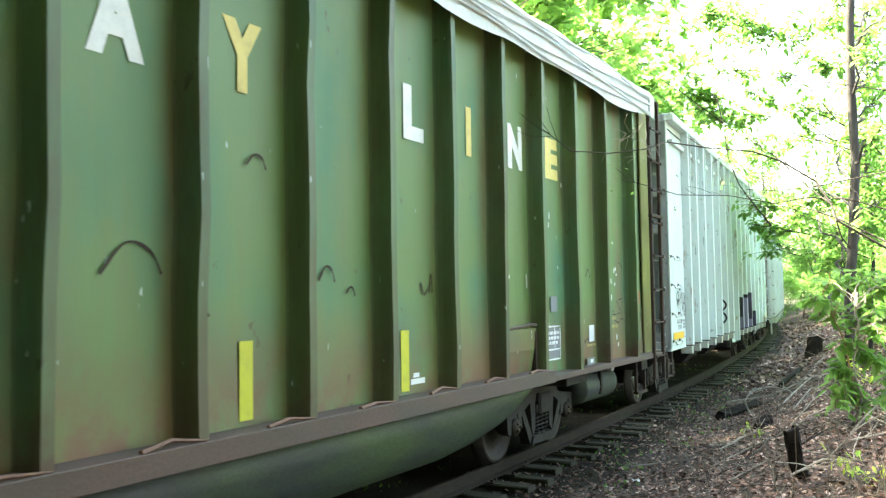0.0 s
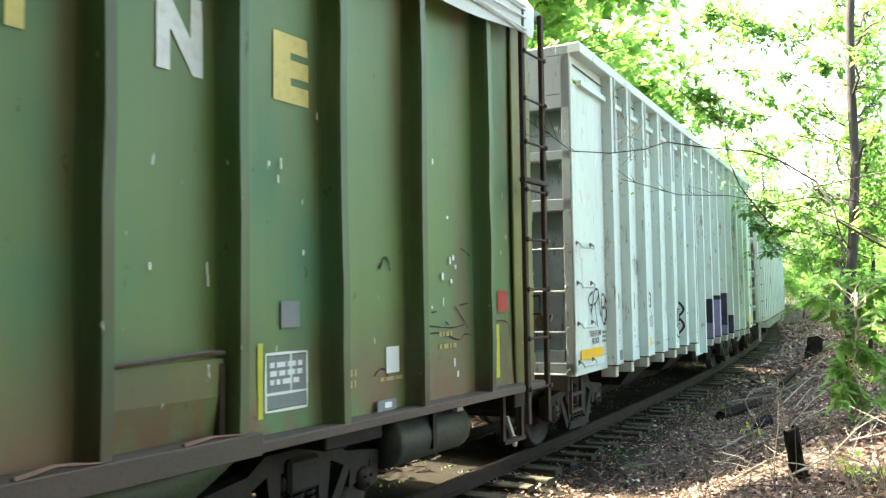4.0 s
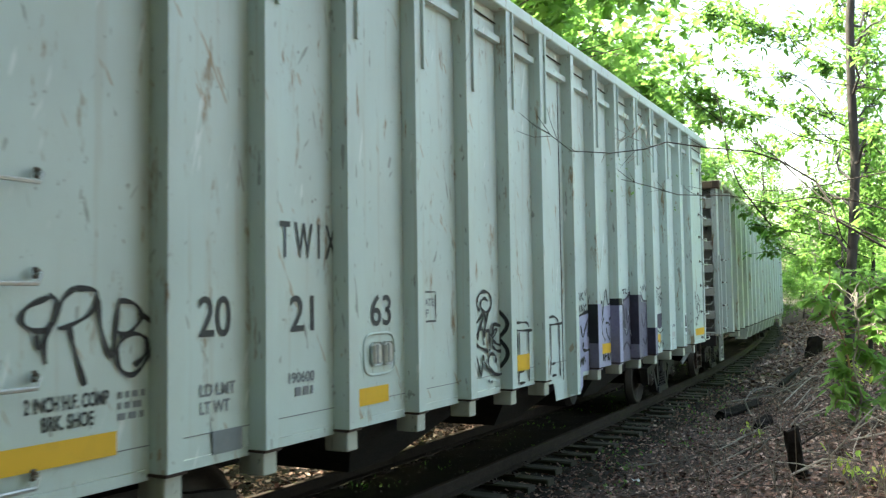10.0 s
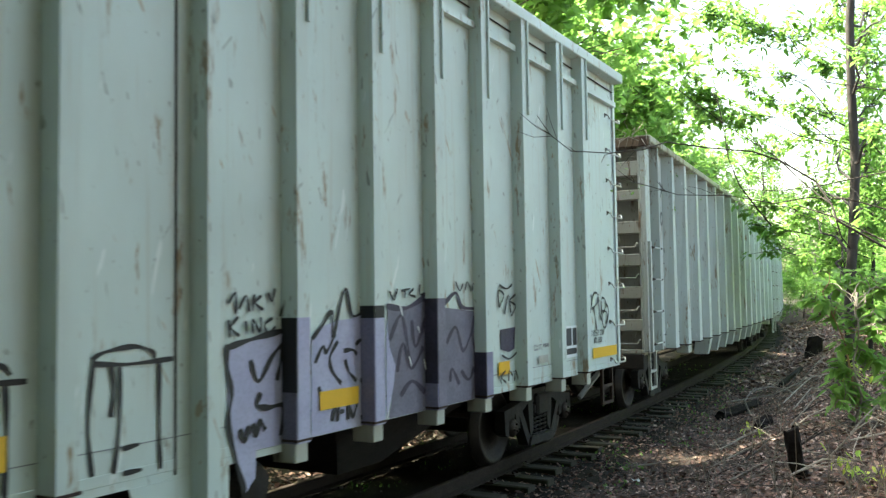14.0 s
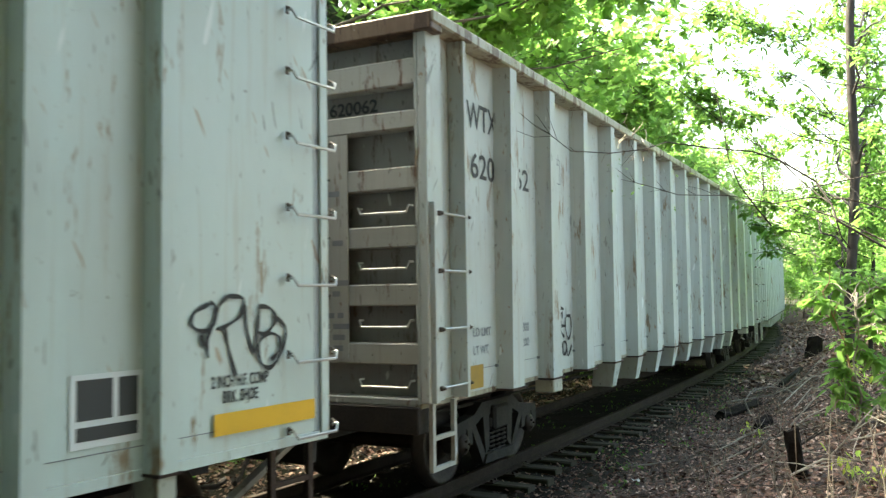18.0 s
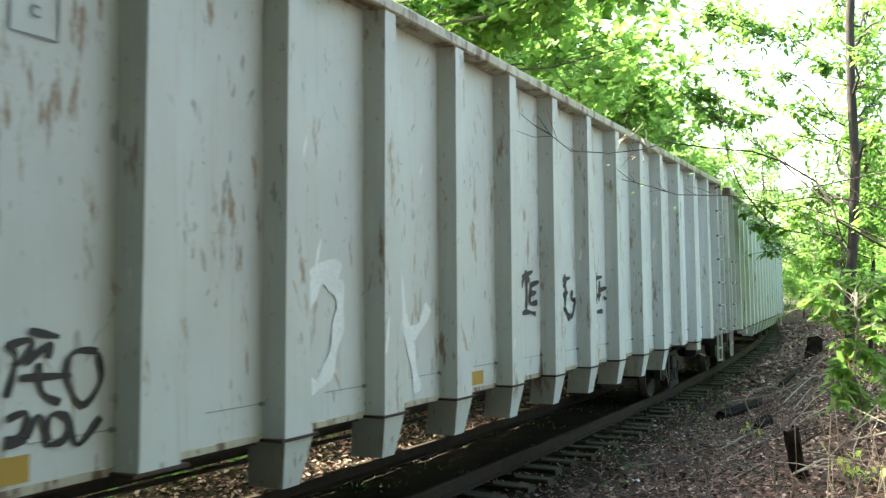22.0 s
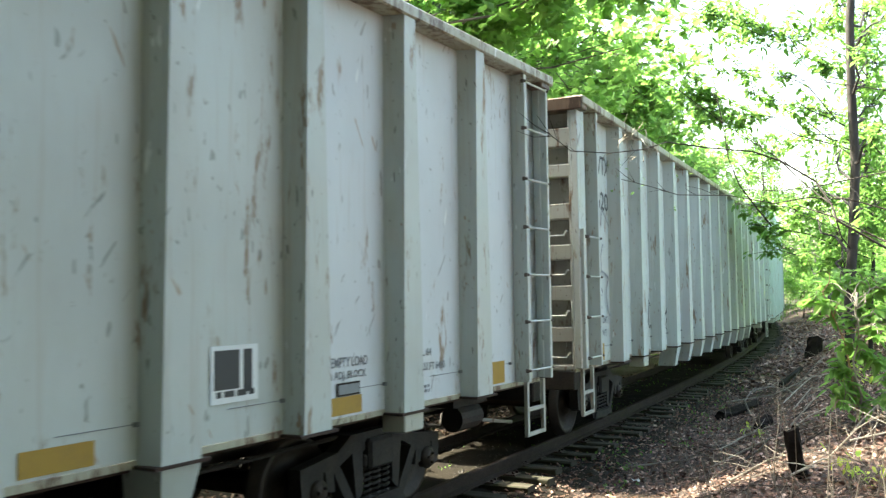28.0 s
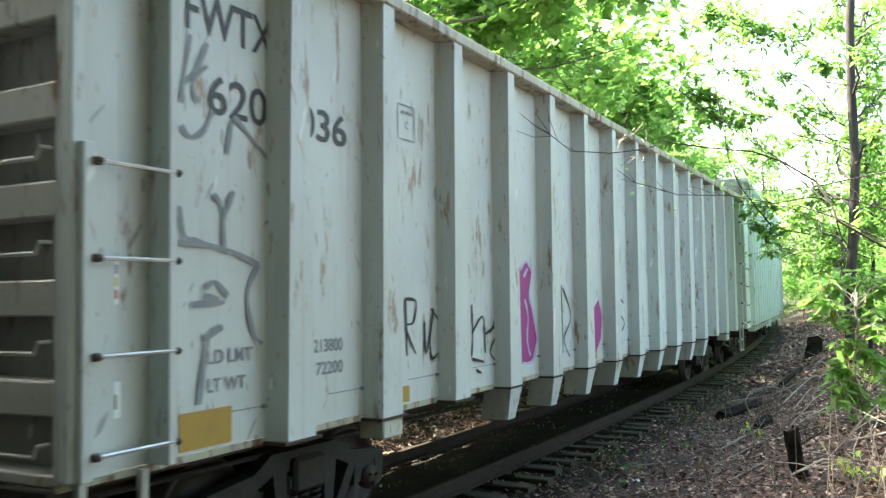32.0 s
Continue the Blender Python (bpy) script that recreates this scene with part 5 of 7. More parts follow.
    strokes(car, "graffiti", [[(-0.21, 2.04), (-0.14, 2.11), (-0.14, 1.97)], [(-0.11, 2.0), (-0.04, 2.09), (-0.01, 1.98)], [(0.04, 2.1), (0.02, 1.98)], [(0.11, 2.09), (0.05, 2.04), (0.13, 1.99)], [(0.18, 2.11), (0.22, 2.05), (0.25, 2.14)], [(-0.21, 1.93), (-0.2, 1.81)], [(-0.12, 1.95), (-0.19, 1.88), (-0.11, 1.82)], [(-0.05, 1.92), (-0.04, 1.83)], [(0.02, 1.83), (0.02, 1.93), (0.09, 1.84), (0.1, 1.94)], [(0.22, 1.93), (0.14, 1.89), (0.17, 1.83), (0.25, 1.87)], [(0.3, 1.94), (0.36, 2.04), (0.41, 1.88)], [(0.33, 1.95), (0.44, 1.96)]], 0.026, y - 0.006, SPRAY, "small black spray tag")
    strokes(car, "graffiti", [[(0.67, 1.76), (0.8, 1.86), (0.92, 1.96), (0.93, 1.76), (1.09, 2.14), (1.19, 1.92), (1.4, 1.99)], [(0.7, 1.58), (0.8, 1.7), (0.84, 1.65), (0.96, 1.79)], [(0.99, 1.73), (0.89, 1.62), (0.91, 1.51), (1.03, 1.4)], [(1.06, 1.65), (1.18, 1.65), (1.24, 1.61)], [(1.08, 1.58), (1.13, 1.48), (1.23, 1.4)], [(1.22, 1.69), (1.31, 1.72), (1.36, 1.59)], [(0.74, 1.4), (0.79, 1.28)], [(1.28, 1.41), (1.36, 1.32), (1.35, 1.15), (1.28, 1.1)], [(0.9, 1.12), (0.95, 1.25)], [(0.97, 1.11), (0.99, 1.22), (1.07, 1.24)], [(1.0, 1.18), (1.06, 1.18)], [(1.11, 1.11), (1.12, 1.22), (1.17, 1.12), (1.23, 1.23)]], 0.04, y - 0.006, SPRAY, "black spray outlines")
    strokes(car, "graffiti", [[(1.68, 1.99), (2.0, 1.97), (2.35, 2.08)], [(1.72, 1.7), (1.9, 1.91), (1.99, 1.71), (2.04, 1.5)], [(2.08, 1.86), (2.14, 1.62), (2.31, 1.86)], [(1.83, 1.42), (1.93, 1.66), (2.07, 1.44), (2.27, 1.61)], [(1.88, 1.21), (2.07, 1.32), (2.29, 1.2)]], 0.06, y - 0.006, DUSK, "dark spray zigzags")
    strokes(car, "graffiti", [[(1.89, 2.0), (1.93, 1.9)], [(2.03, 1.54), (2.07, 1.45)], [(2.28, 1.5), (2.31, 1.4)], [(2.18, 1.8), (2.21, 1.74)]], 0.02, y - 0.009, SPRAY_WHITE, "white spray glints")
    strokes(car, "graffiti", [[(2.68, 2.0), (2.9, 2.1), (3.03, 1.96), (3.35, 1.94)], [(3.31, 1.91), (3.22, 1.69), (3.32, 1.46)], [(2.7, 1.62), (2.89, 1.77), (3.03, 1.53), (3.23, 1.73)], [(2.76, 1.25), (2.8, 1.37), (2.94, 1.21)], [(2.98, 1.34), (3.13, 1.24), (3.25, 1.35)]], 0.055, y - 0.006, DUSK, "dark spray zigzags")
    strokes(car, "graffiti", [[(1.73, 2.12), (1.8, 2.04), (1.85, 2.14)], [(1.91, 2.12), (2.06, 2.14)], [(1.98, 2.13), (1.97, 2.06)], [(2.12, 2.14), (2.04, 2.09), (2.15, 2.07)], [(2.23, 2.18), (2.22, 2.09), (2.31, 2.1)]], 0.024, y - 0.006, SPRAY, "small black spray tag")
    strokes(car, "graffiti", [[(2.9, 2.21), (2.98, 2.12), (3.05, 2.19)], [(3.09, 2.12), (3.14, 2.21), (3.22, 2.11)], [(3.24, 2.12), (3.27, 2.19), (3.35, 2.14)]], 0.024, y - 0.006, SPRAY, "small black spray tag")
    strokes(car, "graffiti", [[(3.85, 1.94), (3.84, 2.12), (3.97, 2.07), (3.85, 1.94)], [(3.98, 1.86), (4.08, 2.07), (4.14, 1.88)], [(4.27, 2.08), (4.12, 2.01), (4.26, 1.95), (4.14, 1.84)], [(3.86, 2.18), (4.04, 2.14), (4.18, 2.19)]], 0.03, y - 0.006, SPRAY, "black spray tag")
    strokes(car, "graffiti", [[(3.84, 1.25), (3.84, 1.13)], [(3.95, 1.26), (3.85, 1.2), (3.97, 1.13)], [(4.03, 1.14), (4.04, 1.25), (4.13, 1.19)], [(4.17, 1.13), (4.2, 1.25), (4.27, 1.14), (4.29, 1.25)], [(3.87, 1.43), (4.05, 1.38), (4.24, 1.44)]], 0.026, y - 0.018, SPRAY, "black spray tag")
    for x, spans in ((0.41, ((1.04, 1.40, SLATE, LILAC), (1.40, 1.93, SPRAY, LILAC))), (1.38, ((1.04, 1.90, PURPLE, LILAC), (1.90, 2.0, SPRAY, SPRAY))), (2.39, ((1.04, 1.28, PURPLE, SLATE), (1.28, 2.05, DUSK, SLATE))), (3.35, ((1.04, 1.50, DUSK, PURPLE),))):
        for lo, hi, near, front in spans:
            part("graffiti", hat_rib(x - 0.076, -yi - 0.002, -yo - 0.002, lo, hi, 0.006, 0.012, 0.006, 0.012), near, car, "dark spray on the side of a post")
            part("graffiti", Shape().box(x - 0.068, x + 0.068, -yo - 0.005, -yo - 0.001, lo, hi), front, car, "purple spray over a post")
    return car


post_hopper("hopper_car", "pale blue-grey hopper car with narrow posts and black and purple graffiti", 27.358)


# ---- green gondola with a tarpaulin ----
def green_gondola():
    base = 6.6
    c = 0.0
    car = new_car("green_gondola_car", "faded green rust-stained gondola car under a white tarpaulin", 7.0 - c, base)
    u0, u1, w0, w1, yi, yo = -11.3 + c, 10.22 + c, 1.12, 5.12, 1.525, 1.71
    ribs = [1.23 - 1.065 * k for k in range(10, -1, -1)] + [2.32, 3.40, 4.475, 5.52, 6.575, 7.72, 8.96]
    for side in (-1, 1):
        y_in, y_out = yi * side, yo * side
        edges = [u0] + ribs + [u1]
        for i in range(len(edges) - 1):
            part("panel", dished(edges[i], edges[i + 1], w0, w1, y_in, 0.025, i * 3 + side, 5, 12), GREEN, car)
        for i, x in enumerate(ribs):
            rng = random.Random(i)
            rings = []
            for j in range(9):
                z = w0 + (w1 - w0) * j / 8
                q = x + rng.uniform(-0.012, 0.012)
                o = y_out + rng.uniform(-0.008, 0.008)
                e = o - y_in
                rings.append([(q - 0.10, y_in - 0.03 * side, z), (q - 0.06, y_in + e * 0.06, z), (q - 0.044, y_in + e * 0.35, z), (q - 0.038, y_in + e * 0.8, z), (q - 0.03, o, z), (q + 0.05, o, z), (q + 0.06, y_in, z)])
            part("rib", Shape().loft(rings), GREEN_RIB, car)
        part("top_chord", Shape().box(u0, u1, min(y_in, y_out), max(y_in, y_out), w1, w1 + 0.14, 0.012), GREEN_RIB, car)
        e = 5.65 + c
        part("side_sill", Shape().box(-6.6 + c, e, min(y_in - 0.02 * side, y_out + 0.04 * side), max(y_in - 0.02 * side, y_out + 0.04 * side), 1.05, 1.20, 0.006), SILL, car)
        part("side_sill", Shape().box(e, u1, min(y_in, y_out + 0.02 * side), max(y_in, y_out + 0.02 * side), 1.06, 1.13, 0.006), SILL, car)
        part("side_sill", Shape().box(u0, -6.6 + c, min(y_in, y_out + 0.02 * side), max(y_in, y_out + 0.02 * side), 1.06, 1.13, 0.006), SILL, car)
        for x in (9.66 + c, 10.16 + c):
            part("ladder_stile", Shape().box(x - 0.035, x + 0.035, min(y_out, y_out + 0.05 * side), max(y_out, y_out + 0.05 * side), 0.72, 5.2, 0.008), RUSTY, car)
        for w in (1.08, 1.61, 2.13, 2.66, 3.19, 3.70, 4.17, 4.68):
            part("rung", Shape().tube([(9.66 + c, y_out + 0.05 * side, w), (10.18 + c, y_out + 0.05 * side, w)], 0.014, 6), RUSTY, car)
            for x in (9.66, 10.17):
                part("rung_bolt", Shape().lathe([(y_out + 0.04 * side, 0.03), (y_out + 0.075 * side, 0.026), (y_out + 0.078 * side, 0.004)], 7, (x, 0, w)), RUSTY, car)
        part("corner_sheet", Shape().box(9.76 + c, u1, min(y_in, y_in + 0.03 * side), max(y_in, y_in + 0.03 * side), w0, w1, 0.01), OLIVE, car)
        part("ladder_clamp", Shape().box(9.60 + c, 10.20 + c, min(y_out, y_out + 0.07 * side), max(y_out, y_out + 0.07 * side), 3.27, 3.32, 0.006), RUSTY, car)
        part("step", Shape().box(9.66 + c, 9.72 + c, 1.4 * side, 1.44 * side, 0.5, 1.1).box(10.10 + c, 10.16 + c, 1.4 * side, 1.44 * side, 0.5, 1.1).box(9.66 + c, 10.16 + c, 1.38 * side, 1.46 * side, 0.48, 0.52), RUSTY, car)
    # the bulging belly between the trucks
    rings = []
    for u, low in ((5.78, 0.97), (5.70, 0.82), (5.5, 0.62), (5.2, 0.44), (4.7, 0.32), (4.0, 0.25), (0.0, 0.22), (-4.5, 0.25), (-5.6, 0.44), (-6.1, 0.75), (-6.2, 0.97)):
        ring = []
        for k in range(15):
            a = math.pi * k / 14
            ring.append((u + c, -1.46 * math.copysign(abs(math.cos(a)) ** 0.55, math.cos(a)), 1.04 - (1.04 - low) * math.sin(a) ** 0.8))
        rings.append(ring)
    part("belly", Shape().loft(rings), BELLY, car, "dark mossy green belly tank", True)
    part("floor", Shape().box(u0 + 0.1, u1 - 0.1, -1.46, 1.46, 1.05, 1.09), RUSTY, car)
    part("centre_sill", Shape().box(5.7 + c, u1, -0.32, 0.32, 0.70, 1.04, 0.01), DARK, car)
    for x, out in ((u0, -1), (u1, 1)):
        part("end_wall", Shape().box(min(x, x - out * 0.05), max(x, x - out * 0.05), -yi, yi, w0, w1, 0.01), GREEN_RIB, car)
        for w in (1.3, 2.1, 2.9, 3.7, 4.5):
            part("end_beam", Shape().box(min(x, x + out * 0.1), max(x, x + out * 0.1), -yi, yi, w, w + 0.12, 0.01), GREEN_RIB, car)
        part("end_sill", Shape().box(min(x, x - out * 0.3), max(x, x - out * 0.3), -1.45, 1.45, 0.84, 1.05, 0.012), DARK, car)
        coupler(car, x, out)
    part("air_reservoir", Shape().tube([(8.0 + c, -1.0, 0.72), (8.08 + c, -1.0, 0.72), (9.2 + c, -1.0, 0.72), (9.3 + c, -1.0, 0.72)], 0.24, 18), BELLY, car, smooth=True)
    part("reservoir_strap", Shape().box(8.55 + c, 8.62 + c, -1.25, -1.2, 0.6, 1.05), DARK, car)
    part("reservoir_plate", Shape().box(9.0 + c, 9.12 + c, -1.26, -1.2, 0.9, 1.05), GALV, car)
    part("bolster_pad", Shape().box(6.6 + c, 7.35 + c, -1.5, -1.1, 0.90, 1.02, 0.015), DARK, car)
    part("air_hose", Shape().tube([(10.2 + c, -1.2, 0.7), (10.25 + c, -1.25, 0.48), (10.4 + c, -1.2, 0.36), (10.6 + c, -1.1, 0.40)], 0.03, 7), CREAM, car, "pale hose with a worn end")
    for u in (6.8 + c, -7.6 + c):
        add_truck(car, u, base)
    y = -yi + 0.012
    for ch, a, b, m in (("W", -1.75, -1.30, YELLOW), ("A", -0.55, -0.13, WHITE), ("Y", 0.53, 0.92, YELLOW), ("L", 2.80, 3.15, WHITE), ("I", 3.99, 4.10, YELLOW), ("N", 4.97, 5.35, WHITE), ("E", 6.02, 6.46, YELLOW)):
        lettering(car, ch, a + c, 3.50, b + c, 4.01, -yi + 0.013, m, bold=0.06)
    y = -yi + 0.004
    for a, lo, hi in ((0.68, 1.24, 1.78), (2.70, 1.23, 1.77), (9.25, 1.22, 1.77)):
        patch(car, "stripe", a + c, a + 0.19 - 0.06 * (a < 9) + c, lo, hi, y, LEMON, "yellow reflective stripe")
    patch(car, "red_patch", 9.42 + c, 9.65 + c, 1.90, 2.12, y, RED)
    patch(car, "white_card", 7.38 + c, 7.57 + c, 1.43, 1.65, y, SPRAY_WHITE)
    patch(car, "routing_box", 7.19 + c, 7.46 + c, 1.13, 1.22, y - 0.04, GREYINK)
    patch(car, "routing_card", 7.29 + c, 7.39 + c, 1.155, 1.20, y - 0.045, SPRAY_WHITE)
    patch(car, "white_patch", 2.86 + c, 3.10 + c, 1.28, 1.33, y, SPRAY_WHITE)
    patch(car, "white_patch", 2.9 + c, 3.0 + c, 1.34, 1.38, y, SPRAY_WHITE)
    strokes(car, "data_plate_frame", [[(5.92 + c, 1.68), (6.36 + c, 1.68)], [(6.36 + c, 1.68), (6.36 + c, 1.28)], [(6.36 + c, 1.28), (5.92 + c, 1.28)], [(5.92 + c, 1.28), (5.92 + c, 1.68)], [(5.92 + c, 1.40), (6.36 + c, 1.40)], [(6.18 + c, 1.68), (6.18 + c, 1.40)]], 0.022, y, SPRAY_WHITE)
    patch(car, "data_plate_field", 5.94 + c, 6.34 + c, 1.3, 1.66, y + 0.002, GREYINK)
    bars(car, 5.96 + c, 6.3 + c, 1.44, 1.62, 3, y - 0.003, SPRAY_WHITE)
    bars(car, 6.84 + c, 6.96 + c, 1.32, 1.50, 2, y, YELLOW_OLD)
    bars(car, 7.29 + c, 7.73 + c, 1.35, 1.40, 1, y, YELLOW_OLD)
    bars(car, 8.24 + c, 8.48 + c, 1.67, 1.74, 1, y, YELLOW_OLD, seed=7)
    bars(car, 8.24 + c, 8.55 + c, 1.555, 1.625, 1, y, YELLOW_OLD, seed=8)
    patch(car, "stripe", 5.84 + c, 5.89 + c, 1.24, 1.76, y, LEMON, "narrow yellow stripe")
    patch(car, "grey_patch", 6.08 + c, 6.28 + c, 1.86, 2.05, y, GREYINK)
    rng = random.Random(31)
    for k in range(12):
        a, w, n = rng.choice((rng.uniform(4.9, 5.4), rng.uniform(5.9, 6.5), rng.uniform(8.0, 8.8))), rng.uniform(1.9, 3.6), rng.uniform(0.02, 0.09)
        patch(car, "paint_chip", a + c, a + 0.016 + c, w, w + n, y, WHITE)
    for k in range(9):
        a = 5.5 - 1.064 * k
        part("debris", Shape().tube([(a - 0.5 + c, -yo - 0.01, 1.205), (a - 0.25 + c, -yo + 0.02, 1.22 + 0.01 * (k % 3)), (a + c, -yo - 0.01, 1.205)], 0.02, 5, 0.008), LITTER, car, "dead leaves caught on the ledge")
    pocket = part("pocket", Shape().loft([[(a, -yi + 0.01, w), (a, -yi - e, w), (b, -yi - e, w), (b, -yi + 0.01, w)] for w, e, a, b in ((1.16, 0.02, 4.54, 5.42), (1.45, 0.075, 4.53, 5.42), (1.69, 0.085, 4.52, 5.43))]), GREEN, car, "green pocket sheet with a rusty lip")
    part("lip", Shape().tube([(4.53, -yi - 0.06, 1.675), (4.62, -yi - 0.092, 1.70), (5.0, -yi - 0.095, 1.72), (5.30, -yi - 0.09, 1.735), (5.44, -yi - 0.08, 1.725)], 0.018, 6), SILL, pocket)
    part("side_gap", Shape().box(5.40, 5.445, -yi - 0.088, -yi, 1.18, 1.66), RUSTY, pocket)
    # scars left by a grapple
    for k, (a, w, d, e) in enumerate(((-0.45, 2.22, 0.45, 0.14), (0.2, 1.98, 0.2, -0.01), (0.75, 3.0, 0.2, 0.03), (1.55, 2.2, 0.2, 0.06), (1.9, 2.1, 0.12, 0.0), (3.05, 2.2, 0.12, -0.16), (3.2, 2.1, 0.05, 0.12), (7.2, 1.42, 0.2, 0.0), (7.3, 2.3, 0.15, 0.05))):
        strokes(car, "scar", [[(a + c, w), (a + d * 0.4 + c, w + e + 0.05), (a + d * 0.8 + c, w + e * 0.8 + 0.04), (a + d + c, w + e * 0.2 - 0.02)]], 0.022, y, RUSTY, "rusty scrape")
    strokes(car, "scar", [[(8.06, 1.80), (8.3, 1.78), (8.5, 1.77), (8.7, 1.79)], [(8.08, 1.73), (8.3, 1.725), (8.59, 1.65), (8.72, 1.70), (8.84, 1.68)], [(8.53, 1.97), (8.62, 1.9), (8.70, 1.83), (8.77, 1.76)], [(8.35, 1.83), (8.42, 1.8)], [(8.10, 1.92), (8.2, 1.93)]], 0.017, y, RUSTY, "long rusty cracks")
    strokes(car, "scar", [[(8.66, 2.53), (8.76, 2.50), (8.84, 2.46)], [(8.62, 1.98), (8.8, 2.0)], [(9.27, 1.78), (9.45, 1.81), (9.6, 1.79), (9.67, 1.74), (9.67, 1.64)]], 0.017, y, RUSTY, "rusty scrapes")
    for a, w, n in ((8.50, 2.41, 0.05), (8.44, 2.37, 0.07), (8.54, 2.33, 0.04), (8.30, 2.22, 0.07), (8.46, 2.19, 0.04), (8.5, 1.40, 0.08), (8.4, 2.8, 0.03), (8.56, 1.30, 0.06)):
        patch(car, "paint_chip", a + c, a + 0.03 + c, w, w + n, y, SPRAY_WHITE)
    # tarpaulin, pulled over the top and hanging in folds over the edge
    sh = Shape()
    us = [u0 + (9.95 + c - u0) * i / 120 for i in range(121)]
    prof = [(-1.755, 4.78), (-1.755, 4.92), (-1.75, 5.08), (-1.755, 5.22), (-1.66, 5.32), (-1.3, 5.42), (-0.7, 5.52), (0, 5.55), (0.7, 5.52), (1.3, 5.42), (1.66, 5.32), (1.755, 5.2), (1.755, 4.95), (1.755, 4.78)]
    for i, u in enumerate(us):
        sag = 0.022 * math.sin(u * 1.3) + 0.03 * noise.noise((u * 0.8, 3, 0))
        lift = 0.10 * smooth01((u - 8.3 - c) / 1.6)
        for j, (yy, zz) in enumerate(prof):
            edge = 1.0 if j in (0, len(prof) - 1) else 0.5 if j in (1, len(prof) - 2) else 0.15
            fold = 0.008 * math.sin(u * 3 + j * 2.2) + 0.014 * noise.noise((u * 1.2, j * 2.0, 1))
            sh.v.append((u + 0.10 * (zz - 5.0), yy * (1 + fold * 0.5), zz + sag * edge + lift * edge + fold))
    n = len(prof)
    for i in range(len(us) - 1):
        for j in range(n - 1):
            sh.f.append((i * n + j, (i + 1) * n + j, (i + 1) * n + j + 1, i * n + j + 1))
    part("tarpaulin", sh, TARP, car, "white tarpaulin with folds", True)
    for k in range(5):
        pts = [(u0 + 21.0 * i / 40, -1.775 - 0.006 * math.sin(i * 1.3 + k), 4.86 + 0.085 * k + 0.03 * math.sin(i * 0.7 + k * 2) + 0.04 * noise.noise((i * 0.3, k, 2))) for i in range(41)]
        part("tarpaulin_fold", Shape().tube(pts, 0.014, 5), TARP, car)
    return car


green_gondola()
post_hopper("hopper_car", "pale blue-grey hopper car far back in the train", 89.86, False)
ribbed_gondola("gondola_car", "pale grey gondola car at the back of the train", 109.4, False)


# ---- trees and undergrowth ----
def leaf_quad(sh, p, d, up, size):
    """One leaf: a folded pointed blade."""
    side = d.cross(up)
    if side.length < 1e-4:
        side = d.orthogonal()
    side.normalize()
    w = size * 0.27
    a, b = p, p + d * size
    m = p + d * size * 0.45
    k = len(sh.v)
    sh.v += [tuple(a), tuple(m + side * w), tuple(b), tuple(m - side * w)]
    sh.f += [(k, k + 1, k + 2), (k, k + 2, k + 3)]


def leaf_blade(sh, p, d, up, size, half):
    """One leaf folded along its midrib; half: one side's outline as (along, across)."""
    side = d.cross(up)
    if side.length < 1e-4:
        side = d.orthogonal()
    side.normalize()
    lift = side.cross(d) * 0.25
    droop = Vector((0, 0, -0.18))
    k, n = len(sh.v), len(half)
    sh.v += [tuple(p), tuple(p + (d + droop) * size)]
    for sgn in (1, -1):
        sh.v += [tuple(p + (d * a + droop * a * a + (side * sgn + lift) * b) * size) for a, b in half]
    sh.f += [(k, *range(k + 2, k + 2 + n), k + 1), (k, k + 1, *range(k + 1 + 2 * n, k + 1 + n, -1))]


OVAL = [(0.18, 0.15), (0.42, 0.23), (0.68, 0.19), (0.87, 0.08)]
MAPLE = [(-0.05, 0.30), (0.22, 0.30), (0.25, 0.55), (0.46, 0.42), (0.62, 0.44), (0.66, 0.18)]


def rand_dir(rng):
    while True:
        v = Vector((rng.uniform(-1, 1), rng.uniform(-1, 1), rng.uniform(-1, 1)))
        if 0.05 < v.length < 1:
            return v.normalized()


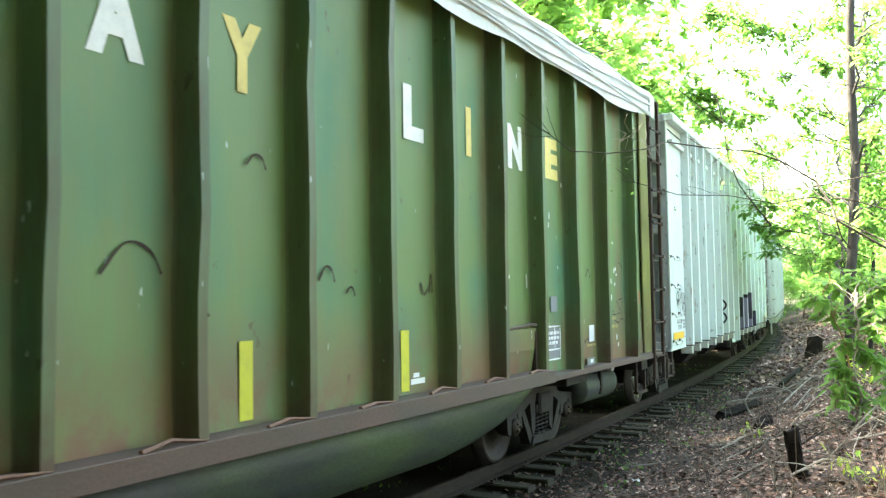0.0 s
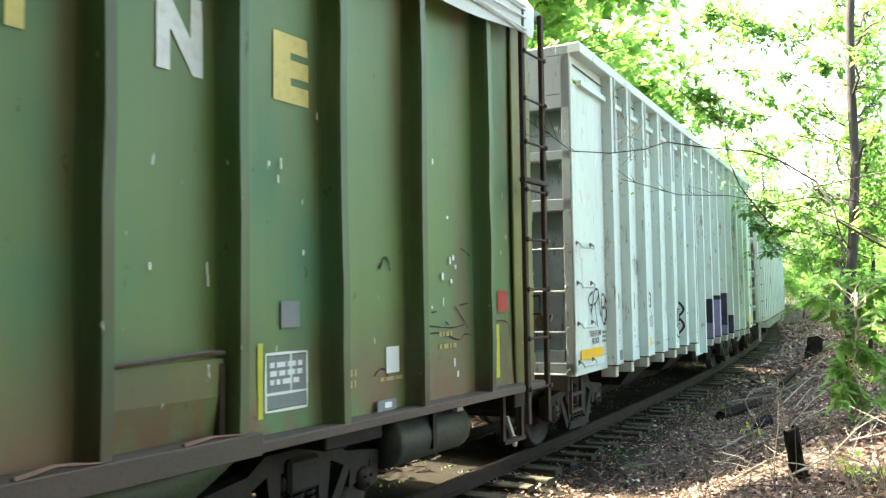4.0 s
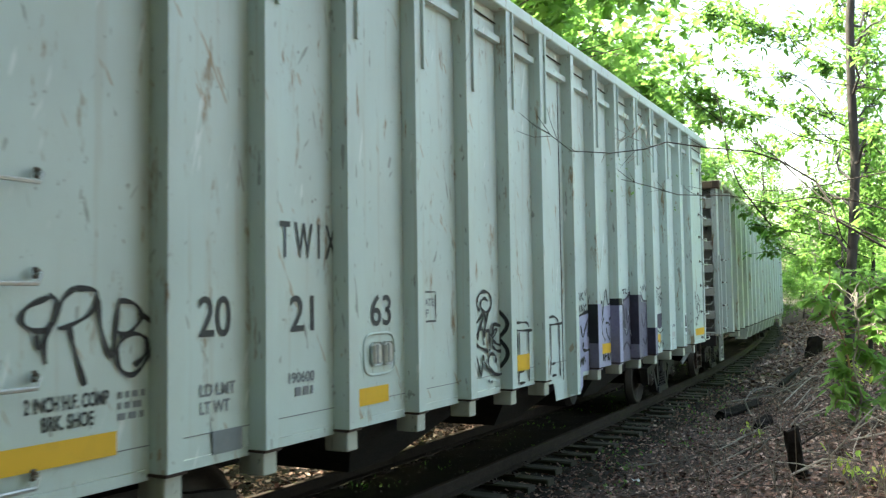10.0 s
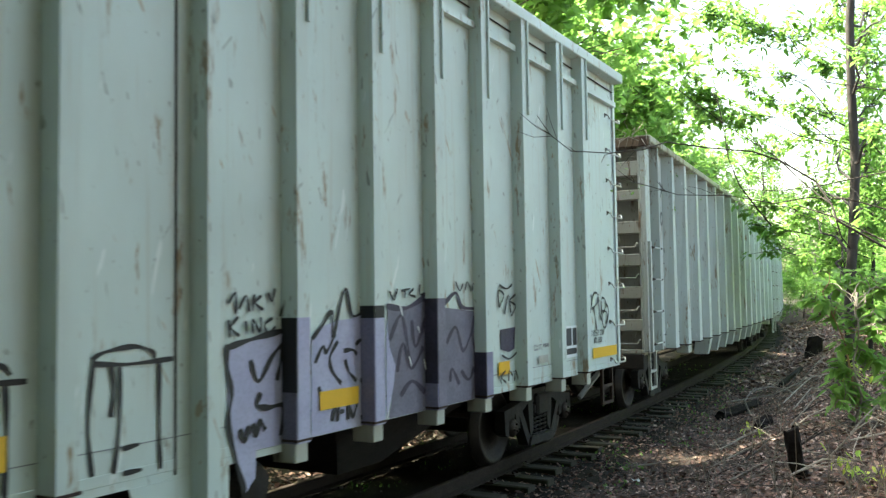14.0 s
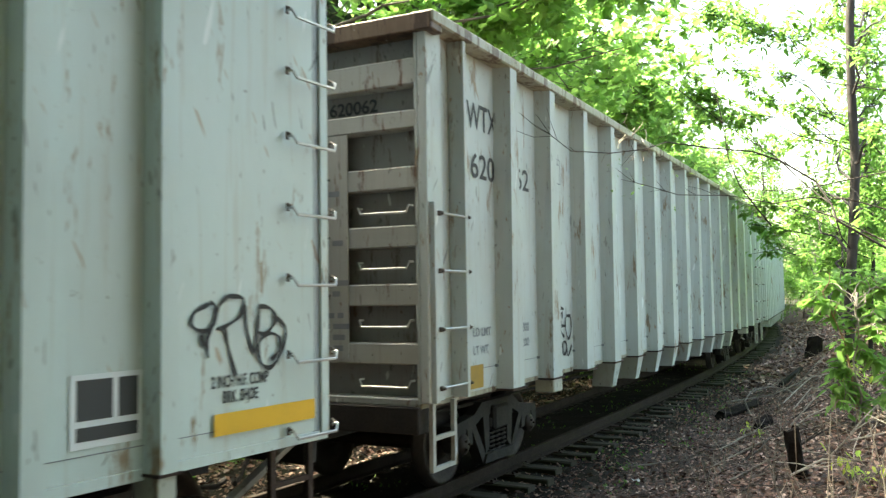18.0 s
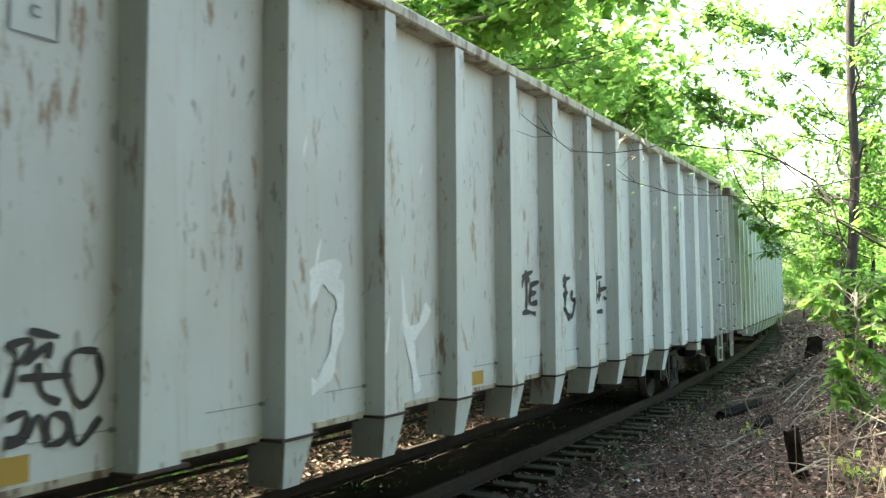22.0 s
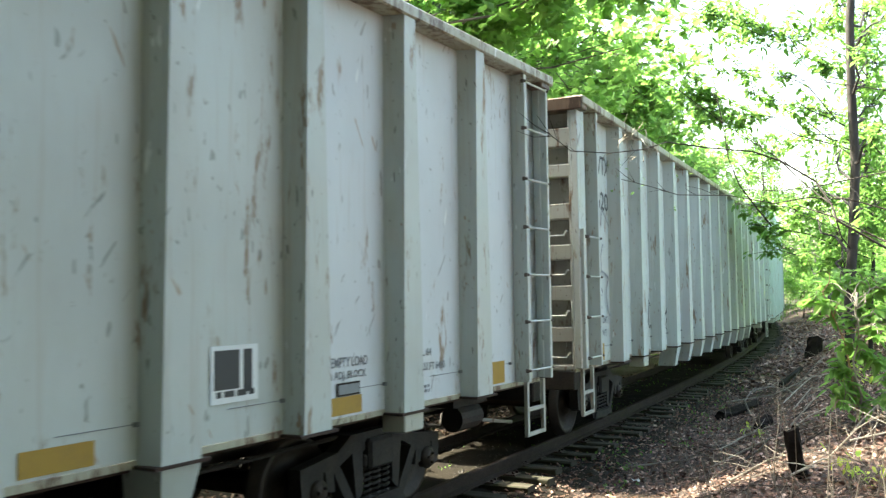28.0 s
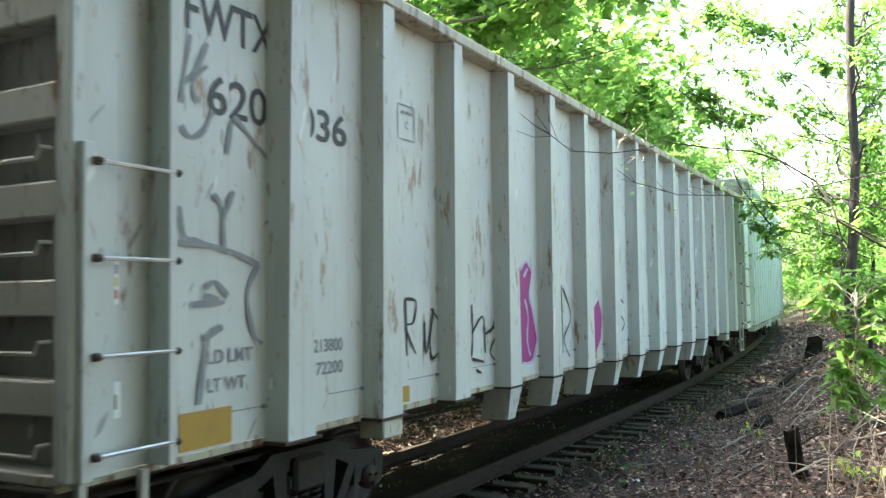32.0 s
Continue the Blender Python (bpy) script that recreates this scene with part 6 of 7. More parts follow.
def make_tree(rng, height, trunk_r, crown_low, spread, limbs, leaves, size, lean=(0, 0)):
    """Trunk, limbs and leaf shapes of one tree, standing at the origin."""
    wood, crown = Shape(), Shape()
    n = 9
    pts = []
    for i in range(n):
        k = i / (n - 1)
        pts.append(Vector((lean[0] * k * k * height + 0.12 * math.sin(k * 7 + rng.random()), lean[1] * k * k * height + 0.12 * math.cos(k * 5 + rng.random()), height * k - 0.3 * (i == 0))))
    wood.tube(pts, trunk_r, 9, trunk_r * 0.18)
    limb_shape = Shape()
    tips = []
    for b in range(limbs):
        k = crown_low + (1 - crown_low) * (b + rng.random()) / limbs * 0.98
        base = pts[0].lerp(pts[-1], k)
        f = k * (n - 1)
        i = min(int(f), n - 2)
        base = pts[i].lerp(pts[i + 1], f - i)
        a = b * 2.4 + rng.uniform(-0.5, 0.5)
        length = spread * (1.15 - 0.75 * (k - crown_low) / (1 - crown_low)) * rng.uniform(0.7, 1.15)
        d = Vector((math.cos(a), math.sin(a), rng.uniform(0.1, 0.7))).normalized()
        p = [base]
        for j in range(4):
            d = (d + rand_dir(rng) * 0.22 + Vector((0, 0, 0.04 - 0.06 * j))).normalized()
            p.append(p[-1] + d * length / 4)
        limb_shape.tube(p, trunk_r * 0.32 * (1.1 - k * 0.6), 5, 0.012)
        tips += [(q, length) for q in p[2:]]
        for j in range(3):
            q0 = p[1].lerp(p[4], rng.random())
            d2 = (d + rand_dir(rng) * 0.9).normalized()
            q1 = q0 + d2 * length * rng.uniform(0.25, 0.5)
            limb_shape.tube([q0, q0.lerp(q1, 0.5) + rand_dir(rng) * 0.06, q1], trunk_r * 0.12, 4, 0.006)
            tips += [(q1, length), (q0.lerp(q1, 0.6), length)]
    for i in range(leaves):
        q, length = rng.choice(tips)
        p = q + rand_dir(rng) * length * 0.30 * rng.random() ** 0.5
        d = rand_dir(rng)
        d.z = d.z * 0.5 - 0.25
        leaf_quad(crown, p, d.normalized(), (Vector((0, 0, 1)) + rand_dir(rng) * 0.7).normalized(), size * rng.uniform(0.6, 1.25))
    return wood, limb_shape, crown


def tree_thing(name, label, rng_seed, leafmat, *args, **kw):
    rng = random.Random(rng_seed)
    wood, limb_shape, crown = make_tree(rng, *args, **kw)
    t = tagged(new(name), label, "tree")
    part("trunk", wood, BARK, t, smooth=True)
    part("bough", limb_shape, BARK, t, smooth=True)
    part("crown", crown, leafmat, t)
    return t


def stand(x, y, turn=0.0, dz=0.0):
    return pose(x, y, ground_z(x, y) + dz, 0, 0, turn)


KINDS = [
    tree_thing("tree", "tall leafy broadleaf tree at the edge of the wood", 11, LEAF, 13.0, 0.17, 0.20, 3.8, 28, 5200, 0.30),
    tree_thing("tree", "leafy light green broadleaf tree in the wood", 12, LEAF_LIGHT, 10.5, 0.13, 0.13, 3.2, 26, 4800, 0.28),
    tree_thing("tree", "slender leafy young tree in the wood", 13, LEAF_LIGHT, 7.5, 0.08, 0.08, 2.3, 22, 4200, 0.22),
    tree_thing("tree", "low leafy understorey tree", 14, LEAF_LIGHT, 4.6, 0.05, 0.04, 2.0, 20, 4200, 0.19),
    tree_thing("tree", "very tall broadleaf tree deep in the wood", 15, LEAF, 19.0, 0.22, 0.12, 4.6, 36, 7000, 0.38),
    # two dense kinds, added out of view to hold back light
    tree_thing("tree", "unseen towering broadleaf tree added behind the camera to block skylight", 17, LEAF_BLOCKER, 25.0, 0.30, 0.10, 5.5, 54, 9000, 0.80),
    tree_thing("tree", "dense dark low-crowned broadleaf tree added out of view to block light", 16, LEAF_BLOCKER, 15.0, 0.20, 0.04, 4.4, 44, 8000, 0.60),
]


def plant_woods():
    rng = random.Random(77)
    used = set()
    def at(kind, x, y, turn):
        m = stand(x, y, turn)
        if kind not in used:
            used.add(kind)
            KINDS[kind].matrix_basis = m
        else:
            copy_thing(KINDS[kind], m)
    def put(kind, s, d):
        px, py, a = track_point(s)
        x, y = px + math.cos(a) * d, py - math.sin(a) * d
        # a lane in the crowns lets the sun down to the track
        if d < 0 and 0 < -x < 16 and abs((y - 11.3) * 0.857 + x * 0.516 - 0.3) < (5.2 if kind == 4 else 4.0 if kind != 3 else 1.6):
            return
        at(kind, px + math.cos(a) * d, py - math.sin(a) * d, rng.uniform(0, 360))
    # beyond the train
    for i in range(24):
        s = 22 + i * 3.6 + rng.uniform(-1.2, 1.2)
        put(rng.choice((2, 3, 3) if 34 < s < 64 else (1, 2, 3)), s, -rng.uniform(3.9, 5.4))
        if s <= 24 or i % 3 == 0:
            put(4, s + 1, -rng.uniform(6.5, 9.5))
        elif s >= 62:
            put(4, s + 1, -rng.uniform(12.0, 17.0))
        if i % 2 and not 24 < s < 62:
            put(rng.choice((0, 1)), s + 1, -rng.uniform(10, 15))
    # trees hidden behind the train, added to keep the track in shade
    for i in range(10):
        put(rng.choice((0, 6, 6)), -14 + i * 4.0, -rng.uniform(6.5, 9.0))
        put(3, -10 + i * 3.6, -rng.uniform(4.4, 5.2))
    # low growth close beyond the track, added to block sun from under the cars
    for i in range(24):
        px, py, a = track_point(1.0 + i * 1.35)
        d = -rng.uniform(5.6, 6.6)
        at(3, px + math.cos(a) * d, py - math.sin(a) * d, rng.uniform(0, 360))
    # on the camera's side, leaving the clearing
    for i in range(12):
        s = 29 + i * 5.0 + rng.uniform(-1, 1)
        put(rng.choice((2, 3)), s, rng.uniform(7.6, 9.2))
        put(3, s + 2, rng.uniform(6.2, 7.4))
        put(rng.choice((1, 2)), s + 1, rng.uniform(9.5, 13))
        if s > 50:
            put(rng.choice((0, 1)), s + 1, rng.uniform(9.0, 14))
    for q, d in ((60, 4.9), (73, 3.6), (86, 2.6), (92, 5.0)):
        put(3, q, d)
    for i in range(13):
        put(rng.choice((0, 1, 4)), 104 + rng.uniform(-4, 10), -10 + i * 3.0 + rng.uniform(-1, 1))
    # unseen trees round and behind the camera, added to cut the skylight from there
    for x, y in ((1.5, -5.5), (-2.5, -7.0), (-13.5, -6.5), (-12.0, -1.0), (4.0, -9.5), (-8.5, -14.0), (8.0, -7.5), (-15.5, -12.0), (-1.5, -12.0), (-6.0, -20.0), (0.5, -15.0), (6.0, -14.0)):
        at(6, x, y, rng.uniform(0, 360))
    for s, d in ((-3, -5.6), (-9, 5.0), (-9, -5.4), (-15, 5.2), (-16, -5.2), (-22, 5.0), (-23, -5.2), (-30, 4.6), (-31, -5.0), (-38, 3.5), (-40, -4.5), (-3.5, 10.5), (-6, -7.0), (-12, -7.6), (-13, 7.6), (-19, 7.2), (-20, -7.2), (-26, 7.2), (-28, -7.2), (-35, 6.8), (-36, -6.8)):
        put(6, s, d)
    for x, y in ((-3.5, -8.0), (2.5, -7.5), (-8.0, -11.5), (7.0, -4.5), (9.5, -1.5), (-1.0, -10.0), (5.0, -12.0), (-11.0, -9.5), (-5.5, -11.0), (-14.5, -3.0), (-10.5, -15.5), (-16.0, -9.0), (-19.0, -16.0), (-17.5, 1.5)):
        at(5, x, y, rng.uniform(0, 360))


plant_woods()


def clump_tree(name, label, base, height, radius, clumps, size, leafmat, seed, category="tree", bark=None, blade=None, taper=0.35, lean=0.06):
    """A tree or bush whose boughs end in leaf clumps: (x, y, z, radius, leaves) of each."""
    rng = random.Random(seed)
    bx, by = base
    bz = ground_z(bx, by) - 0.05
    thing = tagged(new(name), label, category)
    thing.matrix_basis = pose(bx, by, bz)
    o = Vector((bx, by, bz))
    top = Vector((lean, 0.0, height))
    trunk = [top * (i / 8) + Vector((0.05 * math.sin(i * 1.7 + seed), 0.05 * math.cos(i * 1.3), 0)) for i in range(9)]
    part("trunk", Shape().tube(trunk, radius, 8, radius * taper), bark or BARK, thing, smooth=True)
    for cx, cy, cz, r, n in clumps:
        c = Vector((cx, cy, cz)) - o
        k = max(0.08, min(0.95, (c.z - 0.35 * math.hypot(c.x, c.y)) / height))
        root = top * k
        mid = root.lerp(c, 0.5) + Vector((0, 0, 0.12 * (c - root).length)) * rng.uniform(0.2, 1.0)
        bough, crown = Shape(), Shape()
        span = (c - root).length
        bough.tube([root, root.lerp(mid, 0.35) + rand_dir(rng) * 0.06 * span, root.lerp(mid, 0.7) + rand_dir(rng) * 0.05 * span, mid, mid.lerp(c, 0.35) + rand_dir(rng) * 0.05 * span, mid.lerp(c, 0.7) + rand_dir(rng) * 0.15 * r, c], radius * 0.3, 6, 0.006)
        ends = []
        for j in range(max(5, int(9 * min(1.0, n / 250)))):
            e = c + rand_dir(rng) * r * rng.uniform(0.5, 1.05)
            s = mid.lerp(c, rng.uniform(0.3, 1.0))
            m = s.lerp(e, 0.5) + rand_dir(rng) * 0.12 * r
            bough.tube([s, m, e], 0.010 + 0.004 * r, 4, 0.003)
            ends += [(e, 0.30), (m, 0.35), (s.lerp(m, 0.5), 0.30)]
        for j in range(n):
            e, q = rng.choice(ends)
            p = e + rand_dir(rng) * q * r * rng.random() ** 0.6
            d = rand_dir(rng)
            d.z = d.z * 0.45 - 0.25
            up = (Vector((0, 0, 1)) + rand_dir(rng) * 0.6).normalized()
            if blade:
                leaf_blade(crown, p, d.normalized(), up, size * rng.uniform(0.55, 1.3), blade)
            else:
                leaf_quad(crown, p, d.normalized(), up, size * rng.uniform(0.55, 1.3))
        part("bough", bough, bark or BARK, thing)
        part("foliage", crown, leafmat, thing)
    return thing


clump_tree("overhanging_tree", "leafy maple reaching over the train with sunlit leaves", (-2.6, 16.5), 9.5, 0.15, [(0.4, 15.0, 7.9, 1.50, 650), (1.2, 15.0, 7.5, 1.50, 700), (2.0, 17.0, 7.5, 1.40, 650), (2.1, 14.0, 7.3, 1.30, 600), (3.4, 19.0, 7.7, 1.50, 650), (3.3, 15.0, 7.3, 1.00, 330), (4.9, 22.0, 7.7, 1.60, 600), (1.2, 20.0, 8.2, 1.60, 600), (-0.2, 18.0, 8.7, 2.00, 600), (4.5, 17.0, 7.2, 0.70, 110), (3.5, 24.0, 8.6, 2.00, 650), (2.4, 13.0, 7.2, 1.10, 300)], 0.20, LEAF_LIGHT, 1, blade=MAPLE)
clump_tree("overhanging_tree", "tall leafy tree behind the train reaching over the track", (1.0, 28.5), 11.0, 0.16, [(6.8, 28.0, 8.1, 1.80, 650), (7.5, 27.0, 8.8, 1.20, 220), (8.6, 32.0, 7.9, 2.00, 700), (11.4, 38.0, 8.3, 2.20, 700), (6.1, 30.0, 9.2, 2.00, 600), (8.8, 30.0, 8.4, 1.00, 160), (4.2, 28.0, 8.9, 2.40, 650), (14.6, 45.0, 8.5, 2.50, 700)], 0.27, LEAF, 2, blade=MAPLE)
clump_tree("slim_tree", "slim dark-trunked tree with light green leaves", (8.44, 18.0), 12.0, 0.112, [(8.0, 16.3, 6.8, 0.45, 60), (8.5, 16.6, 5.2, 0.40, 55), (8.35, 17.0, 3.5, 0.40, 70), (8.9, 16.8, 7.6, 0.5, 70)] + [(9.3, 20.0, 8.7, 0.94, 140), (10.6, 21.0, 8.4, 1.17, 330), (10.2, 20.0, 6.5, 1.18, 330), (11.0, 22.0, 5.3, 1.16, 380), (8.6, 20.0, 4.5, 0.9, 300), (10.0, 22.0, 3.7, 1.0, 400), (10.0, 20.0, 3.6, 1.0, 400), (8.9, 22.0, 4.2, 0.9, 300), (10.2, 21.0, 2.7, 0.9, 330), (10.0, 24.0, 3.3, 1.0, 380), (10.0, 22.0, 5.9, 0.81, 120), (10.2, 20.0, 7.4, 0.94, 260), (10.4, 21.0, 7.1, 0.93, 220), (10.1, 20.0, 5.7, 1.06, 320), (10.7, 22.0, 4.8, 1.04, 300), (10.2, 20.0, 4.3, 1.06, 320), (9.2, 20.0, 2.9, 0.9, 300), (10.1, 20.0, 8.6, 0.94, 240)], 0.17, LEAF_LIGHT, 3, bark=DARK_BARK, blade=OVAL, taper=0.7, lean=0.42)
clump_tree("slim_tree", "thin sparsely leaved tree before the bright sky", (10.38, 21.0), 9.5, 0.06, [(6.9, 20.0, 8.5, 0.90, 264), (5.8, 19.0, 8.4, 0.80, 288), (8.0, 20.0, 8.3, 0.80, 192), (7.2, 20.0, 6.7, 0.60, 120), (7.0, 21.0, 6.6, 0.70, 216), (8.8, 21.0, 6.6, 0.70, 144), (6.5, 22.0, 6.8, 0.70, 312), (6.2, 20.0, 7.5, 0.60, 120), (8.4, 19.0, 7.2, 0.60, 168), (6.2, 22.0, 7.1, 0.70, 312), (8.6, 22.0, 7.7, 0.70, 110), (6.8, 21.0, 8.4, 0.80, 160), (9.8, 24.0, 6.3, 0.80, 160), (9.5, 26.0, 6.5, 0.90, 150), (8.9, 20.0, 8.4, 0.70, 130), (9.6, 22.0, 6.7, 0.60, 90), (7.9, 22.0, 3.8, 0.50, 170), (8.9, 24.0, 3.4, 0.50, 130), (7.8, 22.0, 4.3, 0.45, 120)], 0.19, LEAF, 4, bark=DARK_BARK, blade=OVAL)
clump_tree("bush", "leafy light green bush on the bank", (5.08, 10.75), 1.7, 0.02, [(x, y, z, 0.14 + 0.012 * (k * 37 % 11), 20 + k * 29 % 23) for k, (x, y, z) in enumerate([(4.91, 11.2, 2.23), (4.69, 11.0, 2.0), (5.16, 11.4, 2.13), (5.42, 11.6, 2.23), (5.58, 11.5, 2.26), (5.56, 11.2, 2.13), (5.69, 11.2, 2.19), (4.91, 11.0, 1.87), (5.37, 11.3, 1.9), (5.43, 10.9, 1.81), (5.35, 11.2, 1.7), (4.95, 10.8, 1.16), (4.97, 10.7, 1.02), (4.9, 10.7, 0.86), (5.1, 10.8, 0.88), (5.28, 10.8, 0.75), (4.79, 10.6, 0.78), (5.43, 11.0, 1.2), (5.31, 11.0, 1.36), (5.31, 10.6, 1.7), (5.07, 10.9, 1.43), (5.6, 11.1, 1.34), (5.8, 11.3, 1.75), (5.85, 11.4, 1.0), (5.95, 11.6, 2.3), (5.75, 11.2, 0.8)])], 0.17, LEAF_LIGHT, 5, "bush", TWIG, OVAL)


# a bare sapling whose thin boughs hang across the view
def bare_sapling():
    bx, by = 4.95, 8.4
    bz = ground_z(bx, by) - 0.05
    thing = tagged(new("bare_sapling"), "thin sapling with long bare grey boughs", "tree")
    thing.matrix_basis = pose(bx, by, bz)
    o = Vector((bx, by, bz))
    part("trunk", Shape().tube([(0, 0, 0), (0.03, 0.02, 1.5), (0.0, 0.05, 3.0), (0.05, 0.1, 4.4)], 0.04, 8, 0.012), TWIG, thing, smooth=True)
    rng = random.Random(9)
    for r0, r1, pts in ((0.022, 0.004, [(4.76, 8.50, 2.29), (4.07, 8.90, 2.83), (4.07, 9.00, 3.00), (4.00, 9.20, 3.27), (3.70, 9.40, 3.53), (3.43, 9.50, 3.65), (2.89, 9.40, 3.68), (2.41, 9.20, 3.71), (2.12, 9.00, 3.60), (1.72, 8.80, 3.53), (1.26, 8.40, 3.49), (1.04, 8.20, 3.61), (0.89, 8.00, 3.76)]), (0.015, 0.004, [(4.83, 8.60, 2.77), (4.53, 8.80, 2.93), (4.24, 9.00, 3.06), (3.91, 9.20, 3.10), (3.62, 9.40, 3.06), (3.13, 9.40, 3.15), (2.52, 9.20, 3.14), (2.17, 9.00, 3.21), (1.83, 8.80, 3.26)])) + ((0.02, 0.008, [(4.81, 8.60, 2.35), (4.52, 8.80, 2.60), (4.20, 9.20, 2.88), (3.94, 9.50, 3.04)]), (0.012, 0.004, [(4.07, 9.00, 3.00), (3.95, 9.30, 3.23), (3.71, 9.60, 3.62), (3.28, 9.80, 3.98), (2.74, 9.90, 4.44), (2.22, 9.90, 4.76)]), (0.014, 0.005, [(3.66, 9.60, 2.83), (3.51, 9.60, 3.02), (3.32, 9.60, 3.28), (3.21, 9.60, 3.56), (3.14, 9.60, 4.01), (3.05, 9.60, 4.49)]), (0.012, 0.005, [(5.10, 9.00, 4.17), (4.78, 9.20, 4.25), (4.42, 9.30, 4.34), (4.01, 9.50, 4.44)]), (0.012, 0.005, [(5.08, 9.00, 3.42), (4.75, 9.20, 3.37), (4.16, 9.50, 3.26), (3.76, 9.60, 3.22), (3.39, 9.60, 3.24)]), (0.012, 0.01, [(4.07, 9.00, 3.00), (4.16, 9.00, 2.66), (4.25, 9.00, 2.54)]),):
        p = [Vector(q) - o for q in pts]
        sh = Shape().tube(p, r0 * 0.6, 6, r1 * 0.8)
        for k in range(len(p) - 1):
            for j in range(2):
                s = p[k].lerp(p[k + 1], rng.random())
                d = ((p[k + 1] - p[k]).normalized() + rand_dir(rng) * 0.9).normalized()
                n = rng.uniform(0.08, 0.4)
                m = s + d * n * 0.5 + rand_dir(rng) * 0.03
                sh.tube([s, m, m + (d + rand_dir(rng) * 0.5).normalized() * n * 0.5], 0.004, 4, 0.0015)
        part("bough", sh, DARK_TWIG, thing)
    few = Shape()
    for k in range(46):
        q = Vector(rng.choice(((2.6, 9.3, 3.2), (3.3, 9.5, 3.2), (1.9, 9.0, 3.3), (3.6, 9.5, 3.1)))) - o + rand_dir(rng) * 0.22
        leaf_quad(few, q, rand_dir(rng), Vector((0, 0, 1)), rng.uniform(0.03, 0.07))
    part("foliage", few, LEAF, thing)
    pale = Shape()
    for k in range(16):
        s = Vector((2.0, 9.0, 3.62)) - o + rand_dir(rng) * 0.18
        m = s + rand_dir(rng) * 0.12
        pale.tube([s, m, m + rand_dir(rng) * 0.14], 0.005, 4, 0.002)
    tagged(part("twig_tangle", pale, PALE_TWIG, thing, "bleached dead twigs"), kind="stuff")


bare_sapling()


# ---- the bank: stump, timbers, dead wood, litter ----
def jagged_log(p0, p1, r, seed, n=10, square=False):
    rng = random.Random(seed)
    p0, p1 = Vector(p0), Vector(p1)
    rings = []
    d = (p1 - p0).normalized()
    side = d.orthogonal().normalized()
    other = d.cross(side)
    for i in range(6):
        c = p0.lerp(p1, i / 5)
        ring = []
        for j in range(n):
            a = 2 * math.pi * j / n
            q = r * rng.uniform(0.82, 1.12)
            if square:
                q *= 1 / max(abs(math.cos(a)), abs(math.sin(a))) * 0.85
            ring.append(c + (side * math.cos(a) + other * math.sin(a)) * q + d * rng.uniform(-0.05, 0.05) * (i in (0, 5)))
        rings.append(ring)
    return Shape().loft(rings)


def lay(name, label, category, p0, p1, r, seed, material, square=False):
    ob = part(name, jagged_log(p0, p1, r, seed, 10, square), material)
    return tagged(ob, label, category)


def gz(x, y, h=0.0):
    return (x, y, ground_z(x, y) + h)


lay("stump", "dark broken stump standing on the bank", "stump", gz(3.30, 8.08, -0.1), gz(3.22, 8.12, 0.46), 0.072, 1, BURNT)
lay("old_tie", "charred old railway tie lying on the bank", "timber", gz(5.22, 16.5, 0.07), gz(6.55, 18.2, 0.08), 0.10, 2, BURNT, True)
lay("timber_chunk", "short charred block of timber", "timber", gz(4.98, 13.85, 0.04), gz(5.22, 14.05, 0.12), 0.11, 3, BURNT, True)
lay("stump", "dark rotten stump at the edge of the bushes", "stump", gz(12.75, 30.1, -0.2), gz(12.95, 30.2, 0.62), 0.27, 4, BURNT)
lay("rotten_log", "rotten dark log in the leaves", "log", gz(8.35, 21.6, 0.06), gz(10.1, 24.6, 0.10), 0.075, 5, BURNT)
scrap = Shape()
for i in range(4):
    for j in range(3):
        scrap.v.append((2.40 + 0.03 * i, 11.15 + 0.05 * j, ground_z(2.44, 11.2) + 0.03 + 0.012 * math.sin(i * 2 + j)))
scrap.f += [(i * 3 + j, (i + 1) * 3 + j, (i + 1) * 3 + j + 1, i * 3 + j + 1) for i in range(3) for j in range(2)]
tagged(part("paper_scrap", scrap, WHITE), "crumpled white scrap lying on dead leaves", "litter")


def fallen_branch(label, pts, r, seed, material):
    rng = random.Random(seed)
    p = [Vector(gz(x, y, h)) for x, y, h in pts]
    sh = Shape().tube(p, r, 6, r * 0.3)
    for k in range(5):
        i = rng.randrange(len(p) - 1)
        s = p[i].lerp(p[i + 1], rng.random())
        e = s + Vector((rng.uniform(-0.4, 0.4), rng.uniform(-0.4, 0.4), rng.uniform(0.02, 0.25)))
        sh.tube([s, s.lerp(e, 0.5) + rand_dir(rng) * 0.04, e], r * 0.45, 5, 0.003)
    tagged(part("fallen_branch", sh, material), label, "branch", "fallen branches")


fallen_branch("bleached crooked branch lying on the bank", [(5.95, 16.9, 0.0), (5.9, 17.1, 0.28), (6.1, 17.3, 0.42), (6.6, 17.5, 0.40), (7.1, 17.5, 0.08)], 0.02, 1, TWIG)
fallen_branch("bleached crooked branch lying on the bank", [(6.0, 18.5, 0.1), (6.8, 18.0, 0.2), (7.4, 17.6, 0.3), (8.2, 17.5, 0.2)], 0.014, 2, PALE_TWIG)
fallen_branch("grey dead branch lying in the leaves", [(3.4, 11.3, 0.03), (4.2, 11.6, 0.06), (4.9, 11.9, 0.05)], 0.015, 3, TWIG)
fallen_branch("grey dead branch lying in the leaves", [(3.9, 12.4, 0.05), (4.5, 13.2, 0.08), (5.2, 13.6, 0.05)], 0.018, 4, TWIG)
fallen_branch("pale crooked dead branch over the leaves", [(3.05, 7.7, 0.12), (3.35, 7.75, 0.2), (3.75, 7.8, 0.12)], 0.012, 5, PALE_TWIG)
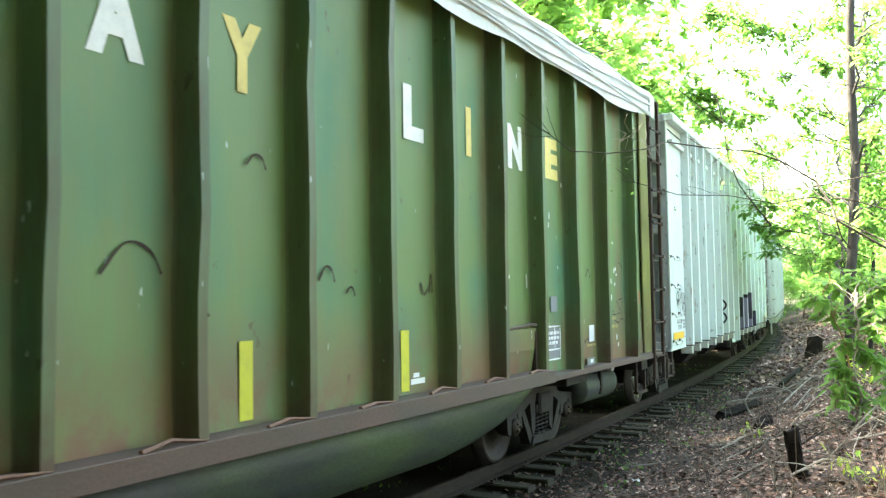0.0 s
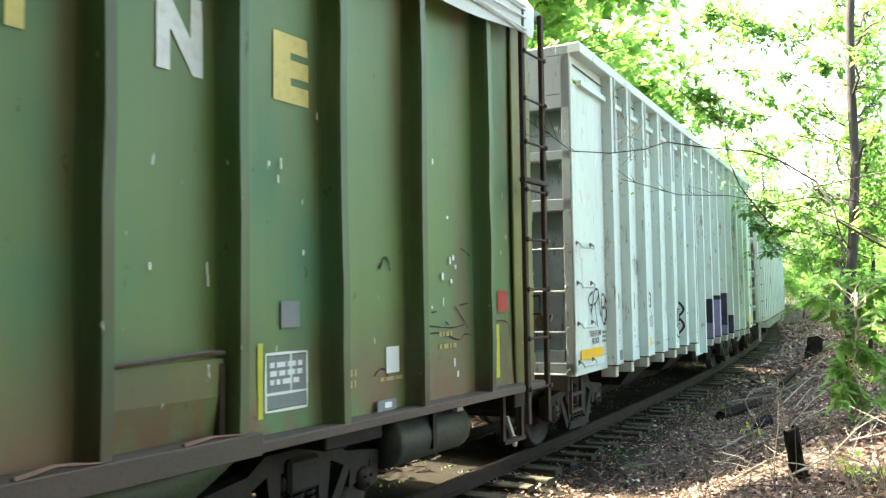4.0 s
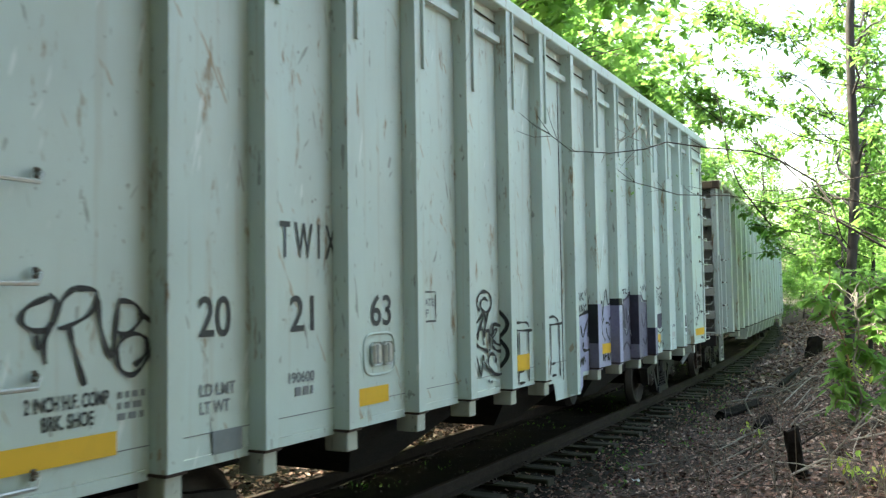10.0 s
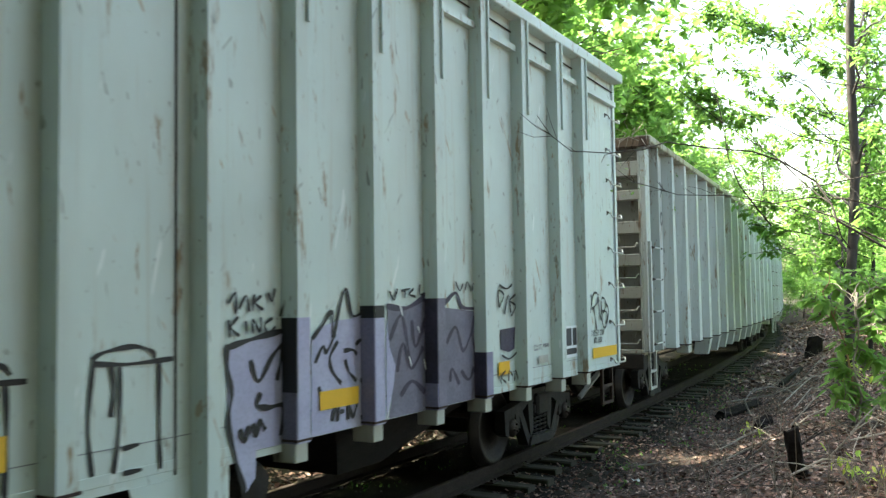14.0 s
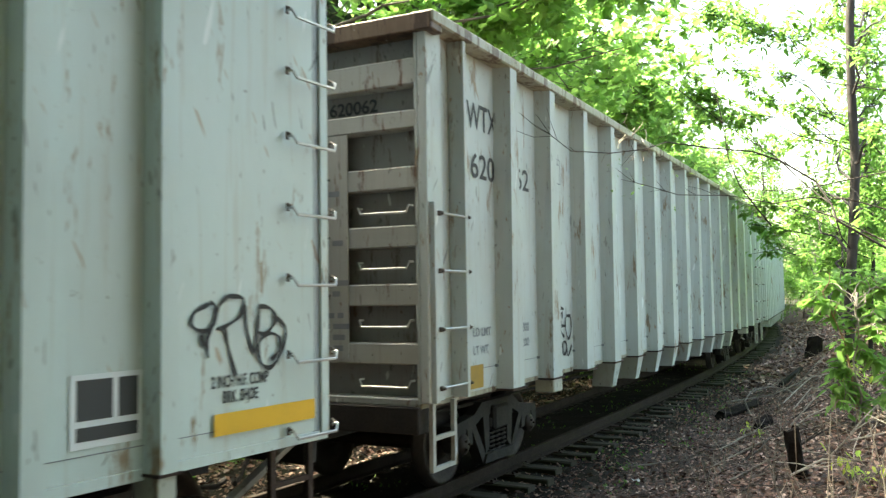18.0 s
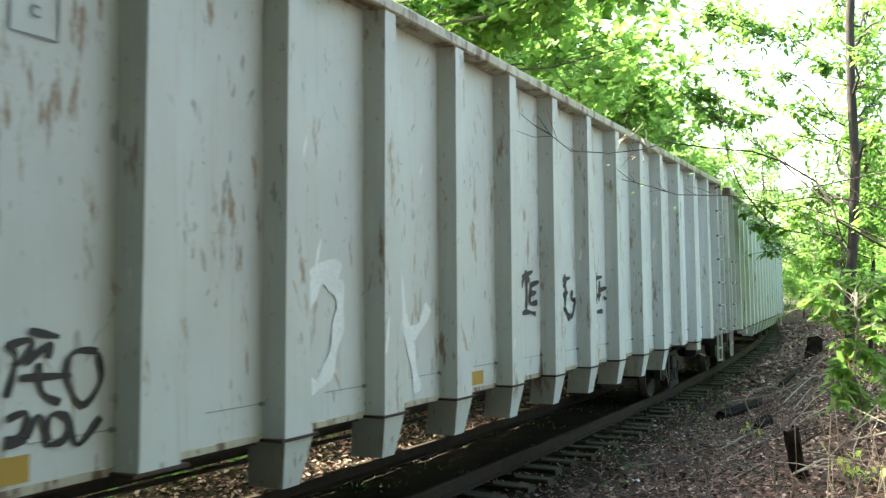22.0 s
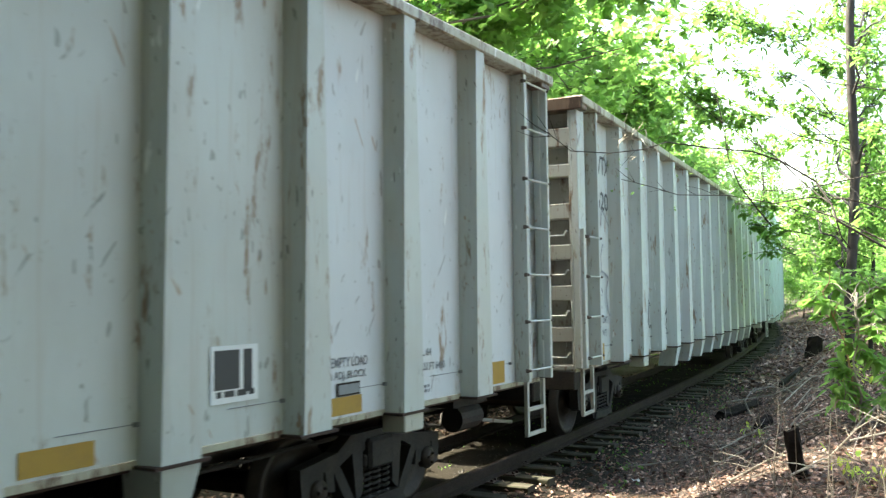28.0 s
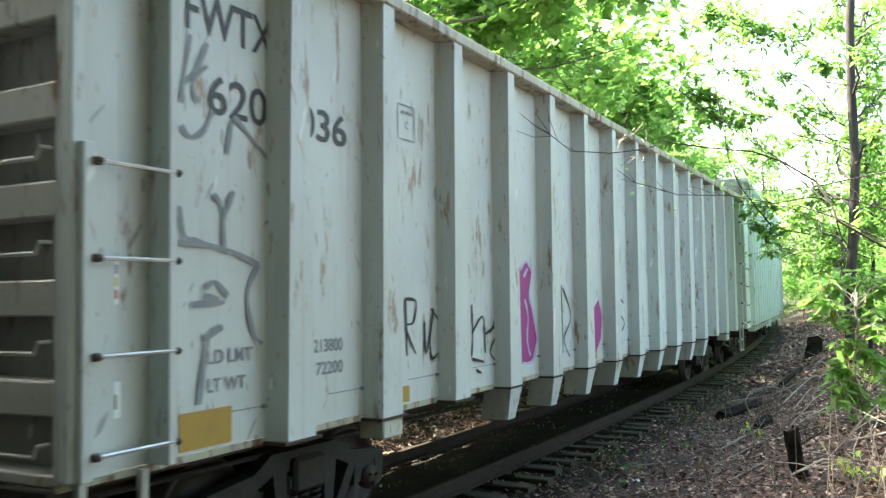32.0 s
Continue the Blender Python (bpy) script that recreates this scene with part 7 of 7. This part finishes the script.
fallen_branch("pale crooked dead branch over the leaves", [(4.0, 8.6, 0.2), (4.5, 8.7, 0.22), (5.1, 8.7, 0.15)], 0.011, 6, PALE_TWIG)
fallen_branch("pale dead stem standing in the undergrowth", [(5.10, 10.75, 0.2), (5.04, 10.9, 1.05), (4.90, 10.9, 1.40), (4.77, 10.9, 1.75)], 0.016, 7, CINNAMON)
fallen_branch("grey dead branch lying in the leaves", [(3.0, 9.2, 0.03), (3.5, 9.4, 0.1), (4.1, 9.3, 0.06)], 0.013, 8, TWIG)
for k, (x, y, dx, dy, h, r, m) in enumerate(((4.6, 9.9, 0.7, 0.5, 0.3, 0.010, TWIG), (4.1, 10.2, 0.9, 0.2, 0.15, 0.012, DARK_TWIG), (3.6, 10.6, 0.8, 0.9, 0.1, 0.014, DARK_TWIG), (5.0, 12.6, 1.1, 0.8, 0.3, 0.014, TWIG),
                                                (6.0, 15.0, 1.0, 1.2, 0.25, 0.014, TWIG), (6.6, 17.0, 1.3, 1.0, 0.3, 0.016, PALE_TWIG), (7.6, 19.5, 1.2, 1.6, 0.35, 0.018, DARK_TWIG), (4.4, 11.4, 1.0, 0.3, 0.22, 0.010, PALE_TWIG),
                                                (3.9, 8.9, 0.9, 0.35, 0.3, 0.009, TWIG), (2.9, 9.0, 0.7, -0.3, 0.06, 0.008, TWIG), (5.3, 13.4, 1.0, -0.4, 0.2, 0.012, DARK_TWIG), (8.6, 21.0, 1.2, 0.8, 0.4, 0.018, TWIG))):
    fallen_branch("crooked dead branch in a tangle on the bank", [(x, y, 0.03), (x + dx * 0.4, y + dy * 0.3, h * 0.8), (x + dx * 0.75, y + dy * 0.8, h), (x + dx, y + dy, h * 0.5)], r, 20 + k, m)
fallen_branch("grey dead branch lying in the leaves", [(2.6, 12.2, 0.02), (3.2, 12.4, 0.03), (3.6, 12.35, 0.02)], 0.014, 9, TWIG)


def near_place(rng):
    """A random place on the ground beside the track, denser near the camera."""
    s = 7.5 + 30 * rng.random() ** 1.6
    d = 0.9 + 6.2 * rng.random() ** 0.9
    px, py, a = track_point(s)
    return px + math.cos(a) * d, py - math.sin(a) * d, d


def scatter():
    rng = random.Random(5)
    sh = Shape()
    for i in range(72000):
        x, y, d = near_place(rng)
        if rng.random() > 0.6 + 0.4 * smooth01((d - 0.9) / 0.6):
            continue
        p = Vector((x, y, ground_z(x, y) + rng.uniform(0.0, 0.03)))
        a = rng.uniform(0, 6.283)
        leaf_quad(sh, p, Vector((math.cos(a), math.sin(a), rng.uniform(-0.2, 0.5))).normalized(), (Vector((0, 0, 1)) + rand_dir(rng) * 0.8).normalized(), rng.uniform(0.025, 0.088))
    for i in range(9000):
        px, py, a = track_point(26 + 45 * rng.random() ** 1.3)
        d = rng.uniform(1.6, 6.5)
        x, y = px + math.cos(a) * d, py - math.sin(a) * d
        q = rng.uniform(0, 6.283)
        leaf_quad(sh, Vector((x, y, ground_z(x, y) + rng.uniform(0.01, 0.04))), Vector((math.cos(q), math.sin(q), rng.uniform(-0.2, 0.5))).normalized(), (Vector((0, 0, 1)) + rand_dir(rng) * 0.8).normalized(), rng.uniform(0.08, 0.2))
    for i in range(16000):
        px, py, a = track_point(3 + 24 * rng.random())
        d = -1.2 - 4.5 * rng.random()
        x, y = px + math.cos(a) * d, py - math.sin(a) * d
        q = rng.uniform(0, 6.283)
        leaf_quad(sh, Vector((x, y, ground_z(x, y) + rng.uniform(0.015, 0.045))), Vector((math.cos(q), math.sin(q), rng.uniform(-0.2, 0.5))).normalized(), (Vector((0, 0, 1)) + rand_dir(rng) * 0.8).normalized(), rng.uniform(0.05, 0.12))
    tagged(part("leaf_litter", sh, LITTER), "brown dead leaves strewn over the ground", "leaf litter", kind="stuff")
    sh = Shape()
    for i in range(2400):
        x, y, d = near_place(rng)
        if d < 1.7:
            continue
        p = Vector((x, y, ground_z(x, y) + rng.uniform(0.0, 0.03)))
        a = rng.uniform(0, 6.283)
        n = rng.uniform(0.12, 0.7)
        e = p + Vector((math.cos(a) * n, math.sin(a) * n, 0))
        e.z = ground_z(e.x, e.y) + rng.uniform(0.0, 0.16) * min(1, d / 4)
        sh.tube([p, p.lerp(e, 0.5) + rand_dir(rng) * 0.05 * n + Vector((0, 0, 0.02)), e], rng.uniform(0.003, 0.008), 4, 0.002)
    tagged(part("twigs", sh, BROWN_TWIG), "thin dead twigs strewn over the bank", "twigs", kind="stuff")
    sh = Shape()
    for i in range(130):
        x, y, d = near_place(rng)
        d2, s = lateral(x, y)
        if not 3.2 < d2 < 7:
            continue
        for k in range(3):
            p = Vector((x, y, ground_z(x, y)))
            e = p + Vector((rng.uniform(-0.3, 0.3), rng.uniform(-0.3, 0.3), rng.uniform(0.3, 1.0)))
            sh.tube([p, p.lerp(e, 0.5) + rand_dir(rng) * 0.06, e], 0.005, 4, 0.002)
    tagged(part("dead_stems", sh, TWIG), "thin upright dead stems on the bank", "stems", kind="stuff")
    sh = Shape()
    for i in range(2600):
        s = 8.5 + 22 * rng.random() ** 1.5
        d = rng.choice((rng.uniform(1.15, 2.3), rng.uniform(1.15, 2.3), rng.uniform(-0.6, 0.6)))
        px, py, a = track_point(s)
        x, y = px + math.cos(a) * d, py - math.sin(a) * d
        if noise.noise((x * 1.1, y * 1.1, 3)) < 0.05:
            continue
        p = Vector((x, y, ground_z(x, y)))
        leaf_quad(sh, p, (Vector((0, 0, 0.6)) + rand_dir(rng) * 0.7).normalized(), rand_dir(rng), rng.uniform(0.03, 0.08))
    tagged(part("weeds", sh, LEAF), "low green weeds and moss beside the ties", "weeds", kind="stuff")
    sh = Shape()
    for i in range(3800):
        s = 7 + 24 * rng.random() ** 1.5
        d = rng.uniform(-2.4, 1.9)
        px, py, a = track_point(s)
        x, y = px + math.cos(a) * d, py - math.sin(a) * d
        z = ground_z(x, y)
        r = rng.uniform(0.012, 0.032)
        k = len(sh.v)
        sh.v += [(x + r * rng.uniform(0.7, 1.2), y, z), (x, y + r * rng.uniform(0.7, 1.2), z), (x - r * rng.uniform(0.7, 1.2), y, z), (x, y - r * rng.uniform(0.7, 1.2), z), (x + rng.uniform(-0.5, 0.5) * r, y, z + r * rng.uniform(0.6, 1.1))]
        sh.f += [(k, k + 1, k + 4), (k + 1, k + 2, k + 4), (k + 2, k + 3, k + 4), (k + 3, k, k + 4)]
    tagged(part("ballast", sh, STONE), "grey ballast stones half sunk in dirt", "ballast", kind="stuff")


scatter()


def seedling(x, y, seed, n, size, high):
    rng = random.Random(seed)
    thing = tagged(new("seedling"), "small yellow-green seedling on the bank", "plant")
    thing.matrix_basis = pose(*gz(x, y))
    st, lf = Shape(), Shape()
    for k in range(4):
        e = Vector((rng.uniform(-0.2, 0.2), rng.uniform(-0.2, 0.2), high * rng.uniform(0.6, 1.1)))
        st.tube([(0, 0, 0), e * 0.5 + rand_dir(rng) * 0.03, e], 0.005, 4, 0.002)
        for j in range(n):
            leaf_blade(lf, e * rng.uniform(0.55, 1.0) + rand_dir(rng) * 0.06, (rand_dir(rng) + Vector((0, 0, 0.1))).normalized(), Vector((0, 0, 1)), size * rng.uniform(0.7, 1.2), OVAL)
    part("stem", st, TWIG, thing)
    part("foliage", lf, LEAF_YELLOW, thing)


seedling(3.47, 7.40, 1, 5, 0.10, 0.24)
seedling(3.62, 7.50, 2, 4, 0.09, 0.20)
seedling(4.75, 13.3, 3, 4, 0.10, 0.15)
seedling(6.3, 13.2, 4, 9, 0.13, 0.8)


# ---- the train's way ----
def motions():
    for car, q, base in CARS:
        walk(car, [(float(t), car_matrix(q - TRAVEL[t], base)) for t in range(33)])
    for w, x in WHEELSETS:
        rows = []
        n = 112
        for i in range(n + 1):
            t = 32.0 * i / n
            rows.append((t, pose(x, 0, 0.457, 0, math.degrees(-travel(t) / 0.455), 0)))
        walk(w, rows)


motions()
